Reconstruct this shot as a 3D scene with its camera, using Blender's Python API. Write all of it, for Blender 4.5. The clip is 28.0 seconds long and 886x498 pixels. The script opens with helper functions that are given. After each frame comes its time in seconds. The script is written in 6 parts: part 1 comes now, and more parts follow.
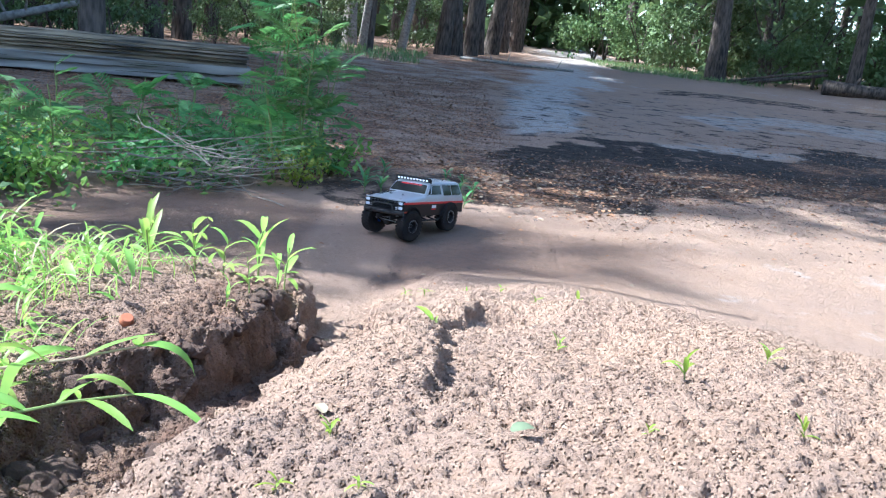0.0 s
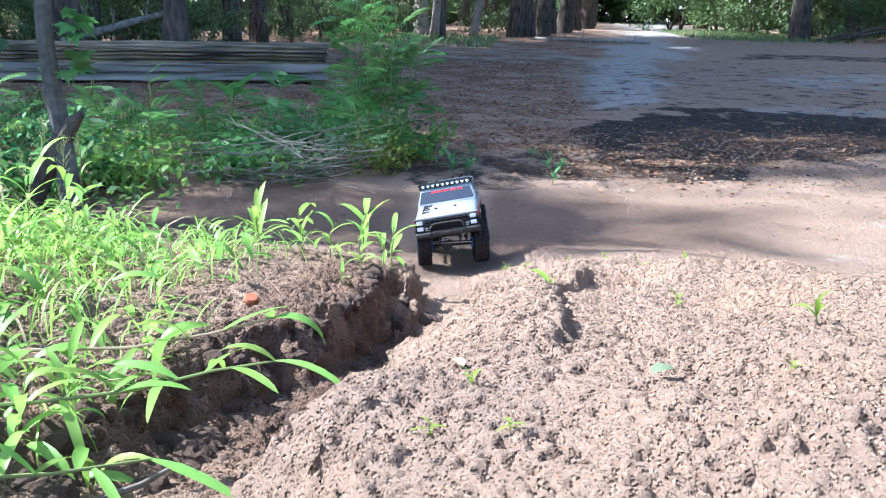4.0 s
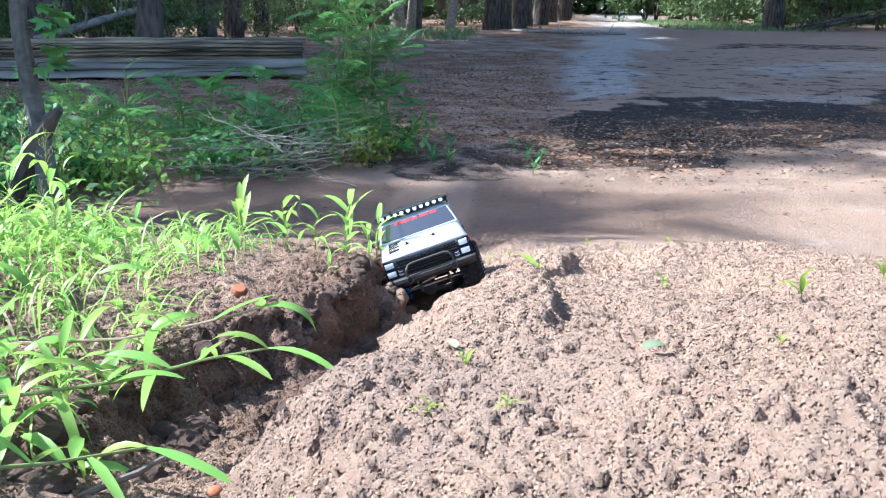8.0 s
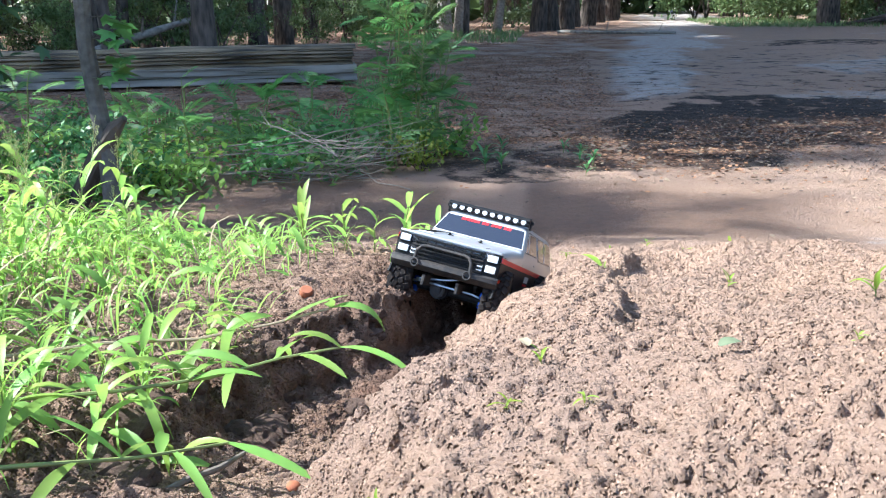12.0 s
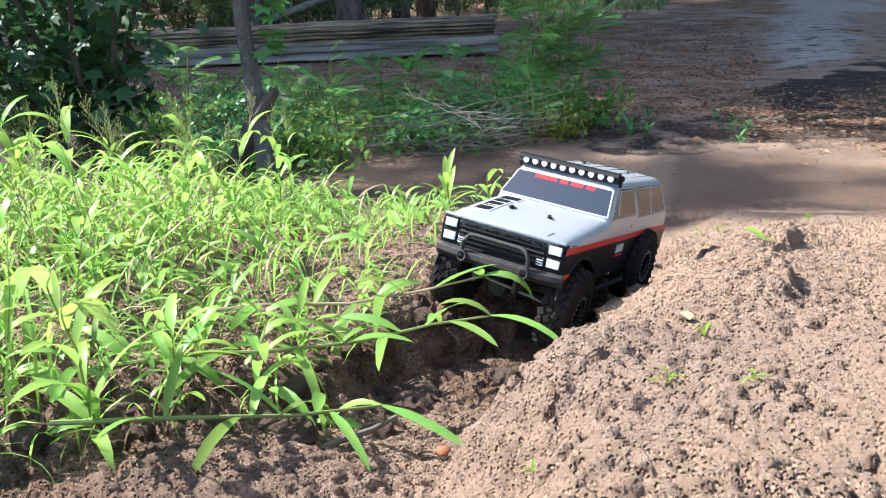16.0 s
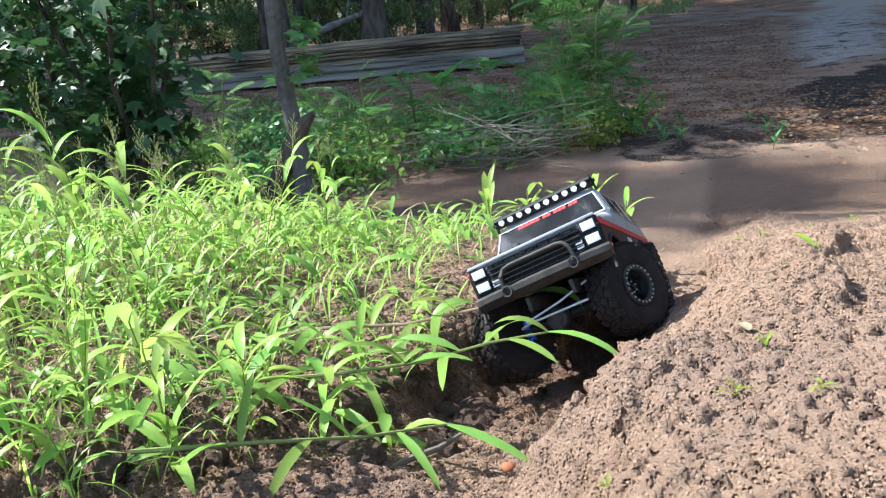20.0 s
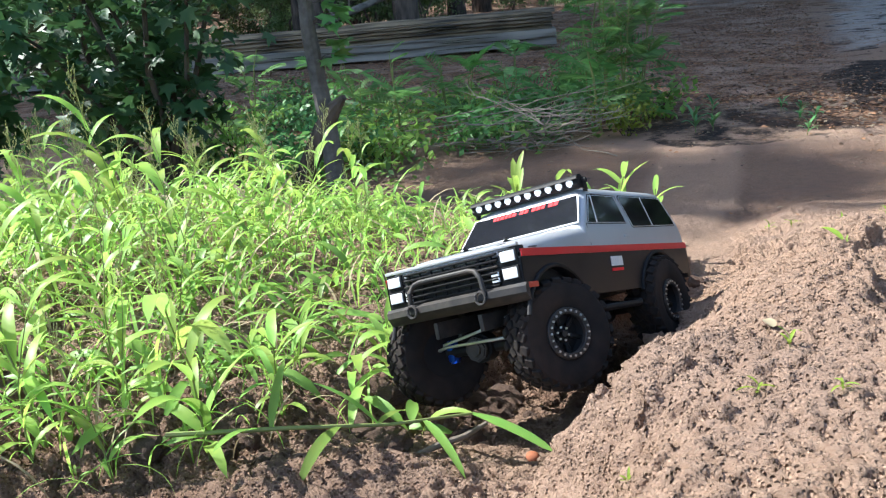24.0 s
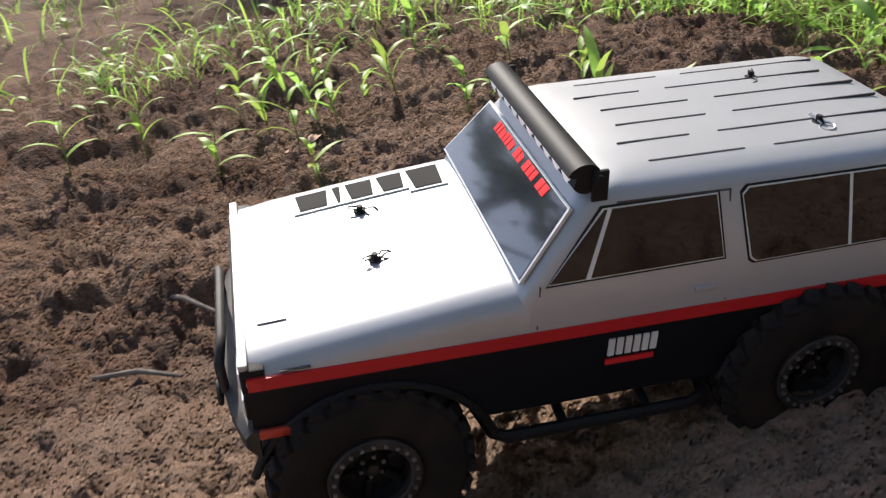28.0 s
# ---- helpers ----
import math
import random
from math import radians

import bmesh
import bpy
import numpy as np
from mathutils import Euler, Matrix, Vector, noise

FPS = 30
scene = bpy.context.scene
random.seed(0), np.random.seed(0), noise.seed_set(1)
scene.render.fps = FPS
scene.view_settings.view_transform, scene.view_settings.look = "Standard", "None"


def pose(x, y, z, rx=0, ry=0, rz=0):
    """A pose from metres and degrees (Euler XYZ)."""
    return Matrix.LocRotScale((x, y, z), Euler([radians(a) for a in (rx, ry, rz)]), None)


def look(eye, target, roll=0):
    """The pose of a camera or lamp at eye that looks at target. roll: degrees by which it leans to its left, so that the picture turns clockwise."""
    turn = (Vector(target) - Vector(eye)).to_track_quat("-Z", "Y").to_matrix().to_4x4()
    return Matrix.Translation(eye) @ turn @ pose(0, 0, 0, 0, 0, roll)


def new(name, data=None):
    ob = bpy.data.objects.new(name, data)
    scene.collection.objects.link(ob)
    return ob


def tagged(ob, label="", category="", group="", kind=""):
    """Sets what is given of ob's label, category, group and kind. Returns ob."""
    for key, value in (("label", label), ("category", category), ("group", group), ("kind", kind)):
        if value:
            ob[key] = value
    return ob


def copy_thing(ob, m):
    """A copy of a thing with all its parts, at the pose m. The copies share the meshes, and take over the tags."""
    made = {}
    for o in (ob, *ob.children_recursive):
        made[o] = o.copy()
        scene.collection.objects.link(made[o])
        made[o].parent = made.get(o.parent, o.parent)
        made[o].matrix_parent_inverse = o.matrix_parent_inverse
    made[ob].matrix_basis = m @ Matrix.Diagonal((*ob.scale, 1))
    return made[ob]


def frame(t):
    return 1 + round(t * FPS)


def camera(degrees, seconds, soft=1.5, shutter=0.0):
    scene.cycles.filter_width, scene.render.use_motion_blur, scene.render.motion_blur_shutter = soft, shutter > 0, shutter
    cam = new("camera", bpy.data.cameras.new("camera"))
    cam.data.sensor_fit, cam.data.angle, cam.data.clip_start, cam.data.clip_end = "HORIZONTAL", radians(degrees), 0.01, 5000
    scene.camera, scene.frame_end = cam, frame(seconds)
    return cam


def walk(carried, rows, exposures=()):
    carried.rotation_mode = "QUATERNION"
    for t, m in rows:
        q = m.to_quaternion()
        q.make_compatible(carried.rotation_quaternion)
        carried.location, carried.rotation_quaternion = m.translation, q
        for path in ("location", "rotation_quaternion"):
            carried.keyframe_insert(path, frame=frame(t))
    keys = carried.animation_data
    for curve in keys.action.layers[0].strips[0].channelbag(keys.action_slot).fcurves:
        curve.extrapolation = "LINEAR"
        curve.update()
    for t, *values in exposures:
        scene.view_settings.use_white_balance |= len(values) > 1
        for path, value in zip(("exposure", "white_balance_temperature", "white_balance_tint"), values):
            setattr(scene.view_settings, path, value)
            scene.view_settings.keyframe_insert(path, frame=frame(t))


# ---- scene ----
cam = camera(54.26, 28.0, soft=1.2, shutter=0.1)
PATH = [
    (0, look((0.0000, 0.0000, 0.9485), (0.0000, 1.4514, 0.5699), 6.21)),
    (0.5, look((0.0015, -0.0001, 0.9520), (-0.0021, 1.4506, 0.5706), 5.56)),
    (1, look((0.0004, 0.0073, 0.9608), (-0.0111, 1.4653, 0.6087), 5.71)),
    (1.5, look((-0.0014, 0.0112, 0.9478), (-0.0234, 1.4725, 0.6100), 5.30)),
    (2, look((-0.0099, 0.0079, 0.9359), (-0.0632, 1.4649, 0.5831), 3.03)),
    (2.5, look((-0.0240, -0.0099, 0.9267), (-0.1084, 1.4410, 0.5554), 1.94)),
    (3, look((-0.0395, -0.0241, 0.9256), (-0.1553, 1.4217, 0.5430), 2.14)),
    (3.5, look((-0.0419, -0.0277, 0.9214), (-0.1733, 1.4126, 0.5232), 1.58)),
    (5.5, look((-0.0567, -0.0429, 0.9101), (-0.2128, 1.3851, 0.4785), 1.56)),
    (6, look((-0.0518, -0.0441, 0.9089), (-0.1845, 1.3833, 0.4673), 2.15)),
    (6.5, look((-0.0532, -0.0445, 0.9075), (-0.1815, 1.3842, 0.4689), 1.62)),
    (7, look((-0.0544, -0.0451, 0.9082), (-0.1708, 1.3866, 0.4761), 1.24)),
    (7.5, look((-0.0546, -0.0425, 0.9070), (-0.1638, 1.3914, 0.4804), 0.93)),
    (8, look((-0.0565, -0.0428, 0.9077), (-0.1622, 1.3936, 0.4888), 0.72)),
    (8.5, look((-0.0559, -0.0428, 0.9071), (-0.1636, 1.3978, 0.5032), 0.94)),
    (9, look((-0.0548, -0.0430, 0.9064), (-0.1700, 1.3983, 0.5070), 1.42)),
    (9.5, look((-0.0605, -0.0499, 0.9038), (-0.1882, 1.3881, 0.4964), 1.09)),
    (10, look((-0.0636, -0.0491, 0.9076), (-0.1936, 1.3897, 0.5040), 0.46)),
    (10.5, look((-0.0683, -0.0546, 0.9096), (-0.1957, 1.3845, 0.5059), -0.02)),
    (11, look((-0.0702, -0.0534, 0.9084), (-0.1956, 1.3855, 0.5035), -0.35)),
    (11.5, look((-0.0713, -0.0534, 0.9065), (-0.2199, 1.3808, 0.4933), -0.63)),
    (12, look((-0.0814, -0.0611, 0.9083), (-0.2702, 1.3683, 0.4944), -0.66)),
    (12.5, look((-0.0814, -0.0661, 0.9084), (-0.2999, 1.3612, 0.5023), 0.18)),
    (14.5, look((-0.0969, -0.0536, 0.9070), (-0.4120, 1.3515, 0.4871), 0.43)),
    (15, look((-0.0969, -0.0468, 0.9074), (-0.4700, 1.3420, 0.4805), -1.35)),
    (15.5, look((-0.1024, -0.0480, 0.8976), (-0.5095, 1.3274, 0.4587), -2.16)),
    (16, look((-0.1041, -0.0524, 0.8984), (-0.5221, 1.3153, 0.4460), -2.39)),
    (16.5, look((-0.1127, -0.0639, 0.8997), (-0.5526, 1.2934, 0.4368), -4.22)),
    (17, look((-0.1242, -0.0795, 0.9088), (-0.5831, 1.2750, 0.4563), -5.38)),
    (17.5, look((-0.1254, -0.0784, 0.9127), (-0.5889, 1.2787, 0.4727), -5.42)),
    (18, look((-0.1255, -0.0771, 0.9117), (-0.5872, 1.2804, 0.4712), -5.13)),
    (18.5, look((-0.1257, -0.0754, 0.9100), (-0.5893, 1.2809, 0.4678), -5.11)),
    (19, look((-0.1278, -0.0767, 0.9130), (-0.5959, 1.2802, 0.4775), -4.98)),
    (19.5, look((-0.1270, -0.0778, 0.9155), (-0.5965, 1.2805, 0.4861), -5.12)),
    (20, look((-0.1263, -0.0798, 0.9178), (-0.5973, 1.2782, 0.4888), -5.24)),
    (20.5, look((-0.1264, -0.0774, 0.9191), (-0.6079, 1.2781, 0.4938), -5.58)),
    (21, look((-0.1297, -0.0812, 0.9221), (-0.6192, 1.2734, 0.5033), -5.79)),
    (21.5, look((-0.1325, -0.0841, 0.9219), (-0.6277, 1.2682, 0.5022), -5.61)),
    (23.5, look((-0.1241, -0.0877, 0.9249), (-0.6381, 1.2472, 0.4732), -4.53)),
    (24, look((-0.1203, -0.0901, 0.9354), (-0.6376, 1.2419, 0.4790), -5.19)),
    (24.5, look((-0.1210, -0.1138, 0.9414), (-0.6555, 1.2035, 0.4628), -3.54)),
    (25, look((-0.1122, -0.1154, 0.9809), (-0.6981, 1.1879, 0.5247), -0.51)),
    (25.5, look((-0.0951, -0.1700, 0.9701), (-0.7546, 1.0850, 0.4802), -0.83)),
    (26, look((-0.0960, -0.2224, 0.9907), (-0.8068, 0.9447, 0.3722), 0.35)),
    (26.5, look((-0.0821, -0.2706, 0.9925), (-0.9047, 0.7709, 0.2935), -1.57)),
    (27, look((-0.0232, -0.3089, 1.0214), (-1.0328, 0.4962, 0.2581), -7.96)),
    (27.3, look((-0.0149, -0.3821, 1.0101), (-1.1215, 0.3079, 0.2689), -10.22)),
    (27.5, look((0.0003, -0.4109, 1.0154), (-1.1601, 0.1716, 0.2642), -10.55)),
    (28, look((0.1175, -0.4706, 0.8459), (-1.2305, -0.2145, 0.2399), -10.01)),
]
EXPOSURES = [(0, 2.05, 5150, 5), (3.5, 2.03, 5150, 5), (12, 1.88, 5500, 6), (14.5, 1.8, 5800, 5), (20, 1.62, 5850, 5), (24, 1.58, 5900, 6), (25, 1.36, 6300, 9), (26, 1.22, 6850, 12), (27, 1.05, 6850, 12), (28, 0.85, 6600, 11)]
walk(cam, PATH, EXPOSURES)

# ---- daylight: a high sun from the left and behind, open sky through the trees ----
SUN_WAY = Vector((-0.97, 0.03, 0.96)).normalized()
world = bpy.data.worlds.new("world")
scene.world = world
world.use_nodes = True
_nt = world.node_tree
_sky = _nt.nodes.new("ShaderNodeTexSky")
_sky.sky_type, _sky.sun_disc = "NISHITA", False
_sky.sun_elevation = math.asin(SUN_WAY.z)
_sky.sun_rotation = math.atan2(SUN_WAY.x, SUN_WAY.y)
_sky.air_density, _sky.dust_density, _sky.ozone_density = 0.9, 1.6, 0.8
_nt.nodes["Background"].inputs[1].default_value = 0.15
_nt.links.new(_sky.outputs[0], _nt.nodes["Background"].inputs[0])
sun = new("sun", bpy.data.lights.new("sun", "SUN"))
sun.data.energy, sun.data.angle, sun.data.color = 4.0, radians(0.6), (1.0, 0.95, 0.87)
sun.matrix_world = look(SUN_WAY * 30, (0, 0, 0))

# ---- materials ----
def material(name, color, rough=0.7, metal=0.0, grain=0.0, scale=40.0, second=None, bump=0.0, big=0.0, big_scale=3.0,
             spec=0.5, trans=0.0, vary=0.0, coat=0.0, stretch=None):
    """Principled surface: base colour mixed towards a second one by fine grain and by broad stains, with relief."""
    m = bpy.data.materials.new(name)
    m.use_nodes = True
    nt = m.node_tree
    p = nt.nodes["Principled BSDF"]
    p.inputs["Roughness"].default_value, p.inputs["Metallic"].default_value = rough, metal
    p.inputs["Specular IOR Level"].default_value = spec
    p.inputs["Coat Weight"].default_value = coat
    p.inputs["Coat Roughness"].default_value = 0.12
    second = second or tuple(c * 0.45 for c in color)
    co = nt.nodes.new("ShaderNodeTexCoord")
    rgb = nt.nodes.new("ShaderNodeMix")
    rgb.data_type = "RGBA"
    rgb.inputs[6].default_value, rgb.inputs[7].default_value = (*color, 1), (*second, 1)
    fine = nt.nodes.new("ShaderNodeTexNoise")
    fine.inputs["Scale"].default_value, fine.inputs["Detail"].default_value = scale, 6
    broad = nt.nodes.new("ShaderNodeTexNoise")
    broad.inputs["Scale"].default_value, broad.inputs["Detail"].default_value = big_scale, 4
    for n in (fine, broad):
        if stretch:
            sc = nt.nodes.new("ShaderNodeMapping")
            sc.inputs["Scale"].default_value = stretch
            nt.links.new(co.outputs["Object"], sc.inputs["Vector"])
            nt.links.new(sc.outputs[0], n.inputs["Vector"])
        else:
            nt.links.new(co.outputs["Object"], n.inputs["Vector"])
    def ramp(src, lo, hi, amount):
        r = nt.nodes.new("ShaderNodeMapRange")
        r.inputs[1].default_value, r.inputs[2].default_value, r.inputs[4].default_value = lo, hi, amount
        nt.links.new(src, r.inputs[0])
        return r.outputs[0]
    add = nt.nodes.new("ShaderNodeMath")
    add.operation, add.use_clamp = "ADD", True
    nt.links.new(ramp(fine.outputs[0], 0.35, 0.7, grain), add.inputs[0])
    nt.links.new(ramp(broad.outputs[0], 0.4, 0.7, big), add.inputs[1])
    nt.links.new(add.outputs[0], rgb.inputs[0])
    out = rgb.outputs[2]
    if vary:
        info = nt.nodes.new("ShaderNodeObjectInfo")
        hsv = nt.nodes.new("ShaderNodeHueSaturation")
        nt.links.new(ramp(info.outputs["Random"], 0, 1, 2 * vary), hsv.inputs["Value"])
        shift = nt.nodes.new("ShaderNodeMath")
        shift.operation = "ADD"
        shift.inputs[1].default_value = 1 - vary
        nt.links.new(hsv.inputs["Value"].links[0].from_socket, shift.inputs[0])
        nt.links.new(shift.outputs[0], hsv.inputs["Value"])
        nt.links.new(out, hsv.inputs["Color"])
        out = hsv.outputs[0]
    nt.links.new(out, p.inputs["Base Color"])
    if bump:
        b = nt.nodes.new("ShaderNodeBump")
        b.inputs["Strength"].default_value, b.inputs["Distance"].default_value = 0.8, bump
        nt.links.new(fine.outputs[0], b.inputs["Height"])
        nt.links.new(b.outputs[0], p.inputs["Normal"])
    if trans:
        t = nt.nodes.new("ShaderNodeBsdfTranslucent")
        mix = nt.nodes.new("ShaderNodeMixShader")
        mix.inputs[0].default_value = trans
        nt.links.new(out, t.inputs[0])
        nt.links.new(p.outputs[0], mix.inputs[1])
        nt.links.new(t.outputs[0], mix.inputs[2])
        nt.links.new(mix.outputs[0], nt.nodes["Material Output"].inputs[0])
    return m


silver = material("silver_paint", (0.43, 0.435, 0.45), 0.42, 0.3, grain=0.14, scale=25, second=(0.34, 0.325, 0.31), big=0.15, big_scale=9, coat=0.15)
black_paint = material("black_paint", (0.005, 0.006, 0.010), 0.4, grain=0.3, scale=30, second=(0.011, 0.010, 0.010), spec=0.22, big=0.2, big_scale=8)
black_plastic = material("black_plastic", (0.009, 0.009, 0.010), 0.6, grain=0.3, scale=60, second=(0.022, 0.019, 0.017), spec=0.25)
rubber = material("rubber", (0.011, 0.010, 0.010), 0.92, grain=0.4, scale=45, second=(0.04, 0.028, 0.022), spec=0.25, bump=0.001, big=0.5, big_scale=14)
red_paint = material("red_paint", (0.52, 0.012, 0.018), 0.45, grain=0.15, scale=30, second=(0.28, 0.012, 0.014))
chrome = material("chrome", (0.5, 0.5, 0.5), 0.32, 0.9, grain=0.2, scale=60, second=(0.3, 0.29, 0.27))

# ---- the ground: road, mound, gully and bank in one sheet ----
def lattice(x, y, seed):
    """Smooth value noise on a unit grid, -1 to 1."""
    xi, yi = np.floor(x), np.floor(y)
    fx, fy = x - xi, y - yi
    xi, yi = xi.astype(np.int32).astype(np.uint32), yi.astype(np.int32).astype(np.uint32)
    fx, fy = fx * fx * (3 - 2 * fx), fy * fy * (3 - 2 * fy)

    def corner(a, b):
        h = a * np.uint32(374761393) + b * np.uint32(668265263) + np.uint32(seed * 2147483647 & 0xFFFFFFFF)
        h = (h ^ (h >> np.uint32(13))) * np.uint32(1274126177)
        return ((h ^ (h >> np.uint32(16))) & np.uint32(0xFFFF)) / 32767.5 - 1

    a, b, c, d = corner(xi, yi), corner(xi + np.uint32(1), yi), corner(xi, yi + np.uint32(1)), corner(xi + np.uint32(1), yi + np.uint32(1))
    return (a * (1 - fx) + b * fx) * (1 - fy) + (c * (1 - fx) + d * fx) * fy


def fractal(x, y, scale, octaves, seed):
    out, amp = 0.0, 1.0
    for k in range(octaves):
        out = out + amp * lattice(x * scale + 7.3 * k, y * scale - 3.1 * k, seed + k)
        scale, amp = scale * 2.03, amp * 0.5
    return out


def ease(a, b, v):
    s = np.clip((v - a) / (b - a), 0, 1)
    return s * s * (3 - 2 * s)


MOUND_TOP = ((-3.0, -0.5, 0.1, 0.4, 0.7, 0.9, 1.2, 1.5, 1.7, 2.0, 2.4, 2.8, 3.2, 3.6), (0.57, 0.585, 0.59, 0.58, 0.56, 0.535, 0.49, 0.44, 0.405, 0.325, 0.215, 0.115, 0.04, 0.0))
BANK_TOP = ((-3.0, -0.6, -0.2, 0.3, 0.7, 1.0, 1.4, 1.8, 2.15, 2.45, 2.8, 3.2, 3.5), (0.45, 0.45, 0.475, 0.47, 0.45, 0.43, 0.39, 0.325, 0.245, 0.17, 0.10, 0.03, 0.0))
FLOOR = ((-3.0, -0.5, -0.2, 0.1, 0.4, 0.7, 0.85, 1.0, 1.3, 1.6, 2.0, 2.4, 2.8, 3.2, 3.5), (0.44, 0.445, 0.475, 0.482, 0.45, 0.405, 0.375, 0.345, 0.29, 0.235, 0.17, 0.11, 0.06, 0.015, 0.0))
EDGE_R = ((-3.0, -0.5, -0.2, 0.0, 0.16, 0.25, 0.48, 0.7, 0.9, 1.3, 1.56, 1.9, 2.1, 2.45, 2.75, 3.2), (0.05, -0.04, -0.12, -0.31, -0.325, -0.28, -0.24, -0.33, -0.32, -0.25, -0.225, -0.165, -0.19, -0.20, -0.25, -0.2))
EDGE_L = ((-3.0, 0.2, 0.5, 0.7, 0.85, 1.0, 1.2, 1.36, 1.6, 2.05, 2.4, 2.7, 3.2), (-2.2, -1.4, -0.80, -0.60, -0.52, -0.46, -0.40, -0.355, -0.33, -0.335, -0.375, -0.43, -0.6))


def base_height(x, y):
    """The land without its clods."""
    wob = 0.03 * fractal(x, y, 3.0, 3, 5)
    er = np.interp(y, *EDGE_R) + 0.03 * fractal(x, y, 8.0, 4, 11) + 0.012 * fractal(x, y, 45.0, 2, 13)
    el = np.interp(y, *EDGE_L) + 0.055 * fractal(x, y, 8.0, 4, 12) + 0.015 * fractal(x, y, 40.0, 2, 14)
    mound, bank, floor = np.interp(y, *MOUND_TOP), np.interp(y, *BANK_TOP), np.interp(y, *FLOOR)
    right = mound - (0.07 + 0.06 * ease(1.1, 1.45, y)) * (1 - 0.5 * ease(1.9, 2.3, y)) * (1 - ease(0.0, 0.22 + 0.08 * ease(1.1, 1.45, y), x - er)) * ease(0.4, 1.2, y) + 0.03 * ease(0.1, 0.5, x)
    right = right * (1 - ease(0.9, 2.8, x + 0.35 * y)) + 0.0
    h = floor + (right - floor) * ease(-0.02, np.interp(y, (0.4, 0.65, 0.9, 1.1), (0.06, 0.13, 0.11, 0.055)), x - er)
    slope = np.interp(y, (0.7, 1.0, 1.3), (0.18, 0.12, 0.06))
    h = h + (bank - h) * ease(0.0, 1.0, (el - x + 0.01) / slope)
    road = ease(3.0, 3.7, y + 0.1 * fractal(x, y, 1.5, 2, 3))
    h = h * (1 - road)
    flat = ease(2.9, 3.6, y)
    return h + wob * (0.25 + 0.75 * ease(-0.1, 0.5, h)) * (1 - 0.6 * flat)


def crumbs(x, y, scale, seed):
    """Distance to the nearest of jittered points, one for each cell: 0 at a crumb's top, about 1 in the creases."""
    u, v = x * scale, y * scale
    ui, vi = np.floor(u).astype(np.int64), np.floor(v).astype(np.int64)
    best = np.full(x.shape, 9.0)
    for i in (-1, 0, 1):
        for j in (-1, 0, 1):
            a, b = ui + i, vi + j
            h = (a * 374761393 + b * 668265263 + seed * 974634777) & 0xFFFFFFFF
            h = ((h ^ (h >> 13)) * 1274126177) & 0xFFFFFFFF
            du, dv = a + (h & 0xFF) / 255.0 - u, b + ((h >> 9) & 0xFF) / 255.0 - v
            best = np.minimum(best, du * du + dv * dv)
    return np.sqrt(best)


def trench(x, y):
    er, el = np.interp(y, *EDGE_R), np.interp(y, *EDGE_L)
    return ease(-0.03, 0.05, er - x) * ease(-0.03, 0.05, x - el) * ease(0.55, 0.9, y)


def height(x, y):
    """The land; clods only where they can be seen."""
    out = base_height(x, y) + ease(3, 9, np.abs(y)) * 0.03 * fractal(x, y, 0.8, 2, 41)
    close = np.hypot(0.75 * x, y - 0.8) < 3.1
    out[close] = cloddy(x[close], y[close])
    return out


def cloddy(x, y):
    h = base_height(x, y)
    soft = ease(0.03, 0.2, h)
    near = 1 - ease(2.7, 3.1, np.hypot(0.75 * x, y - 0.8))
    rough = 0.55 + 0.45 * fractal(x, y, 4.0, 2, 51)
    clod = (0.0016 * (0.45 - crumbs(x, y, 120.0, 3)) - 0.008 * (1 - ease(0.05, 0.42, crumbs(x, y, 105.0, 5))) * ease(-0.4, 0.2, fractal(x, y, 14.0, 2, 6)) + 0.0015 * rough * (0.5 - crumbs(x, y, 60.0, 8)) + 0.003 * fractal(x, y, 85.0, 2, 21) - 0.009 * ease(0.25, 0.42, fractal(x, y, 105.0, 2, 29)))
    smooth = 1 - 0.5 * trench(x, y) * ease(1.3, 1.7, y) + 0.5 * ease(0.0, 0.05, np.interp(y, *EDGE_L) + 0.02 - x) * (1 - ease(0.2, 0.3, np.interp(y, *EDGE_L) - x)) * ease(0.5, 0.8, y)
    far = ease(3, 9, np.abs(y)) * 0.03 * fractal(x, y, 0.8, 2, 41)
    side = x - np.interp(y, (0.8, 1.12, 1.37, 1.5, 1.7, 1.95), (0.0, 0.0, 0.0, 0.045, 0.075, 0.09)) - 0.012 * fractal(x, y, 22.0, 2, 35)
    rut = -0.024 * ease(0.0, 0.018, side) * (1 - ease(0.03, 0.2, side)) * ease(0.85, 1.1, y + 0.1 * fractal(x, y, 6.0, 2, 36)) * (1 - ease(1.62, 1.8, y))
    rut = rut + 0.008 * np.exp(-((side + 0.03) / 0.035) ** 2) * ease(0.95, 1.15, y) * (1 - ease(1.45, 1.6, y))
    dip = -0.03 * np.exp(-((x - 0.17) / 0.05) ** 2 - ((y - 1.62) / 0.07) ** 2)
    pits = (-0.024 * ease(0.2, 0.6, fractal(x, y, 5.5, 3, 77)) + 0.013 * fractal(x, y, 11.0, 3, 78) + 0.005 * (0.45 - crumbs(x, y, 105.0, 19)) - 0.007 * (1 - ease(0.05, 0.45, crumbs(x, y, 70.0, 20))) - 0.010 * ease(0.1, 0.5, fractal(x, y, 48.0, 2, 79))) * (1 - ease(-0.75, -0.45, x)) * (1 - ease(0.6, 0.9, y))
    return h + near * soft * (smooth * clod + rut + dip + pits) + 0.0025 * near * (1 - soft) * fractal(x, y, 60.0, 2, 31) + far


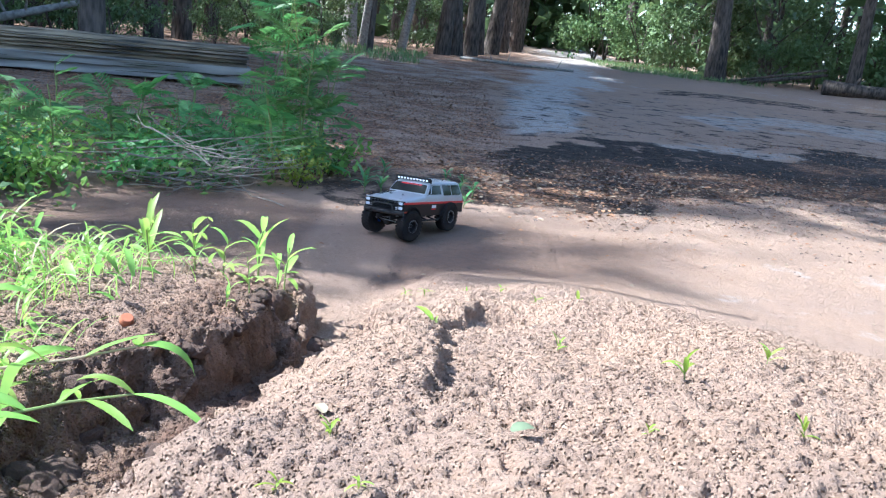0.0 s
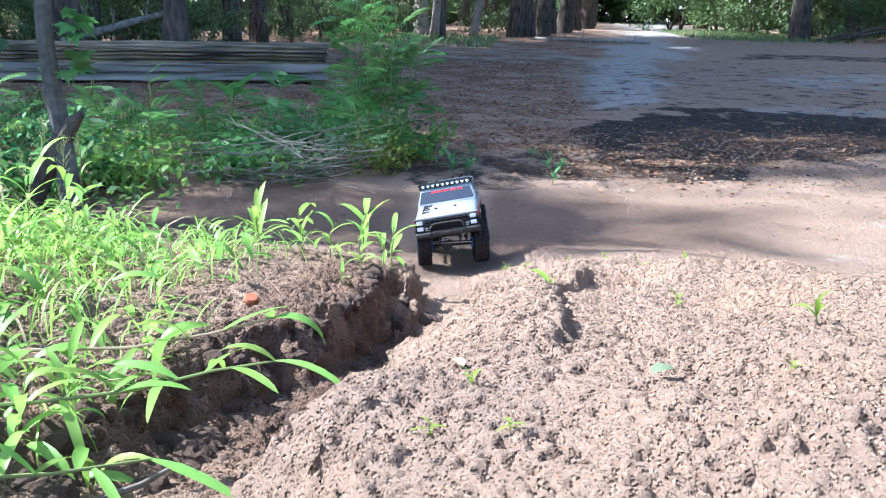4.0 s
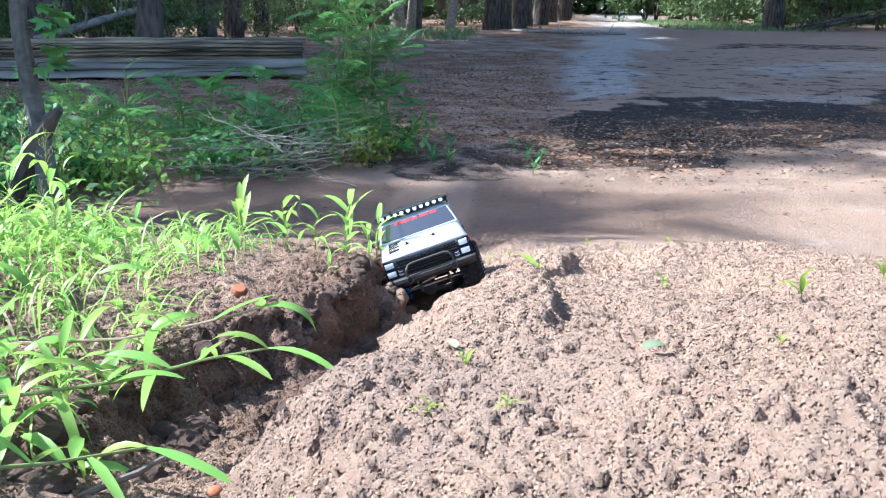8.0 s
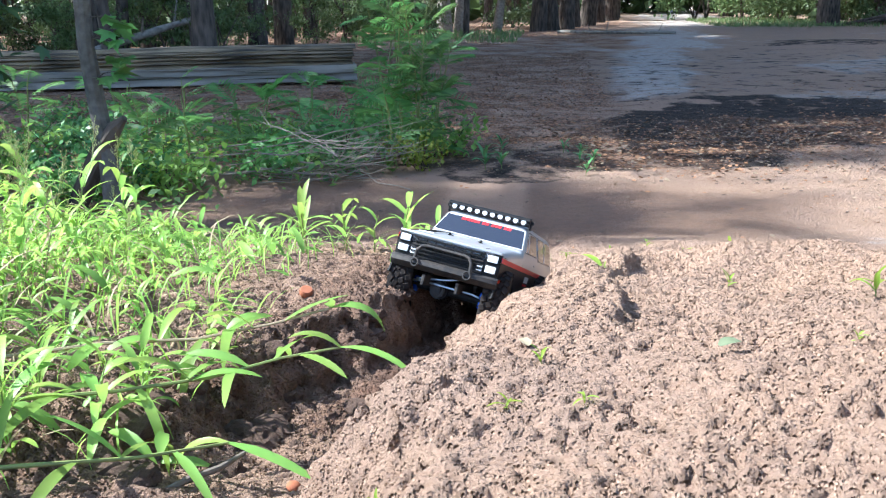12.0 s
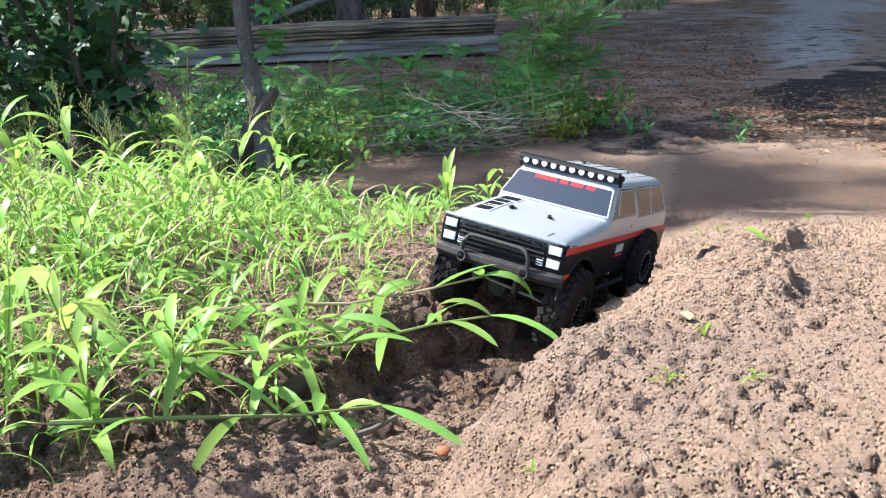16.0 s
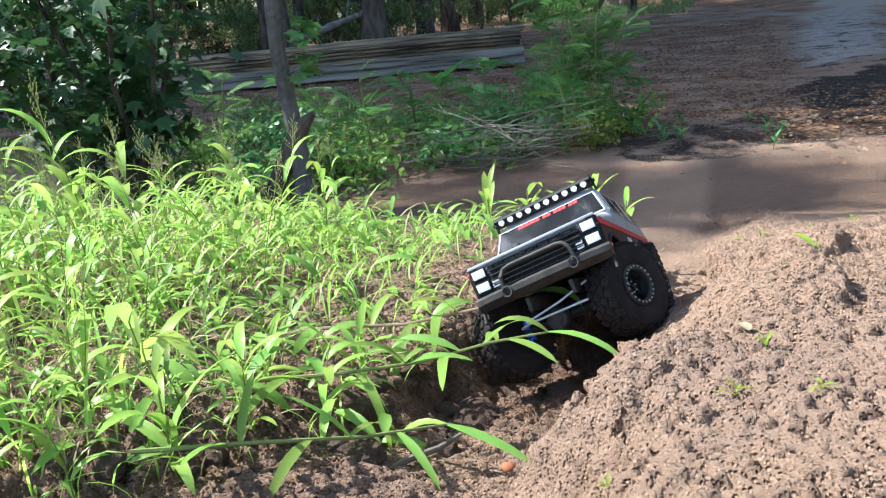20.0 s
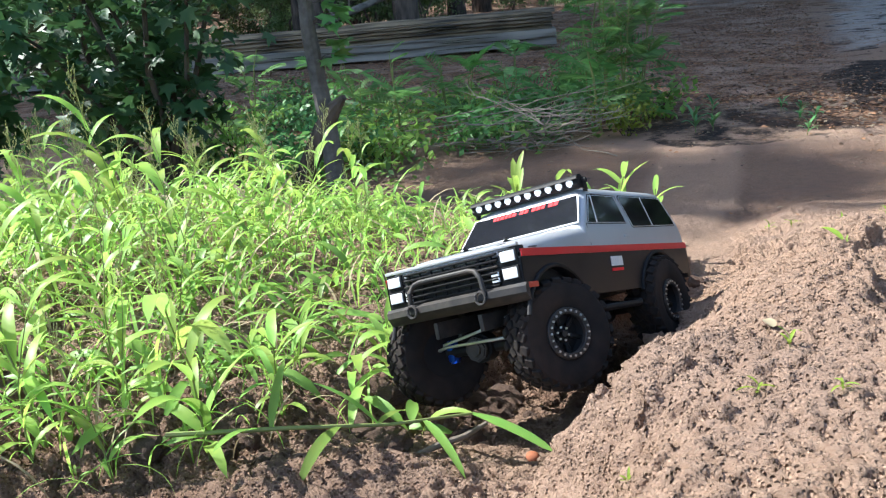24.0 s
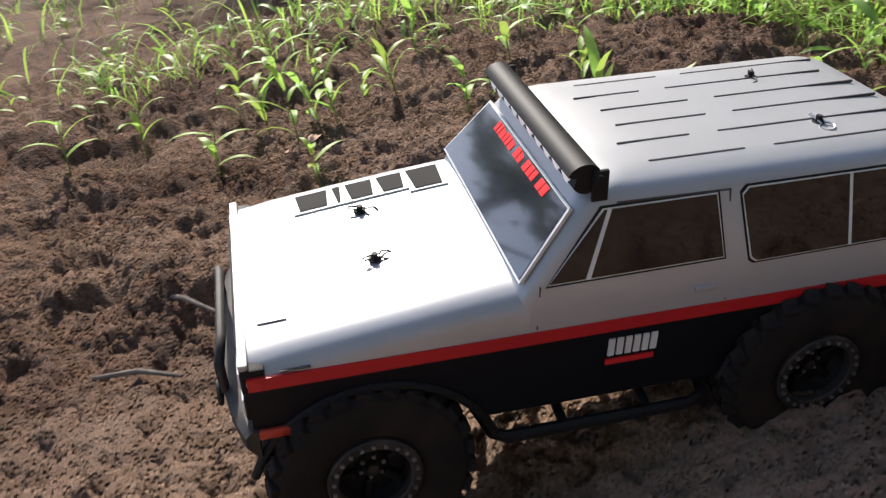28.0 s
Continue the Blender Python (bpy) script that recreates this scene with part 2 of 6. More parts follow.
def spread(stops):
    """Grid lines from (start, end, step) stretches."""
    out = []
    for a, b, s in stops:
        out.extend(np.arange(a, b - 1e-6, s).tolist())
    return np.array(out)


def grid_mesh(name, xs, ys, fn):
    X, Y = np.meshgrid(xs, ys)
    Z = fn(X, Y)
    # ragged steep faces
    steep = ease(0.9, 2.2, np.abs(np.gradient(base_height(X, Y), xs, axis=1)))
    X = X + 0.019 * steep * fractal(Y, Z, 32.0, 3, 91) * (1 - ease(2.9, 3.4, Y)) * (1 - ease(0.3, 0.6, X)) * ease(-1.6, -1.2, X)
    nx, ny = len(xs), len(ys)
    me = bpy.data.meshes.new(name)
    i = (np.arange(ny - 1)[:, None] * nx + np.arange(nx - 1)[None, :]).ravel()
    faces = np.stack([i, i + 1, i + 1 + nx, i + nx], 1)
    me.vertices.add(nx * ny)
    me.vertices.foreach_set("co", np.stack([X, Y, Z], -1).ravel())
    me.loops.add(faces.size)
    me.loops.foreach_set("vertex_index", faces.ravel())
    me.polygons.add(len(faces))
    me.polygons.foreach_set("loop_start", np.arange(len(faces)) * 4)
    me.polygons.foreach_set("use_smooth", np.ones(len(faces), bool))
    me.update()
    me.validate()
    return me


xs = spread(((-120, -20, 5), (-20, -6, 0.7), (-6, -3.4, 0.1), (-3.4, -2.4, 0.022), (-2.4, -1.5, 0.011), (-1.5, -0.95, 0.007), (-0.95, -0.5, 0.006), (-0.5, 0.5, 0.0042), (0.5, 0.8, 0.006), (0.8, 1.5, 0.012), (1.5, 2.4, 0.03), (2.4, 6, 0.08), (6, 20, 0.7), (20, 121, 5)))
ys = spread(((-120, -12, 6), (-12, -2.4, 0.6), (-2.4, -0.8, 0.014), (-0.8, 0.3, 0.006), (0.3, 1.9, 0.0042), (1.9, 2.9, 0.0065), (2.9, 3.4, 0.014), (3.4, 5, 0.03), (5, 10, 0.06), (10, 24, 0.2), (24, 180, 4)))


def blotch(x, y, cx, cy, rx, ry, turn=0.0, rag=0.35, scale=1.2, seed=61):
    """A ragged patch, 1 inside."""
    c, s_ = math.cos(radians(turn)), math.sin(radians(turn))
    u, v = (x - cx) * c + (y - cy) * s_, -(x - cx) * s_ + (y - cy) * c
    return 1 - ease(0.72, 1.12, np.hypot(u / rx, v / ry) + rag * fractal(x, y, scale, 4, seed))


def soil_masks(x, y):
    """Moist dark earth and painted gully-wall shade, leaf litter, pale dry silt, road damp with tree shade."""
    # dark road patches: damp earth and tree shade painted together
    damp_shade = np.maximum(0.8 * blotch(x, y, 1.0, 6.5, 0.8, 1.9, -12, 0.3, 1.5), 0.85 * blotch(x, y, 2.9, 7.5, 2.3, 1.35, 16, 0.3, 1.3, 64))
    damp_shade = np.maximum(damp_shade, np.maximum(0.9 * blotch(x, y, 0.75, 5.35, 0.5, 0.65, 0, 0.35, 2.0, 58), 0.85 * blotch(x, y, 1.7, 6.0, 0.9, 0.45, 12, 0.35, 1.8, 59)))
    damp_shade = np.maximum(damp_shade, 0.75 * blotch(x, y, 5.2, 9.3, 2.2, 1.0, 18, 0.4, 1.2, 65))
    damp_shade = np.maximum(damp_shade, np.maximum(0.62 * blotch(x, y, -0.3, 5.4, 0.85, 0.9, 0, 0.4, 2.0, 66), 0.6 * blotch(x, y, 9.5, 19.0, 5.0, 1.4, 8, 0.5, 0.6, 75)))
    damp_shade = np.maximum(damp_shade, 0.4 * ease(4.9, 5.7, y + 0.3 * fractal(x, y, 1.4, 2, 98)) * (1 - ease(14, 22, y)))
    wet_shade = 0.0 * x
    wet_shade = np.maximum(wet_shade, 0.45 * blotch(x, y, -1.2, 3.6, 2.2, 0.9, 0, 0.3, 1.2, 67))
    wet_shade = np.maximum(wet_shade, (0.22 + 0.35 * ease(0.9, 1.1, y)) * trench(x, y) * (1 - ease(1.45, 1.75, y)) + 0.25 * ease(-0.1, 0.02, np.interp(y, *EDGE_R) - x) * ease(0.8, 1.1, y) * (1 - ease(2.2, 2.6, y)))
    wet_shade = np.maximum(wet_shade, (0.70 + 0.25 * fractal(x, y, 3.0, 3, 71)) * (1 - ease(-0.75, -0.3, x)) * (1 - ease(0.7, 1.0, y)) * ease(-8, -7, y))
    # shade of the steep bank face, painted in as a darker band
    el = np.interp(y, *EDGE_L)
    wet_shade = np.maximum(wet_shade, 0.6 * ease(-0.02, 0.02, el - x + 0.02 * fractal(x, y, 14.0, 2, 74)) * (1 - ease(0.14, 0.2, el - x)) * ease(0.5, 0.7, y) * (1 - ease(2.1, 2.3, y)))
    wet_shade = np.maximum(wet_shade, (0.26 + 0.2 * fractal(x, y, 3.0, 3, 72)) * (1 - ease(-0.42, -0.3, x)) * ease(0.7, 1.0, y) * (1 - ease(2.6, 2.9, y)))
    wet_shade = wet_shade * (1 - trench(x, y) * ease(1.6, 1.85, y))
    litter = np.maximum(ease(4.6, 5.6, y + 0.6 * fractal(x, y, 1.0, 3, 62)) * (1 - ease(-0.6, 0.3, x - 0.07 * y + 0.6 * fractal(x, y, 0.9, 2, 63))), 0.75 * blotch(x, y, 2.4, 6.6, 1.8, 0.7, 20, 0.6, 2.2, 65))
    litter = np.maximum(litter, ease(7, 13, np.abs(x - 2.0 - 0.13 * y)) * ease(6, 9, y))
    litter = np.maximum(litter, 0.7 * blotch(x, y, 0.8, 5.2, 0.9, 0.5, 0, 0.7, 2.5, 68))
    track = np.interp(y, (8.0, 9.5, 12.5, 20.0, 45.0, 90.0), (0.7, 0.85, 1.17, 2.35, 5.6, 11.5))
    pale = 0.8 * (1 - ease(0.2, 1.5, np.abs(x - track) / np.interp(y, (8.0, 12.5, 20.0, 45.0), (0.5, 0.62, 1.15, 2.2)) + 0.45 * fractal(x, y, 1.1, 3, 81))) * ease(7.9, 8.7, y + 0.4 * fractal(x, y, 2.0, 2, 85))
    pale = np.maximum(pale, (0.2 + 0.2 * fractal(x, y, 0.9, 3, 84)) * ease(4.2, 5.6, y))
    pale = np.maximum(pale, 0.6 * np.maximum(blotch(x, y, 7.5, 13.5, 4.5, 1.9, 12, 0.5, 0.8, 86), blotch(x, y, -1.6, 18.0, 2.6, 4.0, 0, 0.4, 0.6, 87)))
    pale = np.maximum(pale, 0.25 * blotch(x, y, 3.0, 4.0, 2.6, 1.0, 20, 0.4, 0.9, 82))
    pale = np.maximum(pale, 0.55 * blotch(x, y, 4.5, 8.6, 3.2, 1.0, 6, 0.6, 0.8, 83))
    strips = np.maximum(blotch(x, y, 1.3, 6.1, 0.8, 0.4, 20, 0.6, 2.5, 101), blotch(x, y, 3.2, 6.9, 1.3, 0.32, 14, 0.6, 2.2, 102))
    strips = np.maximum(strips, np.maximum(blotch(x, y, 5.0, 8.3, 1.8, 0.35, 8, 0.7, 1.8, 103), blotch(x, y, 0.7, 5.2, 0.5, 0.5, 0, 0.6, 3.0, 104)))
    litter = np.maximum(litter * (1 - 0.4 * ease(0.5, 0.9, damp_shade)), 0.9 * strips)
    return np.clip(np.where(y < 2.6, np.minimum(wet_shade, 0.88), wet_shade), 0, 1), np.clip(litter, 0, 1), np.clip(pale, 0, 1), np.clip(damp_shade, 0, 1)


def soil_material():
    m = bpy.data.materials.new("soil")
    m.use_nodes = True
    nt = m.node_tree
    p = nt.nodes["Principled BSDF"]
    co, at = nt.nodes.new("ShaderNodeTexCoord"), nt.nodes.new("ShaderNodeAttribute")
    at.attribute_name = "soil_kind"
    sep = nt.nodes.new("ShaderNodeSeparateColor")
    nt.links.new(at.outputs["Color"], sep.inputs[0])

    def noise_node(scale, detail=5, rough=0.6):
        n = nt.nodes.new("ShaderNodeTexNoise")
        n.inputs["Scale"].default_value, n.inputs["Detail"].default_value, n.inputs["Roughness"].default_value = scale, detail, rough
        nt.links.new(co.outputs["Object"], n.inputs["Vector"])
        return n.outputs[0]

    def remap(src, lo, hi, a=0.0, b=1.0):
        r = nt.nodes.new("ShaderNodeMapRange")
        for k, v in zip((1, 2, 3, 4), (lo, hi, a, b)):
            r.inputs[k].default_value = v
        nt.links.new(src, r.inputs[0])
        return r.outputs[0]

    def mix(fac, a, b):
        n = nt.nodes.new("ShaderNodeMix")
        n.data_type = "RGBA"
        for k, v in ((6, a), (7, b)):
            if isinstance(v, tuple):
                n.inputs[k].default_value = (*v, 1)
            else:
                nt.links.new(v, n.inputs[k])
        nt.links.new(fac, n.inputs[0])
        return n.outputs[2]

    def times_(a, b):
        n = nt.nodes.new("ShaderNodeMath")
        n.operation, n.use_clamp = "MULTIPLY", True
        nt.links.new(a, n.inputs[0])
        nt.links.new(b, n.inputs[1])
        return n.outputs[0]

    fine, mid, broad = noise_node(160), noise_node(22), noise_node(2.2)
    dry = mix(remap(fine, 0.3, 0.7), (0.33, 0.205, 0.135), (0.50, 0.345, 0.245))
    dry = mix(remap(broad, 0.4, 0.68), dry, (0.36, 0.245, 0.18))
    dry = mix(remap(mid, 0.58, 0.75, 0, 0.5), dry, (0.18, 0.115, 0.08))
    def plus(a, b):
        n = nt.nodes.new("ShaderNodeMath")
        nt.links.new(a, n.inputs[0])
        nt.links.new(b, n.inputs[1])
        return n.outputs[0]

    ragged, streaky = noise_node(3.2, 9, 0.68), noise_node(9.0, 6, 0.7)
    silt = remap(plus(sep.outputs[2], remap(ragged, 0.3, 0.7, -0.35, 0.35)), 0.35, 0.75)
    dry = mix(times_(silt, remap(streaky, 0.32, 0.62, 0.3, 1.0)), dry, (0.53, 0.485, 0.44))
    # moist earth colour, which also draws the painted shade on the bank face
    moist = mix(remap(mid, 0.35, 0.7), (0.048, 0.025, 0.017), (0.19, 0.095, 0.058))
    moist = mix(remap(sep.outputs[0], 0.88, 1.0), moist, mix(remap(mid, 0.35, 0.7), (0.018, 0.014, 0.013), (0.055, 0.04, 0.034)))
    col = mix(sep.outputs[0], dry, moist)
    # road patches, damp soil plus painted tree shade, edges broken by noise
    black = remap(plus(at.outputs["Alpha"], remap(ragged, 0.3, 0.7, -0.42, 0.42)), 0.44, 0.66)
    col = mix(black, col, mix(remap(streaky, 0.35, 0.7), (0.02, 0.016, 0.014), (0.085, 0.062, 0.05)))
    vor = nt.nodes.new("ShaderNodeTexVoronoi")
    vor.inputs["Scale"].default_value = 42
    nt.links.new(co.outputs["Object"], vor.inputs["Vector"])
    hue = nt.nodes.new("ShaderNodeSeparateColor")
    nt.links.new(vor.outputs["Color"], hue.inputs[0])
    leafy = mix(remap(hue.outputs[0], 0.3, 1.0), (0.12, 0.065, 0.04), (0.42, 0.215, 0.11))
    leafy = mix(remap(hue.outputs[1], 0.88, 0.97), leafy, (0.28, 0.2, 0.14))
    col = mix(times_(sep.outputs[1], remap(noise_node(1.6, 10, 0.72), 0.4, 0.56)), col, leafy)
    nt.links.new(col, p.inputs["Base Color"])
    rough = remap(plus(silt, remap(sep.outputs[0], 0, 1, 0.0, 0.35)), 0, 1, 0.97, 0.75)
    p.inputs["Specular IOR Level"].default_value = 0.25
    nt.links.new(rough, p.inputs["Roughness"])
    b = nt.nodes.new("ShaderNodeBump")
    b.inputs["Strength"].default_value, b.inputs["Distance"].default_value = 1.0, 0.006
    nt.links.new(noise_node(300, 6, 0.8), b.inputs["Height"])
    cells = nt.nodes.new("ShaderNodeTexVoronoi")
    cells.inputs["Scale"].default_value = 215
    nt.links.new(co.outputs["Object"], cells.inputs["Vector"])
    b2 = nt.nodes.new("ShaderNodeBump")
    b2.inputs["Strength"].default_value, b2.inputs["Distance"].default_value = 1.0, 0.009
    nt.links.new(remap(cells.outputs["Distance"], 0.05, 0.5), b2.inputs["Height"])
    nt.links.new(b.outputs[0], b2.inputs["Normal"])
    nt.links.new(b2.outputs[0], p.inputs["Normal"])
    return m


ground = tagged(new("ground", grid_mesh("ground", xs, ys, height)), "pinkish brown sandy earth with a gully, crumbs, dark moist patches and painted shade", "ground", kind="structure")
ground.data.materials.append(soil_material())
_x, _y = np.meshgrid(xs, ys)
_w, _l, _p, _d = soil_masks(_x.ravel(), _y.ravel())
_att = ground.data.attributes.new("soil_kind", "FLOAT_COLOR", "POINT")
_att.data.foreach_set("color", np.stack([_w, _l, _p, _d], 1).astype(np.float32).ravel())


_zs = np.empty(len(xs) * len(ys) * 3)
ground.data.vertices.foreach_get("co", _zs)
_zs = _zs.reshape(len(ys), len(xs), 3)[:, :, 2]


def land(x, y):
    """Height of the ground sheet."""
    i = min(max(int(np.searchsorted(xs, x)) - 1, 0), len(xs) - 2)
    j = min(max(int(np.searchsorted(ys, y)) - 1, 0), len(ys) - 2)
    fx, fy = (x - xs[i]) / (xs[i + 1] - xs[i]), (y - ys[j]) / (ys[j + 1] - ys[j])
    return float((_zs[j, i] * (1 - fx) + _zs[j, i + 1] * fx) * (1 - fy) + (_zs[j + 1, i] * (1 - fx) + _zs[j + 1, i + 1] * fx) * fy)

# ---- mesh helpers ----
def part(name, bm, mat, parent, label="", smooth=True):
    me = bpy.data.meshes.new(name)
    bm.to_mesh(me)
    bm.free()
    if smooth:
        me.polygons.foreach_set("use_smooth", [True] * len(me.polygons))
        me.set_sharp_from_angle(angle=radians(35))
    me.materials.append(mat)
    ob = new(name, me)
    ob.parent = parent
    if label:
        tagged(ob, label)
    return ob


def again(ob, parent, m):
    """Another piece on the same mesh."""
    o = new(ob.name.split(".")[0], ob.data)
    o.parent, o.matrix_basis = parent, m
    return o


def merge(bm, b):
    me = bpy.data.meshes.new("tmp")
    b.to_mesh(me)
    b.free()
    bm.from_mesh(me)
    bpy.data.meshes.remove(me)
    return bm


def box(size, at=(0, 0, 0), bevel=0.0, turn=None, segs=2):
    b = bmesh.new()
    bmesh.ops.create_cube(b, size=1, matrix=Matrix.Diagonal((*size, 1)))
    if bevel:
        bmesh.ops.bevel(b, geom=b.edges[:], offset=bevel, segments=segs, affect="EDGES", profile=0.6)
    bmesh.ops.transform(b, matrix=Matrix.Translation(at) @ (turn or Matrix()), verts=b.verts[:])
    return b


def joined(*bms):
    out = bms[0]
    for b in bms[1:]:
        merge(out, b)
    return out


def tube(points, radius, sides=8, taper=None, caps=True):
    """A round bar through points; radius may be one number or one for each point."""
    b = bmesh.new()
    pts = [Vector(p) for p in points]
    rings = []
    for i, p in enumerate(pts):
        way = (pts[min(i + 1, len(pts) - 1)] - pts[max(i - 1, 0)]).normalized()
        side = way.cross(Vector((0.31, 0.2, 0.93)))
        side = (side if side.length > 0.1 else way.cross(Vector((1, 0, 0)))).normalized()
        up = way.cross(side)
        r = radius[i] if hasattr(radius, "__len__") else radius
        rings.append([b.verts.new(p + r * (math.cos(a) * side + math.sin(a) * up)) for a in (2 * math.pi * k / sides for k in range(sides))])
    for a, c in zip(rings, rings[1:]):
        for k in range(sides):
            b.faces.new((a[k], a[(k + 1) % sides], c[(k + 1) % sides], c[k]))
    if caps:
        b.faces.new(rings[0][::-1])
        b.faces.new(rings[-1])
    bmesh.ops.recalc_face_normals(b, faces=b.faces[:])
    return b


def loft(rings, close_ends=True, cyclic=True):
    b = bmesh.new()
    vs = [[b.verts.new(p) for p in r] for r in rings]
    n = len(vs[0])
    for a, c in zip(vs, vs[1:]):
        for k in range(n if cyclic else n - 1):
            b.faces.new((a[k], a[(k + 1) % n], c[(k + 1) % n], c[k]))
    if close_ends:
        b.faces.new(vs[0][::-1])
        b.faces.new(vs[-1])
    bmesh.ops.recalc_face_normals(b, faces=b.faces[:])
    return b


def prism(outline, depth, place):
    """A flat plate: outline of 2-D points; place(u, v, d) gives the 3-D point at depth d."""
    b = bmesh.new()
    front = [b.verts.new(place(u, v, depth)) for u, v in outline]
    back = [b.verts.new(place(u, v, -0.001)) for u, v in outline]
    n = len(front)
    b.faces.new(front)
    b.faces.new(back[::-1])
    for k in range(n):
        b.faces.new((front[k], back[k], back[(k + 1) % n], front[(k + 1) % n]))
    bmesh.ops.recalc_face_normals(b, faces=b.faces[:])
    return b


def disc(radius, depth, at=(0, 0, 0), turn=None, segs=24, r2=None, bevel=0.0):
    b = bmesh.new()
    bmesh.ops.create_cone(b, cap_ends=True, segments=segs, radius1=radius, radius2=radius if r2 is None else r2, depth=depth)
    if bevel:
        bmesh.ops.bevel(b, geom=[e for e in b.edges if abs(e.verts[0].co.z - e.verts[1].co.z) < 1e-6], offset=bevel, segments=2, affect="EDGES")
    bmesh.ops.transform(b, matrix=Matrix.Translation(at) @ (turn or Matrix()), verts=b.verts[:])
    return b


# ---- the toy truck: forward +x, left +y, wheels on z = 0 ----
glass = material("tinted_glass", (0.005, 0.005, 0.007), 0.06, spec=0.45, grain=0.15, scale=90, second=(0.014, 0.012, 0.011))
screen_glass = material("windscreen_glass", (0.012, 0.013, 0.018), 0.05, spec=1.0, grain=0.2, scale=60, second=(0.022, 0.022, 0.025), coat=0.6)
lamp_glass = material("lamp_lens", (0.8, 0.81, 0.83), 0.2, 0.1, grain=0.35, scale=260, second=(0.35, 0.36, 0.38))
led_white = material("led_lens_lit", (0.85, 0.86, 0.88), 0.25, grain=0.2, scale=260, second=(0.6, 0.61, 0.63))
_p = led_white.node_tree.nodes["Principled BSDF"]
_p.inputs["Emission Color"].default_value, _p.inputs["Emission Strength"].default_value = (0.95, 0.98, 1.0, 1.0), 0.15
white_trim = material("white_trim", (0.7, 0.7, 0.69), 0.4, grain=0.2, scale=60, second=(0.4, 0.38, 0.35))
seam = material("seam", (0.06, 0.055, 0.05), 0.8, grain=0.3, second=(0.12, 0.1, 0.09))
blue_alloy = material("blue_alloy", (0.02, 0.10, 0.55), 0.3, 0.8, grain=0.3, scale=80, second=(0.06, 0.07, 0.12))
dark_metal = material("dark_metal", (0.022, 0.021, 0.021), 0.65, 0.2, grain=0.5, scale=60, second=(0.09, 0.07, 0.055))
sticker_red = material("sticker_red", (0.75, 0.03, 0.035), 0.6, grain=0.1, second=(0.5, 0.03, 0.03), spec=0.2)
sticker_black = material("sticker_black", (0.006, 0.006, 0.007), 0.75, grain=0.2, second=(0.015, 0.014, 0.013), spec=0.15)
amber = material("amber_lens", (0.45, 0.05, 0.03), 0.2, grain=0.2, scale=80)
mud = material("dried_mud", (0.16, 0.105, 0.075), 0.95, grain=0.6, scale=70, second=(0.07, 0.047, 0.035), bump=0.002)

truck = tagged(new("toy_truck"), "silver and black radio-controlled toy truck with a red stripe, muddy tyres", "toy truck")
RAKE = pose(0, 0, 0, 0, -3.4, 0)


def side_y(z):
    return 0.1035 - 0.002 * max(0, (z - 0.165) / 0.03) if z < 0.194 else 0.1015 - (z - 0.194) * 0.265


def body_part(name, bm, mat, parent=None, label="", smooth=True):
    bmesh.ops.transform(bm, matrix=RAKE, verts=bm.verts[:])
    return part(name, bm, mat, parent or truck, label, smooth)


# bonnet and front wings
def bonnet_ring(x, zc, out=0.0):
    half = [(0, zc), (0.03, zc), (0.06, zc - 0.0006), (0.084, zc - 0.002), (0.095, zc - 0.0045), (0.101 + out, zc - 0.010), (0.1035 + out, zc - 0.016), (0.104 + out, 0.161)]
    return [(x, -y, z) for y, z in half[::-1]] + [(x, y, z) for y, z in half[1:]]


rings = [bonnet_ring(0.2285, 0.1705, -0.001), bonnet_ring(0.2265, 0.1735), bonnet_ring(0.2, 0.1785), bonnet_ring(0.15, 0.185), bonnet_ring(0.1, 0.191), bonnet_ring(0.056, 0.1955)]
bonnet = body_part("bonnet", loft(rings), silver, label="silver bonnet with a dusty sheen")
# cab shell: rounded plan rings from the belt up to the crown of the roof


def plan_ring(x0, x1, y, z, r, n=6):
    out = []
    for cx, cy, a0 in ((x1 - r, y - r, 0), (x0 + r, y - r, 90), (x0 + r, -y + r, 180), (x1 - r, -y + r, 270)):
        for k in range(n):
            a = radians(a0 + 90 * k / (n - 1))
            out.append((cx + r * math.cos(a), cy + r * math.sin(a), z))
    return out


shell = [plan_ring(-0.268, 0.07, 0.104, 0.161, 0.012), plan_ring(-0.266, 0.068, 0.1035, 0.18, 0.012), plan_ring(-0.262, 0.062, 0.1015, 0.194, 0.012),
         plan_ring(-0.243, 0.0245, 0.0893, 0.240, 0.013), plan_ring(-0.240, 0.0205, 0.0865, 0.2455, 0.016), plan_ring(-0.233, 0.012, 0.080, 0.2495, 0.02),
         plan_ring(-0.22, 0.0, 0.062, 0.2515, 0.025), plan_ring(-0.18, -0.04, 0.03, 0.2528, 0.02)]
cab = body_part("cab", loft(shell), silver, label="silver cab with a ribbed roof")


# lower body side panels with wheel arches, black
def sill(x):
    z = 0.102 if -0.16 < x < 0.16 else 0.116
    for cx, cz, r in ((0.1556, 0.062, 0.079), (-0.154, 0.075, 0.076)):
        if abs(x - cx) < r:
            z = max(z, cz + math.sqrt(r * r - (x - cx) ** 2))
    return min(z, 0.154)


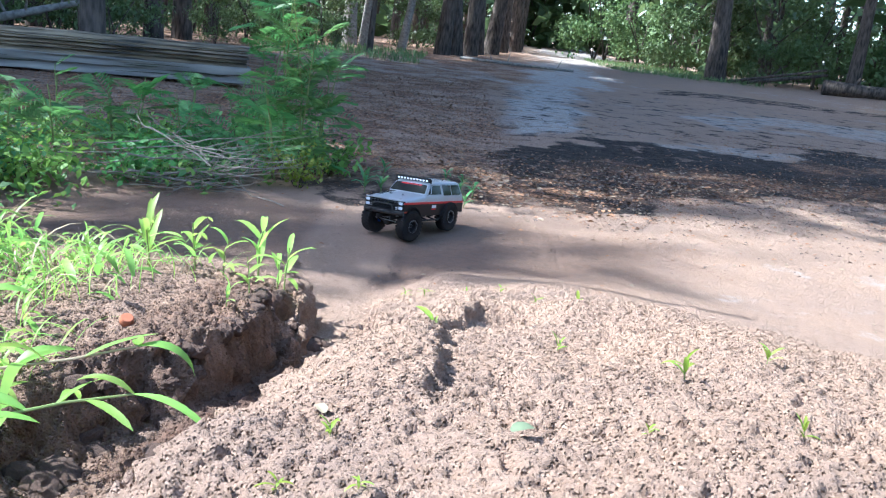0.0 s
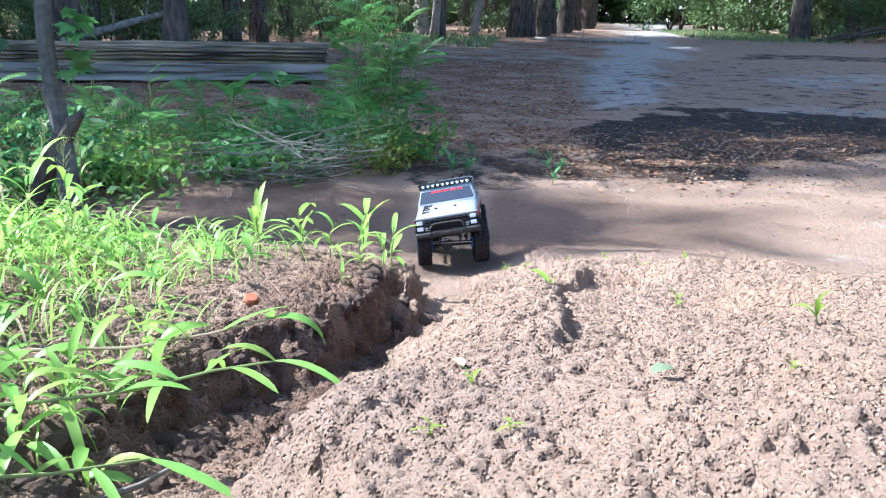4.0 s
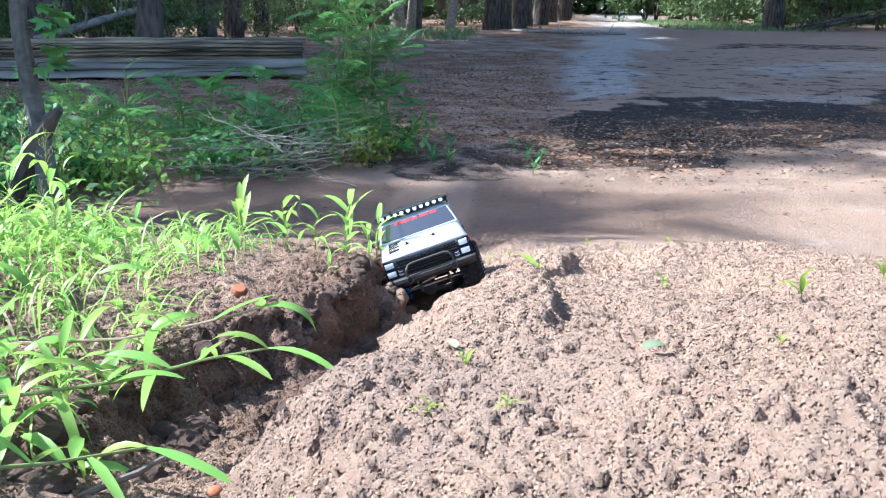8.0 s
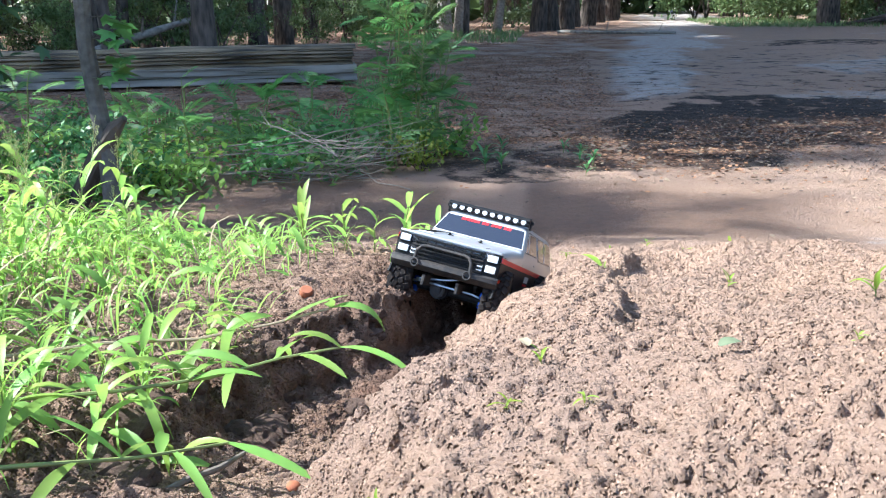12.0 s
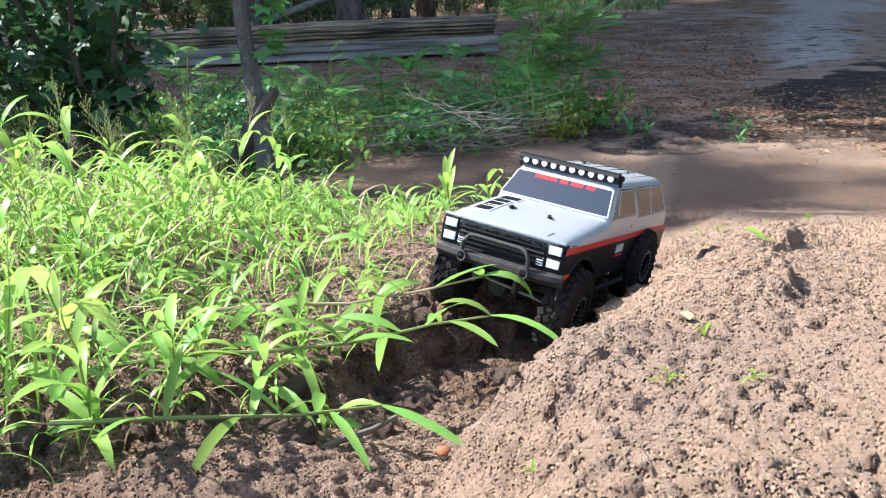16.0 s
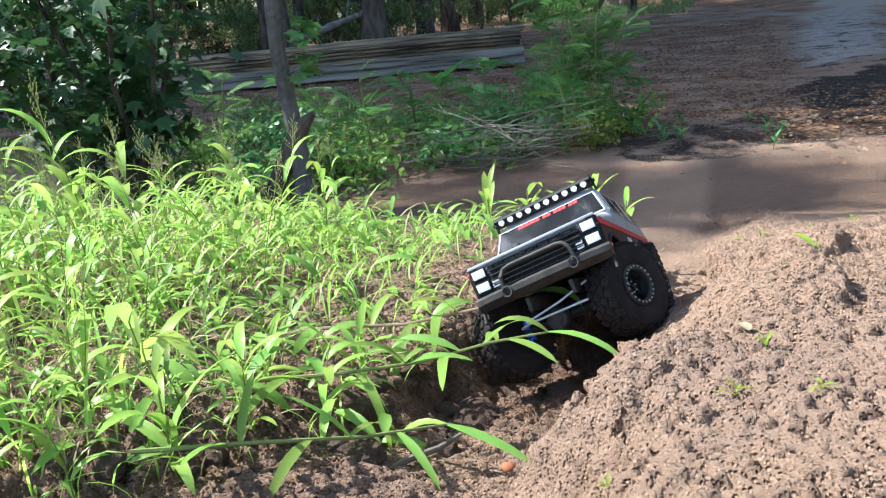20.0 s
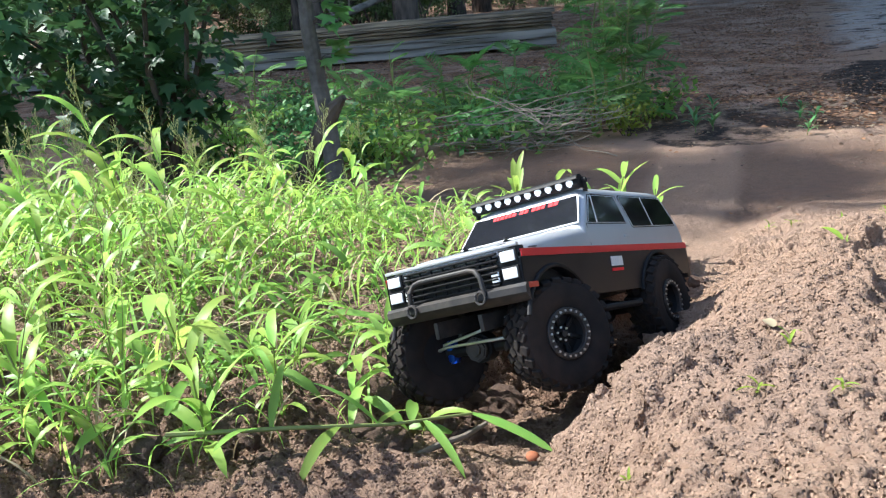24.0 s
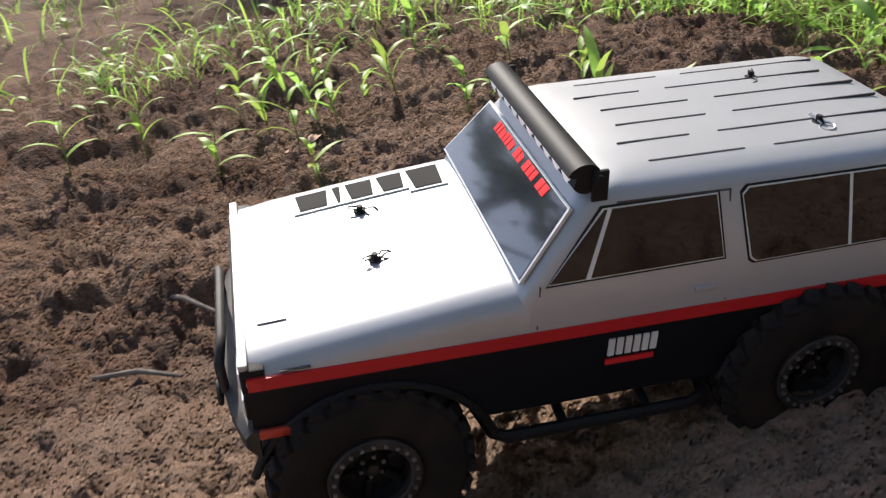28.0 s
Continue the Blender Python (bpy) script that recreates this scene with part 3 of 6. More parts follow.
for s, nm in ((1, "left"), (-1, "right")):
    b = bmesh.new()
    xs_ = np.linspace(-0.268, 0.2285, 110)
    rows_ = []
    for x in xs_:
        zb = sill(float(x))
        rows_.append([b.verts.new((x, s * y, z)) for y, z in ((0.103, 0.1625), (0.1036, 0.150 if zb < 0.150 else zb + 0.003), (0.1025, zb), (0.088, zb + 0.001))])
    for a, c in zip(rows_, rows_[1:]):
        for k in range(3):
            b.faces.new((a[k], a[k + 1], c[k + 1], c[k]))
    bmesh.ops.recalc_face_normals(b, faces=b.faces[:])
    side = body_part("side_panel", b, black_paint, label="black lower body side with dusty scuffs")
    # red stripe along the side
    def on_side(u, v, d, s=s):
        return (u, s * (side_y(v) + d), v)
    body_part("stripe", prism([(0.2275, 0.1555), (0.2275, 0.1645), (-0.266, 0.1645), (-0.266, 0.1555)], 0.0013, on_side), red_paint, side)
    # windows and their pale trims
    for outline, nm2 in ((((0.0445, 0.1965), (0.0085, 0.2365), (-0.064, 0.2365), (-0.069, 0.1975)), "door_window"),
                         (((-0.0885, 0.1945), (-0.082, 0.2335), (-0.086, 0.2375), (-0.222, 0.2375), (-0.2275, 0.2335), (-0.241, 0.1975), (-0.238, 0.194), (-0.092, 0.1915)), "quarter_window")):
        cx_ = sum(p[0] for p in outline) / len(outline)
        cz_ = sum(p[1] for p in outline) / len(outline)
        def grown(k, o=outline, a=cx_, c=cz_):
            return [(a + (u - a) * (1 + k / abs(u - a + 1e-6)) if abs(u - a) > 0.004 else u, c + (v - c) * (1 + k / abs(v - c + 1e-6)) if abs(v - c) > 0.004 else v) for u, v in o]
        rubber_seal = body_part("window_seal", prism(grown(0.0022), 0.0005, on_side), black_plastic, cab)
        trim = body_part("window_trim", prism(grown(0.0008), 0.0009, on_side), white_trim, cab, "thin pale window trim")
        body_part(nm2, prism(outline, 0.0013, on_side), glass, cab, "dark tinted side window")
    body_part("window_bar", prism([(0.0185, 0.197), (0.004, 0.2365), (0.0065, 0.2365), (0.0215, 0.197)], 0.0018, on_side), white_trim, cab)
    body_part("window_bar", prism([(-0.158, 0.193), (-0.1565, 0.2375), (-0.1545, 0.2375), (-0.156, 0.193)], 0.0018, on_side), white_trim, cab)
    # door seams and handle
    for u0, v0, u1, v1 in ((0.052, 0.166, 0.05, 0.195), (-0.0735, 0.166, -0.0735, 0.238), (-0.0735, 0.238, -0.0, 0.2395), (0.208, 0.1665, 0.19, 0.1668)):
        w = 0.0005
        body_part("seam", prism([(u0 - w, v0), (u1 - w, v1 + w), (u1 + w, v1 + w), (u0 + w, v0)] if abs(u1 - u0) < 0.01 else [(u0, v0 - w), (u1, v1 - w), (u1, v1 + w), (u0, v0 + w)], 0.0006, on_side), seam, cab)
    body_part("door_handle", box((0.014, 0.004, 0.004), (-0.058, s * 0.1035, 0.177), 0.001), silver, cab)
    # wheel-arch flares
    for cx_, cz_, r_ in ((0.1556, 0.062, 0.081), (-0.154, 0.075, 0.078)):
        pts = []
        for k in range(15):
            a = radians(18 + 144 * k / 14)
            pts.append((cx_ + r_ * math.cos(a), s * 0.103, min(cz_ + r_ * math.sin(a), 0.1555)))
        body_part("arch_flare", tube(pts, 0.003, 8), black_plastic, side, "black plastic wheel-arch flare")
    # sticker block on the door: pale strokes over a red bar
    for k in range(6):
        body_part("sticker_stroke", prism([(0.004 - 0.0058 * k, 0.136), (0.0035 - 0.0058 * k, 0.149), (-0.0007 - 0.0058 * k, 0.149), (-0.0002 - 0.0058 * k, 0.136)], 0.0012, on_side), white_trim, side)
    body_part("sticker_bar", prism([(0.005, 0.129), (0.005, 0.133), (-0.028, 0.133), (-0.028, 0.129)], 0.0012, on_side), sticker_red, side)
    body_part("side_marker", box((0.022, 0.003, 0.007), (0.215, s * 0.1045, 0.122), 0.001), amber, side, "small red side marker lens")
    # rock slider under the doors
    body_part("slider", joined(tube([(0.085, s * 0.075, 0.088), (0.078, s * 0.1, 0.083), (0.07, s * 0.104, 0.082), (-0.06, s * 0.104, 0.082), (-0.07, s * 0.1, 0.084), (-0.076, s * 0.075, 0.088)], 0.0045),
                               tube([(0.03, s * 0.104, 0.082), (0.03, s * 0.06, 0.09)], 0.0035), tube([(-0.03, s * 0.104, 0.082), (-0.03, s * 0.06, 0.09)], 0.0035)), black_plastic, truck)
    
# windscreen with frame
def screen_at(u, v, d):
    """u across, v from the cowl (0) to the roof edge (1), d outwards."""
    p = Vector((0.0625 - 0.0375 * v, u, 0.1955 + 0.0445 * v))
    return tuple(p + Vector((0.765, 0, 0.644)) * d)


def screen_outline(k):
    return [(-0.0975 + k, 0.03 + k * 14), (0.0975 - k, 0.03 + k * 14), (0.0865 - k, 0.95 - k * 14), (-0.0865 + k, 0.95 - k * 14)]


body_part("screen_frame", prism(screen_outline(0.0), 0.0013, screen_at), white_trim, cab, "pale windscreen surround")
windscreen = body_part("windscreen", prism(screen_outline(0.0021), 0.0018, screen_at), screen_glass, cab, "dark tinted windscreen")
rng = random.Random(4)
u = -0.052
while u < 0.05:
    w = rng.uniform(0.004, 0.0075)
    body_part("sticker_mark", prism([(u, 0.77), (u + w, 0.77), (u + w + 0.001, 0.9 if rng.random() < 0.7 else 0.87), (u + 0.001, 0.9)], 0.0022, screen_at), sticker_red, cab)
    u += w + (0.0012 if rng.random() < 0.8 else 0.006)
# bonnet sticker: black blocks with a thin outline, along the right edge
def bonnet_z(x):
    return float(np.interp(x, (0.056, 0.1, 0.15, 0.2, 0.2265), (0.1955, 0.191, 0.185, 0.1785, 0.1735)))
def on_bonnet(u, v, d):
    return (u, v, bonnet_z(u) - 0.0006 - 0.0015 * max(0, abs(v) - 0.06) / 0.024 + d)
glyphs, edge = [], []
for k, (a, c) in enumerate(((0.072, 0.098), (0.1, 0.121), (0.123, 0.145), (0.147, 0.155), (0.157, 0.183))):
    lo, hi = -0.082, (-0.054 if k else -0.048)
    edge.append(prism([(a - 0.001, lo - 0.0015), (c + 0.0015, lo - 0.0015), (c + 0.0015, hi + 0.0015), (a - 0.001, hi + 0.0015)], 0.0016, on_bonnet))
    shapes = [[(a + 0.001, lo + 0.001), (c - 0.001, lo + 0.001), (c - 0.003, hi - 0.001), (a + 0.003, hi - 0.001)]]
    glyphs += [prism(o, 0.0022, on_bonnet) for o in shapes]
for e_, g_ in zip(edge, glyphs):
    body_part("sticker_ground", e_, white_trim, bonnet)
    body_part("sticker_block", g_, sticker_black, bonnet, "black block sticker along the bonnet")
for y_ in (-0.012, 0.03):
    body_part("crease", prism([(0.19, y_), (0.19, y_ + 0.0006), (0.08, y_ * 1.25 + 0.0006), (0.08, y_ * 1.25)], 0.0008, on_bonnet), silver, bonnet)
body_part("crease", prism([(0.218, 0.065), (0.218, 0.0657), (0.2, 0.0687), (0.2, 0.068)], 0.0009, on_bonnet), seam, bonnet)


# body posts with wire clips
def body_clip(x, y, z, turn):
    post = body_part("body_post", joined(disc(0.0022, 0.008, (x, y, z + 0.002), segs=10), disc(0.0042, 0.0015, (x, y, z + 0.0012), segs=12)), black_plastic, truck)
    w = []
    for k in range(19):
        a = radians(20 * k)
        w.append((0.009 + 0.0045 * math.cos(a), 0.0045 * math.sin(a), 0))
    wire = [(-0.008, -0.0015, 0)] + [(0.003, -0.0012, 0.0005)] + w[10:] + w[:9] + [(0.003, 0.0016, 0.0005), (-0.003, 0.0022, 0), (-0.009, 0.0006, 0)]
    m = Matrix.Translation((x, y, z + 0.003)) @ pose(0, 0, 0, 12, 8, turn)
    body_part("wire_clip", tube([m @ Vector(p) for p in wire], 0.0007, 5), chrome if turn % 2 else dark_metal, post, "bent wire body clip")


for x, y, z, a in ((0.139, 0.031, 0.1862, 200), (0.139, -0.035, 0.1862, 160), (-0.16, 0.044, 0.2507, 95), (-0.16, -0.042, 0.2507, 60)):
    body_clip(x, y, z, a)
# pressed roof ribs
for k in range(6):
    y = -0.065 + 0.026 * k
    for x0, x1 in ((-0.03, -0.095), (-0.115, -0.225)) if k not in (1, 4) else ((-0.02, -0.07), (-0.09, -0.215)):
        zr = float(np.interp(abs(y), (0.03, 0.062, 0.08), (0.2524, 0.2510, 0.2490)))
        body_part("roof_rib", box((x0 - x1, 0.0013, 0.0022), ((x0 + x1) / 2, y, zr), 0.0005), seam, cab)

# light bar on the roof edge
bar = body_part("light_bar", loft([[(0.020 + 0.0095 * math.cos(radians(a)) * (1.25 if a < 90 else 1.0), y_, 0.2575 + 0.0095 * math.sin(radians(a))) for a in range(15, 331, 15)] + [(0.0275, y_, 0.2535), (0.0262, y_, 0.2585)] for y_ in (-0.0895, 0.0895)]), black_plastic, truck, "black roof light bar")
lens = None
for k in range(10):
    y = -0.0765 + 0.017 * k
    if lens is None:
        lens = body_part("led_lens", disc(0.0053, 0.003, (0.0276, y, 0.2558), pose(0, 0, 0, 0, 104, 0), segs=16, bevel=0.0006), led_white, bar, "glowing white lamp lens in the light bar")
    else:
        again(lens, bar, Matrix.Translation((0, 0.017 * k, 0)))
for s in (1, -1):
    body_part("bar_bracket", joined(box((0.010, 0.003, 0.02), (0.012, s * 0.0905, 0.253), 0.001), disc(0.0035, 0.004, (0.014, s * 0.093, 0.258), pose(0, 0, 0, 90, 0, 0), segs=10)), black_plastic, bar)

# grille, lamps
face = body_part("grille_frame", joined(box((0.012, 0.205, 0.046), (0.2225, 0, 0.1465), 0.002)), black_plastic, truck, "black grille surround")
for k in range(6):
    body_part("grille_bar", box((0.006, 0.142, 0.0022), (0.2305, 0, 0.1285 + 0.0072 * k), 0.0006, pose(0, 0, 0, 0, 18, 0)), black_plastic if k != 3 else dark_metal, face)
for k in range(8):
    body_part("grille_rib", box((0.003, 0.0014, 0.038), (0.2295, -0.063 + 0.018 * k, 0.1465)), black_plastic, face)
body_part("bonnet_lip", box((0.006, 0.203, 0.0045), (0.2285, 0, 0.171), 0.0015), silver, face, "bright lip over the grille")
for s in (1, -1):
    for y, z, w, h in ((0.0875, 0.1585, 0.024, 0.0165), (0.0875, 0.1385, 0.024, 0.0165), (0.0665, 0.1375, 0.0135, 0.0145)):
        bez = body_part("headlamp", box((0.004, w, h), (0.2295, s * y, z), 0.001), black_plastic, truck)
        if w > 0.02:
            body_part("headlamp_lens", box((0.003, w - 0.004, h - 0.004), (0.2313, s * y, z), 0.001), lamp_glass, bez, "clear square headlamp")
        else:
            for q in (0.0035, -0.0035):
                body_part("indicator_lens", box((0.003, w - 0.003, 0.005), (0.2313, s * y, z + q), 0.0008), lamp_glass, bez)

# front bumper with hoop and shackles
bump = body_part("bumper", joined(loft([[(0.226, y * 1.0, 0.104), (0.238 - 0.010 * (abs(y) / 0.106) ** 3, y, 0.106), (0.248 - 0.014 * (abs(y) / 0.106) ** 3, y, 0.114), (0.248 - 0.014 * (abs(y) / 0.106) ** 3, y, 0.1215), (0.24 - 0.01 * (abs(y) / 0.106) ** 3, y, 0.1255), (0.226, y, 0.1255)] for y in (-0.106, -0.1, -0.08, -0.055, 0, 0.055, 0.08, 0.1, 0.106)])), dark_metal, truck, "scuffed dark steel front bumper")
body_part("bull_bar", tube([(0.245, -0.056, 0.12), (0.246, -0.054, 0.14), (0.244, -0.047, 0.1485), (0.243, -0.038, 0.151), (0.243, 0.038, 0.151), (0.244, 0.047, 0.1485), (0.246, 0.054, 0.14), (0.245, 0.056, 0.12)], 0.0033, 10), dark_metal, bump, "bent tube bull bar")
for s in (1, -1):
    pts = [(0.249, s * 0.052 + 0.007 * math.cos(a), 0.1165 + 0.0075 * math.sin(a)) for a in (radians(30 * k) for k in range(13))]
    body_part("shackle", tube(pts, 0.0018, 6), dark_metal, bump)
rear = body_part("rear_bumper", box((0.012, 0.2, 0.018), (-0.27, 0, 0.118), 0.003), dark_metal, truck)
for s in (1, -1):
    body_part("tail_lamp", box((0.003, 0.012, 0.03), (-0.268, s * 0.092, 0.148), 0.001), amber, truck)

# chassis
for s in (1, -1):
    part("frame_rail", joined(box((0.47, 0.006, 0.02), (-0.01, s * 0.034, 0.102), 0.001)), dark_metal, truck)
part("skid_plate", box((0.12, 0.075, 0.012), (0.0, 0, 0.087), 0.003), black_plastic, truck)
part("inner_tub", box((0.44, 0.176, 0.04), (-0.02, 0, 0.142), 0.004), black_plastic, truck)
AXLES = []
for ax in (0.1556, -0.154):
    axle = part("axle", joined(tube([(0, -0.075, 0), (0, 0.075, 0)], 0.0085, 10), disc(0.019, 0.026, (0.004, -0.016 if ax > 0 else 0.0, 0.0), pose(0, 0, 0, 0, 90, 0), segs=16, bevel=0.004),
                               *[tube([(-0.02 if ax > 0 else 0.02, s * 0.05, 0.004), (-0.1 if ax > 0 else 0.1, s * 0.03, 0.03)], 0.003, 6) for s in (1, -1)]), black_plastic, truck, "black axle housing")
    axle.matrix_basis = pose(ax, 0, 0.074)
    if ax > 0:
        part("diff_cover", joined(disc(0.0165, 0.006, (0.02, -0.016, 0), pose(0, 0, 0, 0, 90, 0), segs=8, bevel=0.002), disc(0.009, 0.010, (0.021, -0.016, 0), pose(0, 0, 0, 0, 90, 0), segs=8)), dark_metal, axle, "scuffed metal diff cover")
        part("steering_link", tube([(0.026, -0.07, 0.006), (0.03, -0.055, 0.009), (0.03, 0.055, 0.009), (0.026, 0.07, 0.006)], 0.0022, 8), chrome, axle, "bright steering rod")
        part("drag_link", tube([(0.028, -0.06, 0.012), (0.03, 0.0, 0.022), (0.02, 0.05, 0.036)], 0.002, 8), chrome, axle)
    for s in (1, -1):
        part("knuckle", joined(box((0.016, 0.010, 0.026), (0, s * 0.068, 0), 0.003), disc(0.006, 0.03, (0, s * 0.068, 0), segs=10)), blue_alloy if ax > 0 else black_plastic, axle, "blue metal steering knuckle" if ax > 0 else "")
        sh = part("shock", joined(tube([(0, s * 0.052, 0.012), (-0.012 if ax > 0 else 0.012, s * 0.044, 0.075)], 0.0045, 8), *[disc(0.0075, 0.0018, (-0.003 - 0.0018 * k if ax > 0 else 0.003 + 0.0018 * k, s * (0.051 - 0.0009 * k), 0.022 + 0.0085 * k), segs=12) for k in range(5)]), dark_metal, axle)
    AXLES.append(axle)

# wheels: tyre with lugs, rim, bead ring, bolts
R_TYRE, W_TYRE = 0.068, 0.046


LUGS = []


def tyre_mesh():
    prof = [(0.029, -0.017), (0.035, -0.021), (0.050, -0.0234), (0.0595, -0.0222), (0.0637, -0.018), (0.0652, -0.009), (0.0656, 0), (0.0652, 0.009), (0.0637, 0.018), (0.0595, 0.0222), (0.050, 0.0234), (0.035, 0.021), (0.029, 0.017)]
    n = 48
    b = loft([[(r * math.cos(2 * math.pi * k / n), y, r * math.sin(2 * math.pi * k / n)) for k in range(n)] for r, y in prof], False)
    for k in range(26):
        for row, (y, w) in enumerate(((-0.0165, 0.011), (-0.005, 0.009), (0.006, 0.009), (0.0165, 0.011))):
            a = 2 * math.pi * (k + (0.5 if row % 2 else 0)) / 26
            m = pose(0, 0, 0, 0, -math.degrees(a), 0) @ pose(0.0652 if row in (1, 2) else 0.0643, y, 0, (22 if row < 2 else -22), 0, 0 if row in (1, 2) else (14 if row else -14))
            LUGS.append((m, row in (1, 2)))
    return b


def rim_mesh():
    n = 32
    prof = [(0.0, 0.006), (0.009, 0.006), (0.011, 0.004), (0.024, 0.0035), (0.026, 0.007), (0.029, 0.012), (0.0315, 0.018), (0.0315, -0.018), (0.0, -0.018)]
    b = loft([[(max(r, 0.0002) * math.cos(2 * math.pi * k / n), y, max(r, 0.0002) * math.sin(2 * math.pi * k / n)) for k in range(n)] for r, y in prof], False)
    return b


def ring_mesh():
    n = 40
    prof = [(0.0235, 0.016), (0.0235, 0.0215), (0.0245, 0.0225), (0.0300, 0.0225), (0.031, 0.0215), (0.031, 0.016)]
    return loft([[(r * math.cos(2 * math.pi * k / n), y, r * math.sin(2 * math.pi * k / n)) for k in range(n)] for r, y in prof], False)


WHEELS = []
first = None
for wx, wy in ((0.1556, 0.0935), (0.1556, -0.0935), (-0.154, 0.0935), (-0.154, -0.0935)):
    if first is None:
        rim = part("wheel", rim_mesh(), black_plastic, truck, "muddy black spoked wheel")
        first = [rim, part("tyre", tyre_mesh(), rubber, rim, "chunky muddy rubber tyre"), part("bead_ring", ring_mesh(), dark_metal, rim),
                 part("bolt", disc(0.0015, 0.0018, (0, 0.0232, 0), pose(0, 0, 0, 90, 0, 0), segs=6), chrome, rim), part("hub_nut", disc(0.0042, 0.007, (0, 0.009, 0), pose(0, 0, 0, 90, 0, 0), segs=6), dark_metal, rim)]
        first[3].matrix_basis = pose(0.0272, 0, 0)
        spoke = part("spoke", box((0.016, 0.005, 0.006), (0.019, 0.0065, 0), 0.0012, segs=1), black_plastic, rim)
        wide_lug, slim_lug = (part("tyre_lug", box((0.0058, w_, 0.0104), (0, 0, 0), 0.0008, segs=1), rubber, rim) for w_ in (0.011, 0.009))
        wide_lug.matrix_basis, slim_lug.matrix_basis = next(m for m, c in LUGS if not c), next(m for m, c in LUGS if c)
    else:
        rim = new("wheel", first[0].data)
        rim.parent = truck
        tagged(rim, "muddy black spoked wheel")
        for o in (first[1], first[2], first[4]):
            again(o, rim, Matrix())
        tagged(rim.children[0], "chunky muddy rubber tyre")
    for k in range(0 if rim is not first[0] else 1, 22):
        again(first[3], rim, pose(0, 0, 0, 0, 360 / 22 * k, 0) @ pose(0.0272, 0, 0))
    for k in range(6):
        o = again(first[3], rim, pose(0, 0, 0, 0, 60 * k, 0) @ pose(0.008, -0.0145, 0))
    mine = rim is first[0]
    for k in range(1 if mine else 0, 6):
        again(spoke, rim, pose(0, 0, 0, 0, 60 * k, 0))
    skip = {True: mine, False: mine}
    for m, c in LUGS:
        if skip[c]:
            skip[c] = False
            continue
        again(slim_lug if c else wide_lug, rim, m)
    rim.matrix_basis = pose(wx, wy, 0.074, 0, 0, 0 if wy > 0 else 180)
    WHEELS.append(rim)

# ---- leaves and plants ----
def leaf_green(name, a, b, trans=0.4, rough=0.45):
    """Leaf surface: two greens by plant and by noise along the blade, light coming through."""
    m = material(name, a, rough, grain=0.7, scale=14, second=b, trans=trans, spec=0.4)
    nt = m.node_tree
    mixn = next(n for n in nt.nodes if n.bl_idname == "ShaderNodeMix")
    geo, info = nt.nodes.new("ShaderNodeNewGeometry"), nt.nodes.new("ShaderNodeObjectInfo")
    add = nt.nodes.new("ShaderNodeMath")
    add.operation = "ADD"
    nt.links.new(geo.outputs["Random Per Island"], add.inputs[0])
    nt.links.new(info.outputs["Random"], add.inputs[1])
    hsv = nt.nodes.new("ShaderNodeHueSaturation")
    r = nt.nodes.new("ShaderNodeMapRange")
    r.inputs[1].default_value, r.inputs[2].default_value, r.inputs[3].default_value, r.inputs[4].default_value = 0, 2, 0.5, 1.5
    nt.links.new(add.outputs[0], r.inputs[0])
    nt.links.new(r.outputs[0], hsv.inputs["Value"])
    h = nt.nodes.new("ShaderNodeMapRange")
    h.inputs[3].default_value, h.inputs[4].default_value = 0.475, 0.515
    nt.links.new(info.outputs["Random"], h.inputs[0])
    nt.links.new(h.outputs[0], hsv.inputs["Hue"])
    nt.links.new(mixn.outputs[2], hsv.inputs["Color"])
    for n in nt.nodes:
        if n.bl_idname == "ShaderNodeBsdfPrincipled":
            nt.links.new(hsv.outputs[0], n.inputs["Base Color"])
        if n.bl_idname == "ShaderNodeBsdfTranslucent":
            nt.links.new(hsv.outputs[0], n.inputs[0])
    return m


grass_green = leaf_green("grass_green", (0.31, 0.54, 0.11), (0.50, 0.63, 0.12), 0.55)
weed_green = leaf_green("weed_green", (0.20, 0.36, 0.07), (0.27, 0.40, 0.08), 0.45)
shade_green = leaf_green("shade_green", (0.10, 0.25, 0.085), (0.15, 0.30, 0.09), 0.35)
maple_green = leaf_green("maple_green", (0.05, 0.135, 0.05), (0.08, 0.17, 0.055), 0.3)
crown_green = leaf_green("crown_green", (0.085, 0.135, 0.05), (0.125, 0.17, 0.06), 0.3, 0.55)
fern_green = leaf_green("fern_green", (0.125, 0.27, 0.08), (0.17, 0.31, 0.085), 0.45)
edge_green = leaf_green("edge_green", (0.125, 0.19, 0.07), (0.18, 0.24, 0.085), 0.35, 0.55)
lime_green = leaf_green("lime_green", (0.24, 0.36, 0.05), (0.32, 0.38, 0.05), 0.45)
straw = material("straw", (0.42, 0.33, 0.2), 0.8, grain=0.5, scale=40, second=(0.25, 0.18, 0.1), trans=0.2)
stem_green = material("stem_green", (0.18, 0.24, 0.06), 0.6, grain=0.5, scale=30, second=(0.16, 0.1, 0.06))
seed_tan = material("seed_head", (0.48, 0.50, 0.2), 0.8, grain=0.5, scale=90, second=(0.27, 0.22, 0.12), trans=0.25)
dead_brown = material("dead_brown_wood", (0.16, 0.13, 0.105), 0.9, grain=0.6, scale=40, second=(0.07, 0.055, 0.045), bump=0.001)
twig_grey = material("dead_twig", (0.28, 0.24, 0.195), 0.9, grain=0.6, scale=30, second=(0.10, 0.08, 0.065), bump=0.002)


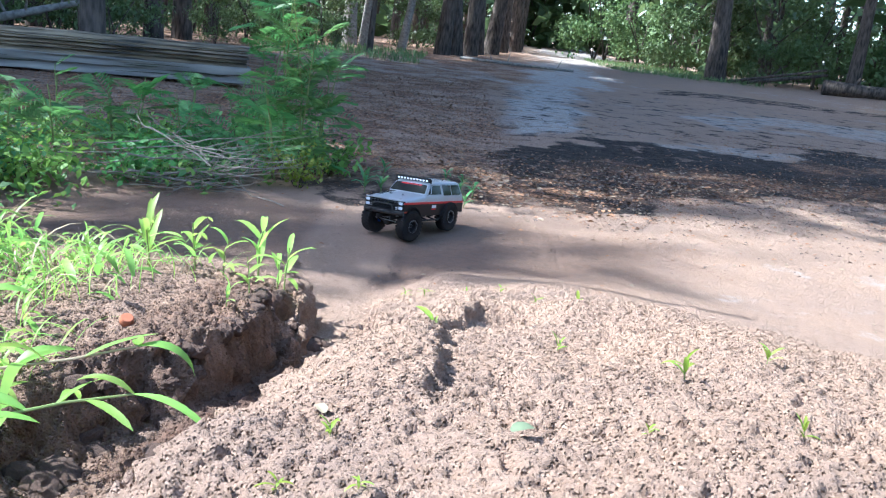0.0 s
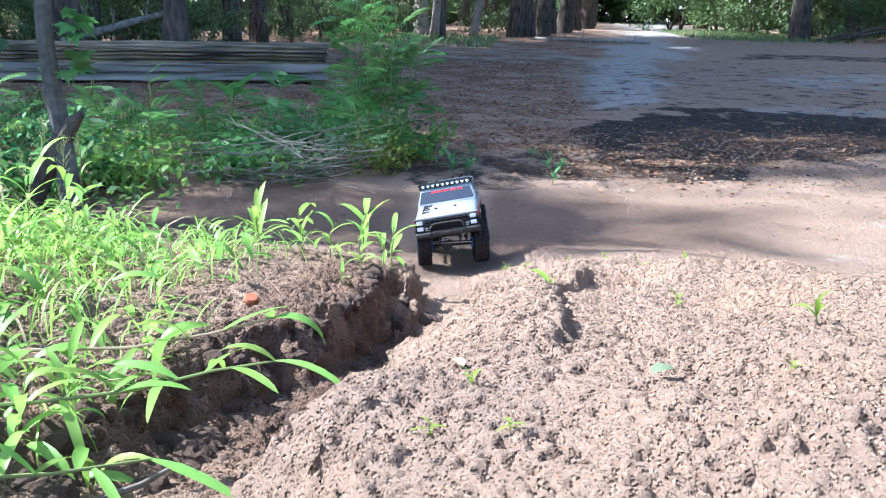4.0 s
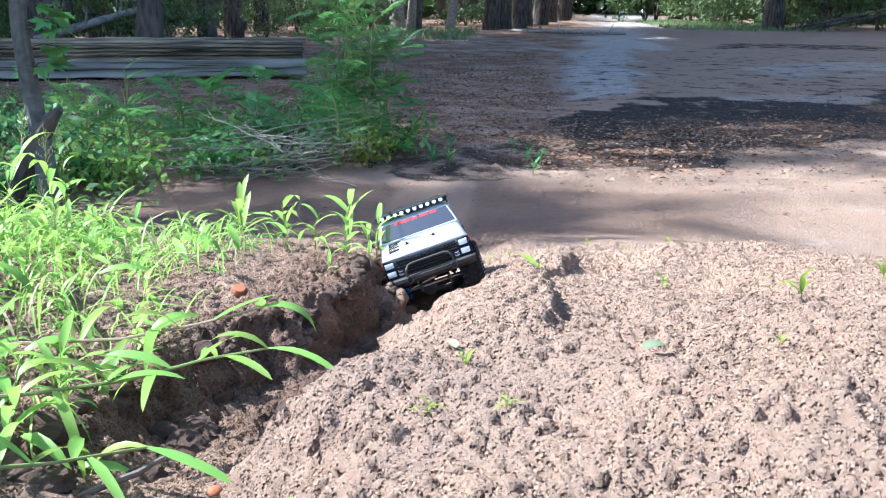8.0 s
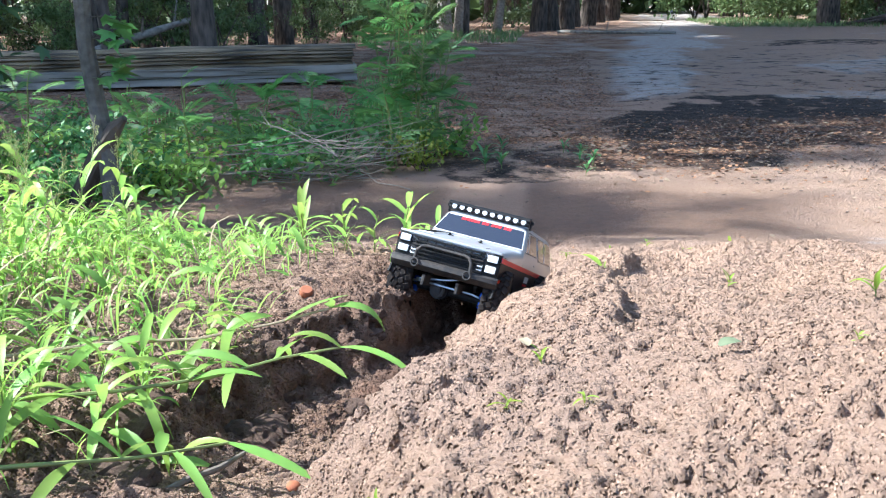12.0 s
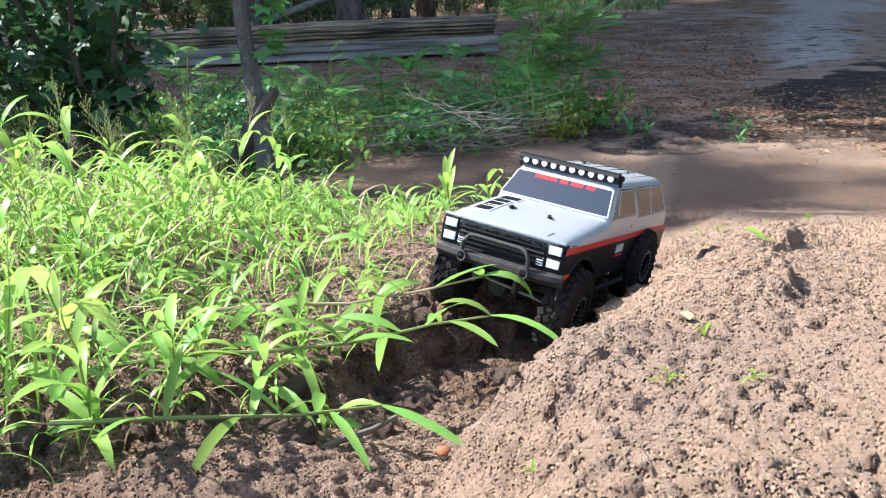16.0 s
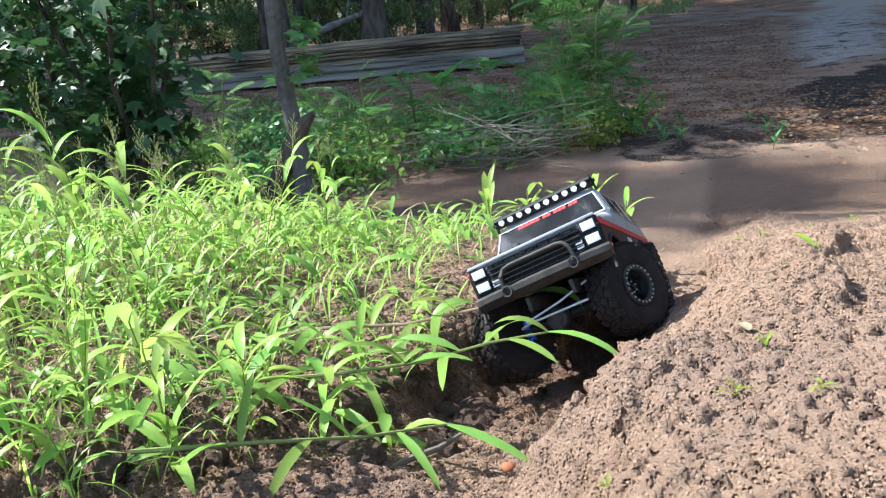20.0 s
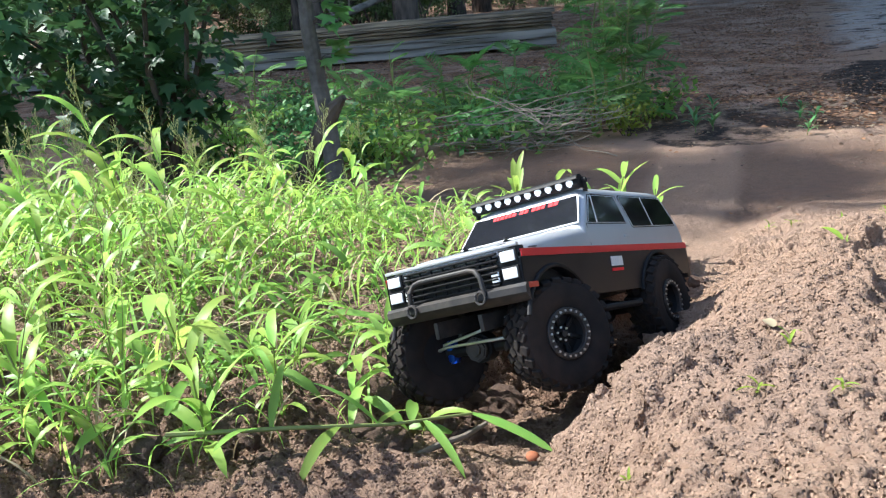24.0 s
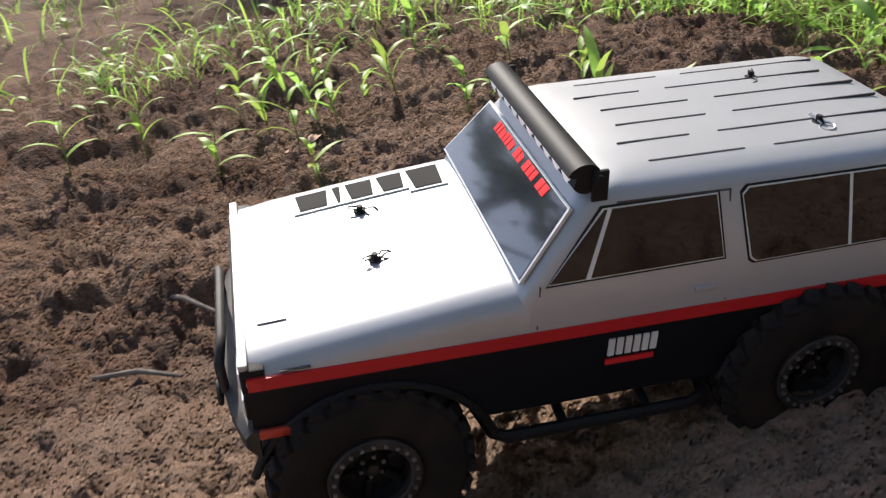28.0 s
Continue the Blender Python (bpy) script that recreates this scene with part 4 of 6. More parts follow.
def blade(length, width, droop, n=7, fold=0.25, twist=0.0):
    """Vertices and quads of an arching leaf along +x from the origin, three across, folded at the midrib."""
    vs, fs = [], []
    x = z = 0.0
    a = 0.0
    for k in range(n + 1):
        t = k / n
        w = width * (0.35 + 2.6 * t) * 0.5 if t < 0.25 else width * 0.5 * math.sqrt(max(0.0, 1 - ((t - 0.25) / 0.75) ** 2.2))
        c, s = math.cos(twist * t), math.sin(twist * t)
        vs += [(x, w * c, z + w * (fold * c + s)), (x, 0, z), (x, -w * c, z + w * (fold * c - s))]
        if k < n:
            a = -droop * (t ** 1.15)
            x += length / n * math.cos(a)
            z += length / n * math.sin(a)
            i = 3 * k
            fs += [(i, i + 1, i + 4, i + 3), (i + 1, i + 2, i + 5, i + 4)]
    return np.array(vs), fs


def mesh_of(name, vs, fs, mats, kinds=None):
    me = bpy.data.meshes.new(name)
    me.from_pydata([tuple(v) for v in vs], [], [tuple(f) for f in fs])
    me.polygons.foreach_set("use_smooth", [True] * len(fs))
    for m in mats if isinstance(mats, (list, tuple)) else [mats]:
        me.materials.append(m)
    if kinds is not None:
        me.polygons.foreach_set("material_index", kinds)
    me.update()
    return me


def many(vs, fs, poses_):
    """One big vertex and face array of a shape at many poses (4x4 arrays)."""
    vs = np.asarray(vs, float)
    P = np.asarray(poses_)
    h = np.concatenate([vs, np.ones((len(vs), 1))], 1)
    out = np.einsum("nij,vj->nvi", P, h)[:, :, :3].reshape(-1, 3)
    f = np.array([list(q) + [q[-1]] * (4 - len(q)) for q in fs])
    F = (f[None] + (np.arange(len(P)) * len(vs))[:, None, None]).reshape(-1, f.shape[1])
    return out, F


def mass(name, groups, mats):
    """A mesh from (vertices, faces, material index) groups, quads only."""
    vs, fs, ki, o = [], [], [], 0
    for v, f, k in groups:
        vs.append(v)
        fs.append(np.asarray(f) + o)
        ki.append(np.full(len(f), k))
        o += len(v)
    V, F, K = np.concatenate(vs), np.concatenate(fs), np.concatenate(ki)
    me = bpy.data.meshes.new(name)
    me.vertices.add(len(V))
    me.vertices.foreach_set("co", V.ravel())
    me.loops.add(F.size)
    me.loops.foreach_set("vertex_index", F.ravel())
    me.polygons.add(len(F))
    me.polygons.foreach_set("loop_start", np.arange(len(F)) * F.shape[1])
    me.polygons.foreach_set("use_smooth", np.ones(len(F), bool))
    me.polygons.foreach_set("material_index", K)
    me.update()
    me.validate()
    for m in mats:
        me.materials.append(m)
    return me


def tilted(x, y, z, yaw, up, roll=0.0, s=1.0):
    """Pose of a leaf: heads along yaw, raised by up (degrees)."""
    return np.array(Matrix.Translation((x, y, z)) @ pose(0, 0, 0, 0, 0, yaw) @ pose(0, 0, 0, 0, -up, 0) @ pose(0, 0, 0, roll) @ Matrix.Scale(s, 4))


def stem_points(height_, lean, rng, n=5):
    pts, x, z, a = [(0, 0, 0)], 0.0, 0.0, radians(90)
    for k in range(n):
        a -= radians(lean) / n
        x += height_ / n * math.cos(a)
        z += height_ / n * math.sin(a)
        pts.append((x, rng.uniform(-0.004, 0.004) * k, z))
    return pts


def grass_plant(seed, height_, lean, leaves, length, width, mat, seedy=False):
    """A stalk with sheathing leaves; each leaf is a part."""
    rng = random.Random(seed)
    plant = tagged(new("grass_plant"), "bright green broad-leaved grass plant growing on the bank", "grass plant", "grass plants on the bank")
    pts = stem_points(height_, lean, rng)
    part("stalk", tube(pts, [0.0026 - 0.0003 * k for k in range(len(pts))], 5), stem_green, plant)
    for k in range(leaves):
        t = (k + 0.6) / leaves
        i = min(int(t * (len(pts) - 1)), len(pts) - 2)
        f = t * (len(pts) - 1) - i
        p = Vector(pts[i]).lerp(Vector(pts[i + 1]), f)
        L = length * rng.uniform(0.7, 1.15) * (1.0 - 0.3 * abs(t - 0.55))
        vs, fs = blade(L, width * rng.uniform(0.85, 1.3), radians(rng.uniform(55, 130)), fold=rng.uniform(0.1, 0.35), twist=rng.uniform(-0.5, 0.5))
        leaf = new("leaf", mesh_of("leaf", vs, fs, mat))
        leaf.parent = plant
        leaf.matrix_basis = Matrix(tilted(p.x, p.y, p.z, 180 * k + rng.uniform(-50, 50), rng.uniform(35, 68)))
    if seedy:
        part("seed_head", seed_head_mesh(rng, Vector(pts[-1]), 0.13), seed_tan, plant, "pale green seed head")
    return plant


def seed_head_mesh(rng, base, length):
    """An open panicle: fine side stalks set with small seeds."""
    b = tube([base, base + Vector((0.01, 0, length * 0.5)), base + Vector((0.025, 0.003, length))], [0.0012, 0.001, 0.0006], 4)
    for k in range(16):
        t = 0.1 + 0.88 * k / 16
        q = base + Vector((0.025 * t, 0, length * t))
        a = rng.uniform(0, 6.28)
        r = 0.036 * (1.15 - t) * rng.uniform(0.6, 1.2)
        tip = q + Vector((math.cos(a) * r, math.sin(a) * r, rng.uniform(0.018, 0.04)))
        merge(b, tube([q, (q + tip) / 2 + Vector((0, 0, 0.003)), tip], [0.0006, 0.0005, 0.0004], 3))
        for w in (0.45, 0.72, 1.0):
            c = q.lerp(tip, w)
            merge(b, tube([c, c + Vector((rng.uniform(-0.002, 0.002), rng.uniform(-0.002, 0.002), 0.004)), c + Vector((0, 0, 0.008))], [0.0006, 0.0017, 0.0004], 4))
    return b


PROTOS = [grass_plant(11, 0.30, 14, 8, 0.19, 0.020, grass_green, True), grass_plant(12, 0.36, 26, 9, 0.20, 0.023, grass_green, True), grass_plant(13, 0.22, 8, 7, 0.17, 0.021, grass_green),
          grass_plant(14, 0.26, 40, 7, 0.16, 0.02, weed_green), grass_plant(15, 0.40, 18, 8, 0.2, 0.022, grass_green, True), grass_plant(16, 0.15, 22, 6, 0.15, 0.02, grass_green),
          grass_plant(17, 0.12, 50, 6, 0.10, 0.014, weed_green), grass_plant(18, 0.44, 12, 7, 0.14, 0.013, grass_green, True)]


def grass_edge(y):
    """Where the grass on the bank begins."""
    return np.interp(y, (-1.2, 0.0, 0.40, 0.47, 0.51, 0.57, 0.65, 0.85, 1.1, 1.5, 1.9, 2.3), (-2.0, -1.85, -1.7, -1.2, -0.82, -0.72, -0.63, -0.62, -0.62, -0.66, -0.62, -0.62))


rng = random.Random(7)
spots = []
while len(spots) < 205:
    x, y = rng.uniform(-2.5, -0.5), rng.uniform(-0.6, 2.35)
    d = grass_edge(y) - x
    if d < 0 or rng.random() > (0.35 + 0.65 * min(1, d / 0.3)) * (0.35 if y < 0.15 else 1.0) * (0.3 if x < -1.7 else 1.0):
        continue
    if math.hypot(x + 0.12, y + 0.08) < 0.55 or any((x - a) ** 2 + (y - c) ** 2 < 0.0022 for a, c in spots):
        continue
    spots.append((x, y))
used = set()
for n, (x, y) in enumerate(spots):
    d = grass_edge(y) - x
    low = d < 0.14 or (y > 1.75 and x > -1.2)
    k = rng.choice((5, 6, 3, 2)) if low else rng.choice((0, 1, 2, 3, 4, 7, 0, 1, 5))
    size = (0.56 + 0.36 * min(1.0, d / 0.5)) * (0.7 if x < -1.35 else 0.84 if y > 1.2 else 0.8 if y < 0.75 else 0.95)
    m = Matrix.Translation((x, y, land(x, y) - 0.006)) @ pose(0, 0, 0, rng.uniform(-8, 8), rng.uniform(-8, 8), rng.uniform(0, 360)) @ Matrix.Scale(size * rng.uniform(0.85, 1.15), 4)
    if k not in used:
        used.add(k)
        PROTOS[k].matrix_basis = m
    else:
        copy_thing(PROTOS[k], m)
# tall seeding stalks at the back of the bank
for n in range(26):
    x, y = rng.uniform(-2.1, -0.85), rng.uniform(0.6, 2.0)
    copy_thing(PROTOS[rng.choice((4, 7, 7))], Matrix.Translation((x, y, land(x, y) - 0.006)) @ pose(0, 0, 0, rng.uniform(-7, 7), rng.uniform(-7, 7), rng.uniform(0, 360)) @ Matrix.Scale(rng.uniform(0.75, 1.05), 4))
# broad-leaved plants at the edge of the bank
for x, y, k, size in ((-0.71, 0.63, 1, 0.8), (-0.80, 0.57, 0, 0.75), (-0.92, 0.60, 1, 0.8), (-0.66, 0.72, 2, 0.8), (-0.62, 0.82, 5, 0.9), (-1.02, 0.55, 0, 0.75), (-0.64, 0.95, 5, 0.8), (-0.86, 0.68, 0, 0.8), (-0.58, 0.88, 6, 1.0), (-0.57, 1.0, 6, 1.1), (-0.60, 1.12, 5, 0.8)):
    copy_thing(PROTOS[k], Matrix.Translation((x, y, land(x, y) - 0.006)) @ pose(0, 0, 0, rng.uniform(-6, 6), rng.uniform(-6, 6), rng.uniform(0, 360)) @ Matrix.Scale(size, 4))
# thinner growth on the bare ground behind
for n in range(46):
    x, y = rng.uniform(-3.9, -1.6), rng.uniform(-2.3, 0.45)
    if rng.random() < 0.25:
        x, y = rng.uniform(-1.95, -1.3), rng.uniform(-1.6, 0.2)
    k = rng.choice((5, 6, 3, 2, 0, 7))
    m = Matrix.Translation((x, y, land(x, y) - 0.006)) @ pose(0, 0, 0, rng.uniform(-14, 14), rng.uniform(-14, 14), rng.uniform(0, 360)) @ Matrix.Scale(rng.uniform(0.5, 0.95), 4)
    copy_thing(PROTOS[k], m)
for k in range(len(PROTOS)):
    if k not in used:
        PROTOS[k].matrix_basis = pose(-1.2, 1.5 + 0.05 * k, land(-1.2, 1.5))

# fine grass, dry stalks and low leaves between the plants
blades = {"grass": [], "weed": [], "dry": []}
bv, bf = blade(0.22, 0.0062, radians(85), 5, 0.2)
lv, lf = blade(0.075, 0.013, radians(70), 4, 0.25)
for n in range(10500):
    x, y = (rng.uniform(-2.6, -0.42), rng.uniform(-0.9, 2.4)) if n % 5 else (rng.uniform(-7.0, -2.0), rng.uniform(-3.4, 0.6))
    d = grass_edge(y) - x + 0.05 * math.sin(17 * y) + rng.uniform(-0.06, 0.1)
    if d < 0 or math.hypot(x + 0.12, y + 0.08) < 0.5 or (y < 0.1 and rng.random() > 0.4):
        continue
    z = land(x, y)
    kind = "grass" if rng.random() < 0.62 else ("weed" if rng.random() < 0.6 else "dry")
    if y > 1.8 and x > -1.2 and rng.random() < 0.6:
        continue
    s = rng.uniform(0.35, 0.5 + min(0.75, d)) if kind != "weed" else rng.uniform(0.6, 1.3)
    blades[kind].append(tilted(x, y, z + (0.0 if kind != "weed" else rng.uniform(0, 0.06)), rng.uniform(0, 360), rng.uniform(45, 85) if kind != "weed" else rng.uniform(5, 60), rng.uniform(-30, 30), s))
tagged(new("grass", mass("grass", [(*many(bv, bf, blades["grass"]), 0), (*many(lv, lf, blades["weed"]), 1), (*many(bv, bf, blades["dry"]), 2)], [grass_green, weed_green, straw])),
       "thick bright green grass and low weeds on the bank", "grass", kind="stuff")


# runners that hang over the gully
def runner(name_seed, pts, leaf_at):
    rng = random.Random(name_seed)
    plant = tagged(new("grass_runner"), "long green grass stem leaning out over the gully", "grass runner", "grass runners over the gully")
    part("stalk", tube(pts, [0.0030 - 0.0018 * k / len(pts) for k in range(len(pts))], 6), stem_green if name_seed % 2 else straw, plant)
    more = [(min(1.0, max(0.08, t + rng.uniform(-0.12, 0.12))), yaw + rng.uniform(100, 200), up + rng.uniform(-10, 30), L * rng.uniform(0.6, 0.95)) for t, yaw, up, L in leaf_at]
    for t, yaw, up, L in (*leaf_at, *more):
        i = min(int(t * (len(pts) - 1)), len(pts) - 2)
        p = Vector(pts[i]).lerp(Vector(pts[i + 1]), t * (len(pts) - 1) - i)
        vs, fs = blade(L, rng.uniform(0.011, 0.017), radians(rng.uniform(20, 110)), fold=rng.uniform(0.1, 0.4), twist=rng.uniform(-1, 1))
        yaw, up, L = yaw + rng.uniform(-25, 25), up + rng.uniform(-15, 15), L * rng.uniform(0.7, 1.2)
        leaf = new("leaf", mesh_of("leaf", vs, fs, rng.choice((grass_green, weed_green, weed_green))))
        leaf.parent = plant
        leaf.matrix_basis = Matrix(tilted(*p, yaw, up))
    return plant


RUNNERS = [runner(31, [(-0.80, 0.74, 0.46), (-0.70, 0.78, 0.47), (-0.60, 0.83, 0.462), (-0.50, 0.88, 0.462), (-0.42, 0.92, 0.475), (-0.35, 0.95, 0.48)],
       ((0.2, 60, 35, 0.11), (0.3, -70, 20, 0.12), (0.45, -60, 5, 0.13), (0.55, 70, 40, 0.10), (0.66, -80, 0, 0.12), (0.78, 50, 30, 0.09), (0.86, -50, 10, 0.09), (1.0, 5, 20, 0.12))),
           runner(32, [(-0.82, 0.94, 0.45), (-0.70, 0.99, 0.455), (-0.58, 1.03, 0.45), (-0.48, 1.07, 0.462), (-0.40, 1.10, 0.478)],
       ((0.25, -60, 30, 0.12), (0.4, 70, 45, 0.11), (0.52, -80, -10, 0.11), (0.62, -60, 15, 0.13), (0.8, 40, 40, 0.10), (1.0, -10, 10, 0.1))),
           runner(33, [(-0.74, 0.60, 0.47), (-0.62, 0.66, 0.458), (-0.52, 0.72, 0.44), (-0.44, 0.78, 0.43)],
       ((0.1, 90, 50, 0.13), (0.25, -90, 30, 0.13), (0.5, -70, 25, 0.11), (0.62, 60, 20, 0.12), (0.8, -40, 0, 0.1), (1.0, 0, -15, 0.11)))]


# seedlings: a few upright leaves on a short stalk
def seedling(x, y, s, seed, mat=grass_green, tall=0.09, n=5):
    rng = random.Random(seed)
    plant = tagged(new("seedling"), "small green seedling growing alone from the bare soil", "seedling", "seedlings on bare soil")
    pts = stem_points(tall, 10, rng, 3)
    part("stalk", tube(pts, [0.0018, 0.0016, 0.0013, 0.001], 5), stem_green, plant)
    for k in range(n):
        t = 0.3 + 0.7 * k / n
        i = min(int(t * 3), 2)
        p = Vector(pts[i]).lerp(Vector(pts[i + 1]), t * 3 - i)
        vs, fs = blade(rng.uniform(0.05, 0.085), rng.uniform(0.010, 0.015), radians(rng.uniform(30, 90)), 5)
        leaf = new("leaf", mesh_of("leaf", vs, fs, mat))
        leaf.parent = plant
        leaf.matrix_basis = Matrix(tilted(*p, 137 * k + rng.uniform(-30, 30), rng.uniform(20, 75)))
    plant.matrix_basis = Matrix.Translation((x, y, land(x, y) - 0.004)) @ pose(0, 0, 0, 0, 0, rng.uniform(0, 360)) @ Matrix.Scale(s, 4)
    return plant


for n, (x, y, s) in enumerate(((-0.64, 2.16, 1.5), (-0.55, 2.10, 1.2), (-0.47, 2.14, 1.7), (-0.40, 2.05, 1.0), (-0.37, 1.98, 1.3), (-0.72, 2.05, 1.4), (-0.78, 2.2, 1.6), (-0.35, 1.83, 0.8), (-0.40, 1.56, 0.55), (-0.38, 1.66, 0.9),
                                (-0.95, -0.02, 1.1), (-0.84, 0.18, 1.0), (-0.79, 0.31, 0.7), (-1.08, 0.42, 0.9), (-0.80, 0.0, 1.2), (-0.72, 0.06, 0.9), (-1.28, -0.12, 1.0), (-1.0, 0.3, 0.7), (-1.4, -0.33, 1.1), (-1.32, -0.55, 1.0),
                                (-1.5, -0.2, 1.2), (-1.18, 0.05, 0.8), (-1.6, -0.45, 1.3), (-1.35, 0.12, 1.1), (-1.55, 0.05, 1.3), (-1.7, -0.7, 1.2), (-1.45, -0.8, 1.1), (-1.15, -0.4, 0.8), (-1.9, -0.4, 1.3), (-1.75, -0.1, 1.4))):
    seedling(x, y, s, 100 + n)
for n, (x, y, s) in enumerate(((-0.12, 0.66, 0.35), (-0.09, 0.77, 0.4), (-0.05, 0.66, 0.3), (0.32, 1.02, 0.7), (0.20, 1.31, 0.5), (0.33, 1.95, 0.8), (0.16, 2.15, 0.5), (-0.04, 2.45, 0.6), (-0.1, 2.5, 0.45), (0.0, 1.28, 0.25), (0.22, 0.78, 0.25), (-0.24, 1.28, 0.4), (-0.25, 1.2, 0.3), (0.45, 1.1, 0.5), (0.08, 2.3, 0.5), (0.25, 2.1, 0.5), (-0.22, 0.55, 0.3), (0.38, 0.8, 0.4))):
    seedling(x, y, s * 0.75, 200 + n, lime_green, 0.06, 5)

# ---- timber, sapling, brush and the wood behind ----
bark = material("bark", (0.15, 0.113, 0.088), 0.95, grain=0.9, scale=16, second=(0.025, 0.02, 0.016), bump=0.03, big=0.35, big_scale=2, stretch=(1, 1, 0.25))
pale_bark = material("pale_bark", (0.32, 0.29, 0.25), 0.95, grain=0.7, scale=16, second=(0.11, 0.095, 0.08), bump=0.012, big=0.3, big_scale=2)
timber_brown = material("timber_brown", (0.39, 0.285, 0.17), 0.95, grain=1.0, scale=16, second=(0.045, 0.038, 0.03), bump=0.02, big=0.35, big_scale=2.5, stretch=(0.12, 1, 1.6))
timber_grey = material("timber_grey", (0.30, 0.262, 0.21), 0.95, grain=0.6, scale=14, second=(0.085, 0.08, 0.08), bump=0.006, big=0.4, big_scale=3, stretch=(0.12, 1, 1.3))
timber_moss = material("timber_moss", (0.05, 0.055, 0.03), 0.98, grain=0.6, scale=20, second=(0.02, 0.018, 0.014), bump=0.01)


def plank_log(length, depth, tall, grooves, seed, n=70):
    """A long squared log along +x with split, furrowed faces."""
    rngl = np.random.RandomState(seed)
    prof = []
    for k in range(grooves):
        prof.append((-depth / 2 + rngl.uniform(-0.012, 0.012), tall * (k + 0.1) / grooves))
        prof.append((-depth / 2 + rngl.uniform(-0.01, 0.03), tall * (k + 0.55) / grooves))
        prof.append((-depth / 2 + (0.035 if rngl.rand() < 0.5 else 0.012), tall * (k + 0.93) / grooves))
    prof += [(-depth / 2 + 0.03, tall), (0, tall + 0.01), (depth / 2 - 0.03, tall - 0.01), (depth / 2, tall * 0.6), (depth / 2 - 0.02, 0.0), (-depth / 2 + 0.02, 0.0)]
    ringz = []
    for x in np.linspace(0, length, n):
        ring = []
        for j, (y, z) in enumerate(prof):
            w = noise.noise(Vector((x * 1.3, j * 3.7, seed))) + 0.5 * noise.noise(Vector((x * 4.1, j * 5.3, seed)))
            ring.append((-x, y + 0.02 * w, max(0.0, z + (0.014 * w if 0 < z < tall - 0.01 else 0.012 * w))))
        ringz.append(ring)
    return loft(ringz)


def timber_stack(label, length, seed):
    """A smooth grey beam with a split, layered brown one on top; each layer is a piece."""
    rng = random.Random(seed)
    t = tagged(new("timber_barrier"), label, "timber")
    part("lower_timber", plank_log(length, 0.42, 0.185, 2, seed), timber_grey, t, "smooth grey lower timber")
    core = part("core", box((length - 0.1, 0.24, 0.22), (-length / 2, 0.06, 0.26), 0.01), timber_moss, t, "dark mossy gaps between the layers")
    z = 0.18
    for k in range(5):
        tall = rng.uniform(0.034, 0.05)
        o = part("layer", plank_log(length - rng.uniform(0, 0.12), 0.36, tall, 1, seed + 3 * k, 110), timber_brown, t, "cracked brown split layer" if k == 4 else "")
        o.matrix_basis = pose(-rng.uniform(0, 0.05), -0.022 + rng.uniform(-0.012, 0.03), z, 0, 0, rng.uniform(-0.15, 0.15))
        z += tall + rng.uniform(0.002, 0.011)
    for k in range(16):
        a, w = rng.uniform(0.2, length - 0.8), rng.uniform(0.25, 0.9)
        zc = rng.choice((0.05, 0.085, 0.1, 0.125, 0.14))
        part("crack", tube([(-a, -0.205, zc), (-a - w / 2, -0.203, zc + rng.uniform(-0.008, 0.008)), (-a - w, -0.205, zc)], [0.001, rng.uniform(0.004, 0.009), 0.001], 5), timber_moss, t)
    return t


timber = timber_stack("old weathered grey timbers stacked as a barrier on the ground", 7.2, 5)
timber.matrix_basis = pose(-2.45, 10.1, 0.03, 0, 0, 21)
timber_far = timber_stack("old weathered grey timber lying past the shrub", 4.0, 29)
timber_far.matrix_basis = pose(-9.6, 8.6, 0.04, 0, 0, 12)


# leaf shapes for crowns and shrubs: quads only
def leaf_quads(length, width, lobes=0):
    """A folded leaf; lobed ones get side points."""
    if not lobes:
        vs = [(0, 0, 0), (length * 0.45, width / 2, 0.06 * length), (length, 0, -0.1 * length), (length * 0.45, -width / 2, 0.06 * length)]
        return np.array(vs), [(0, 1, 2, 3)]
    vs = [(0, 0, 0)]
    for a, r in ((75, 0.55), (52, 0.42), (38, 0.78), (18, 0.52), (0, 1.0), (-18, 0.52), (-38, 0.78), (-52, 0.42), (-75, 0.55)):
        vs.append((length * r * math.cos(radians(a)), width * r * math.sin(radians(a)), 0.10 * length * abs(math.sin(radians(2 * a))) - 0.1 * r * length))
    return np.array(vs), [(0, 1, 2, 3), (0, 3, 4, 5), (0, 5, 6, 7), (0, 7, 8, 9)]


def clump_poses(rng, n, centre, radii, droop=25, s=(0.7, 1.3), shell=0.5):
    """Leaf poses in an uneven ellipsoid."""
    out = []
    for _ in range(n):
        u = np.array([rng.gauss(0, 1) for _ in range(3)])
        u /= np.linalg.norm(u)
        r = rng.uniform(shell, 1.0)
        p = np.array(centre) + u * r * np.array(radii)
        out.append(tilted(*p, rng.uniform(0, 360), rng.uniform(-60, 40) - droop, rng.uniform(-60, 60), rng.uniform(*s)))
    return out


def crown_mesh(seed, clumps, spread_, leaves, size):
    """A ragged crown about the origin: clumps of leaves of uneven size with gaps."""
    rng = random.Random(seed)
    v, f = leaf_quads(size, size * 0.55)
    ps = []
    for _ in range(clumps):
        c = [rng.uniform(-1, 1) * spread_[k] for k in range(3)]
        r = rng.uniform(0.5, 1.1)
        ps += clump_poses(rng, leaves, c, (0.75 * r, 0.75 * r, 0.4 * r), shell=0.15)
    return mass("crown", [(*many(v, f, ps), 0)], [crown_green])


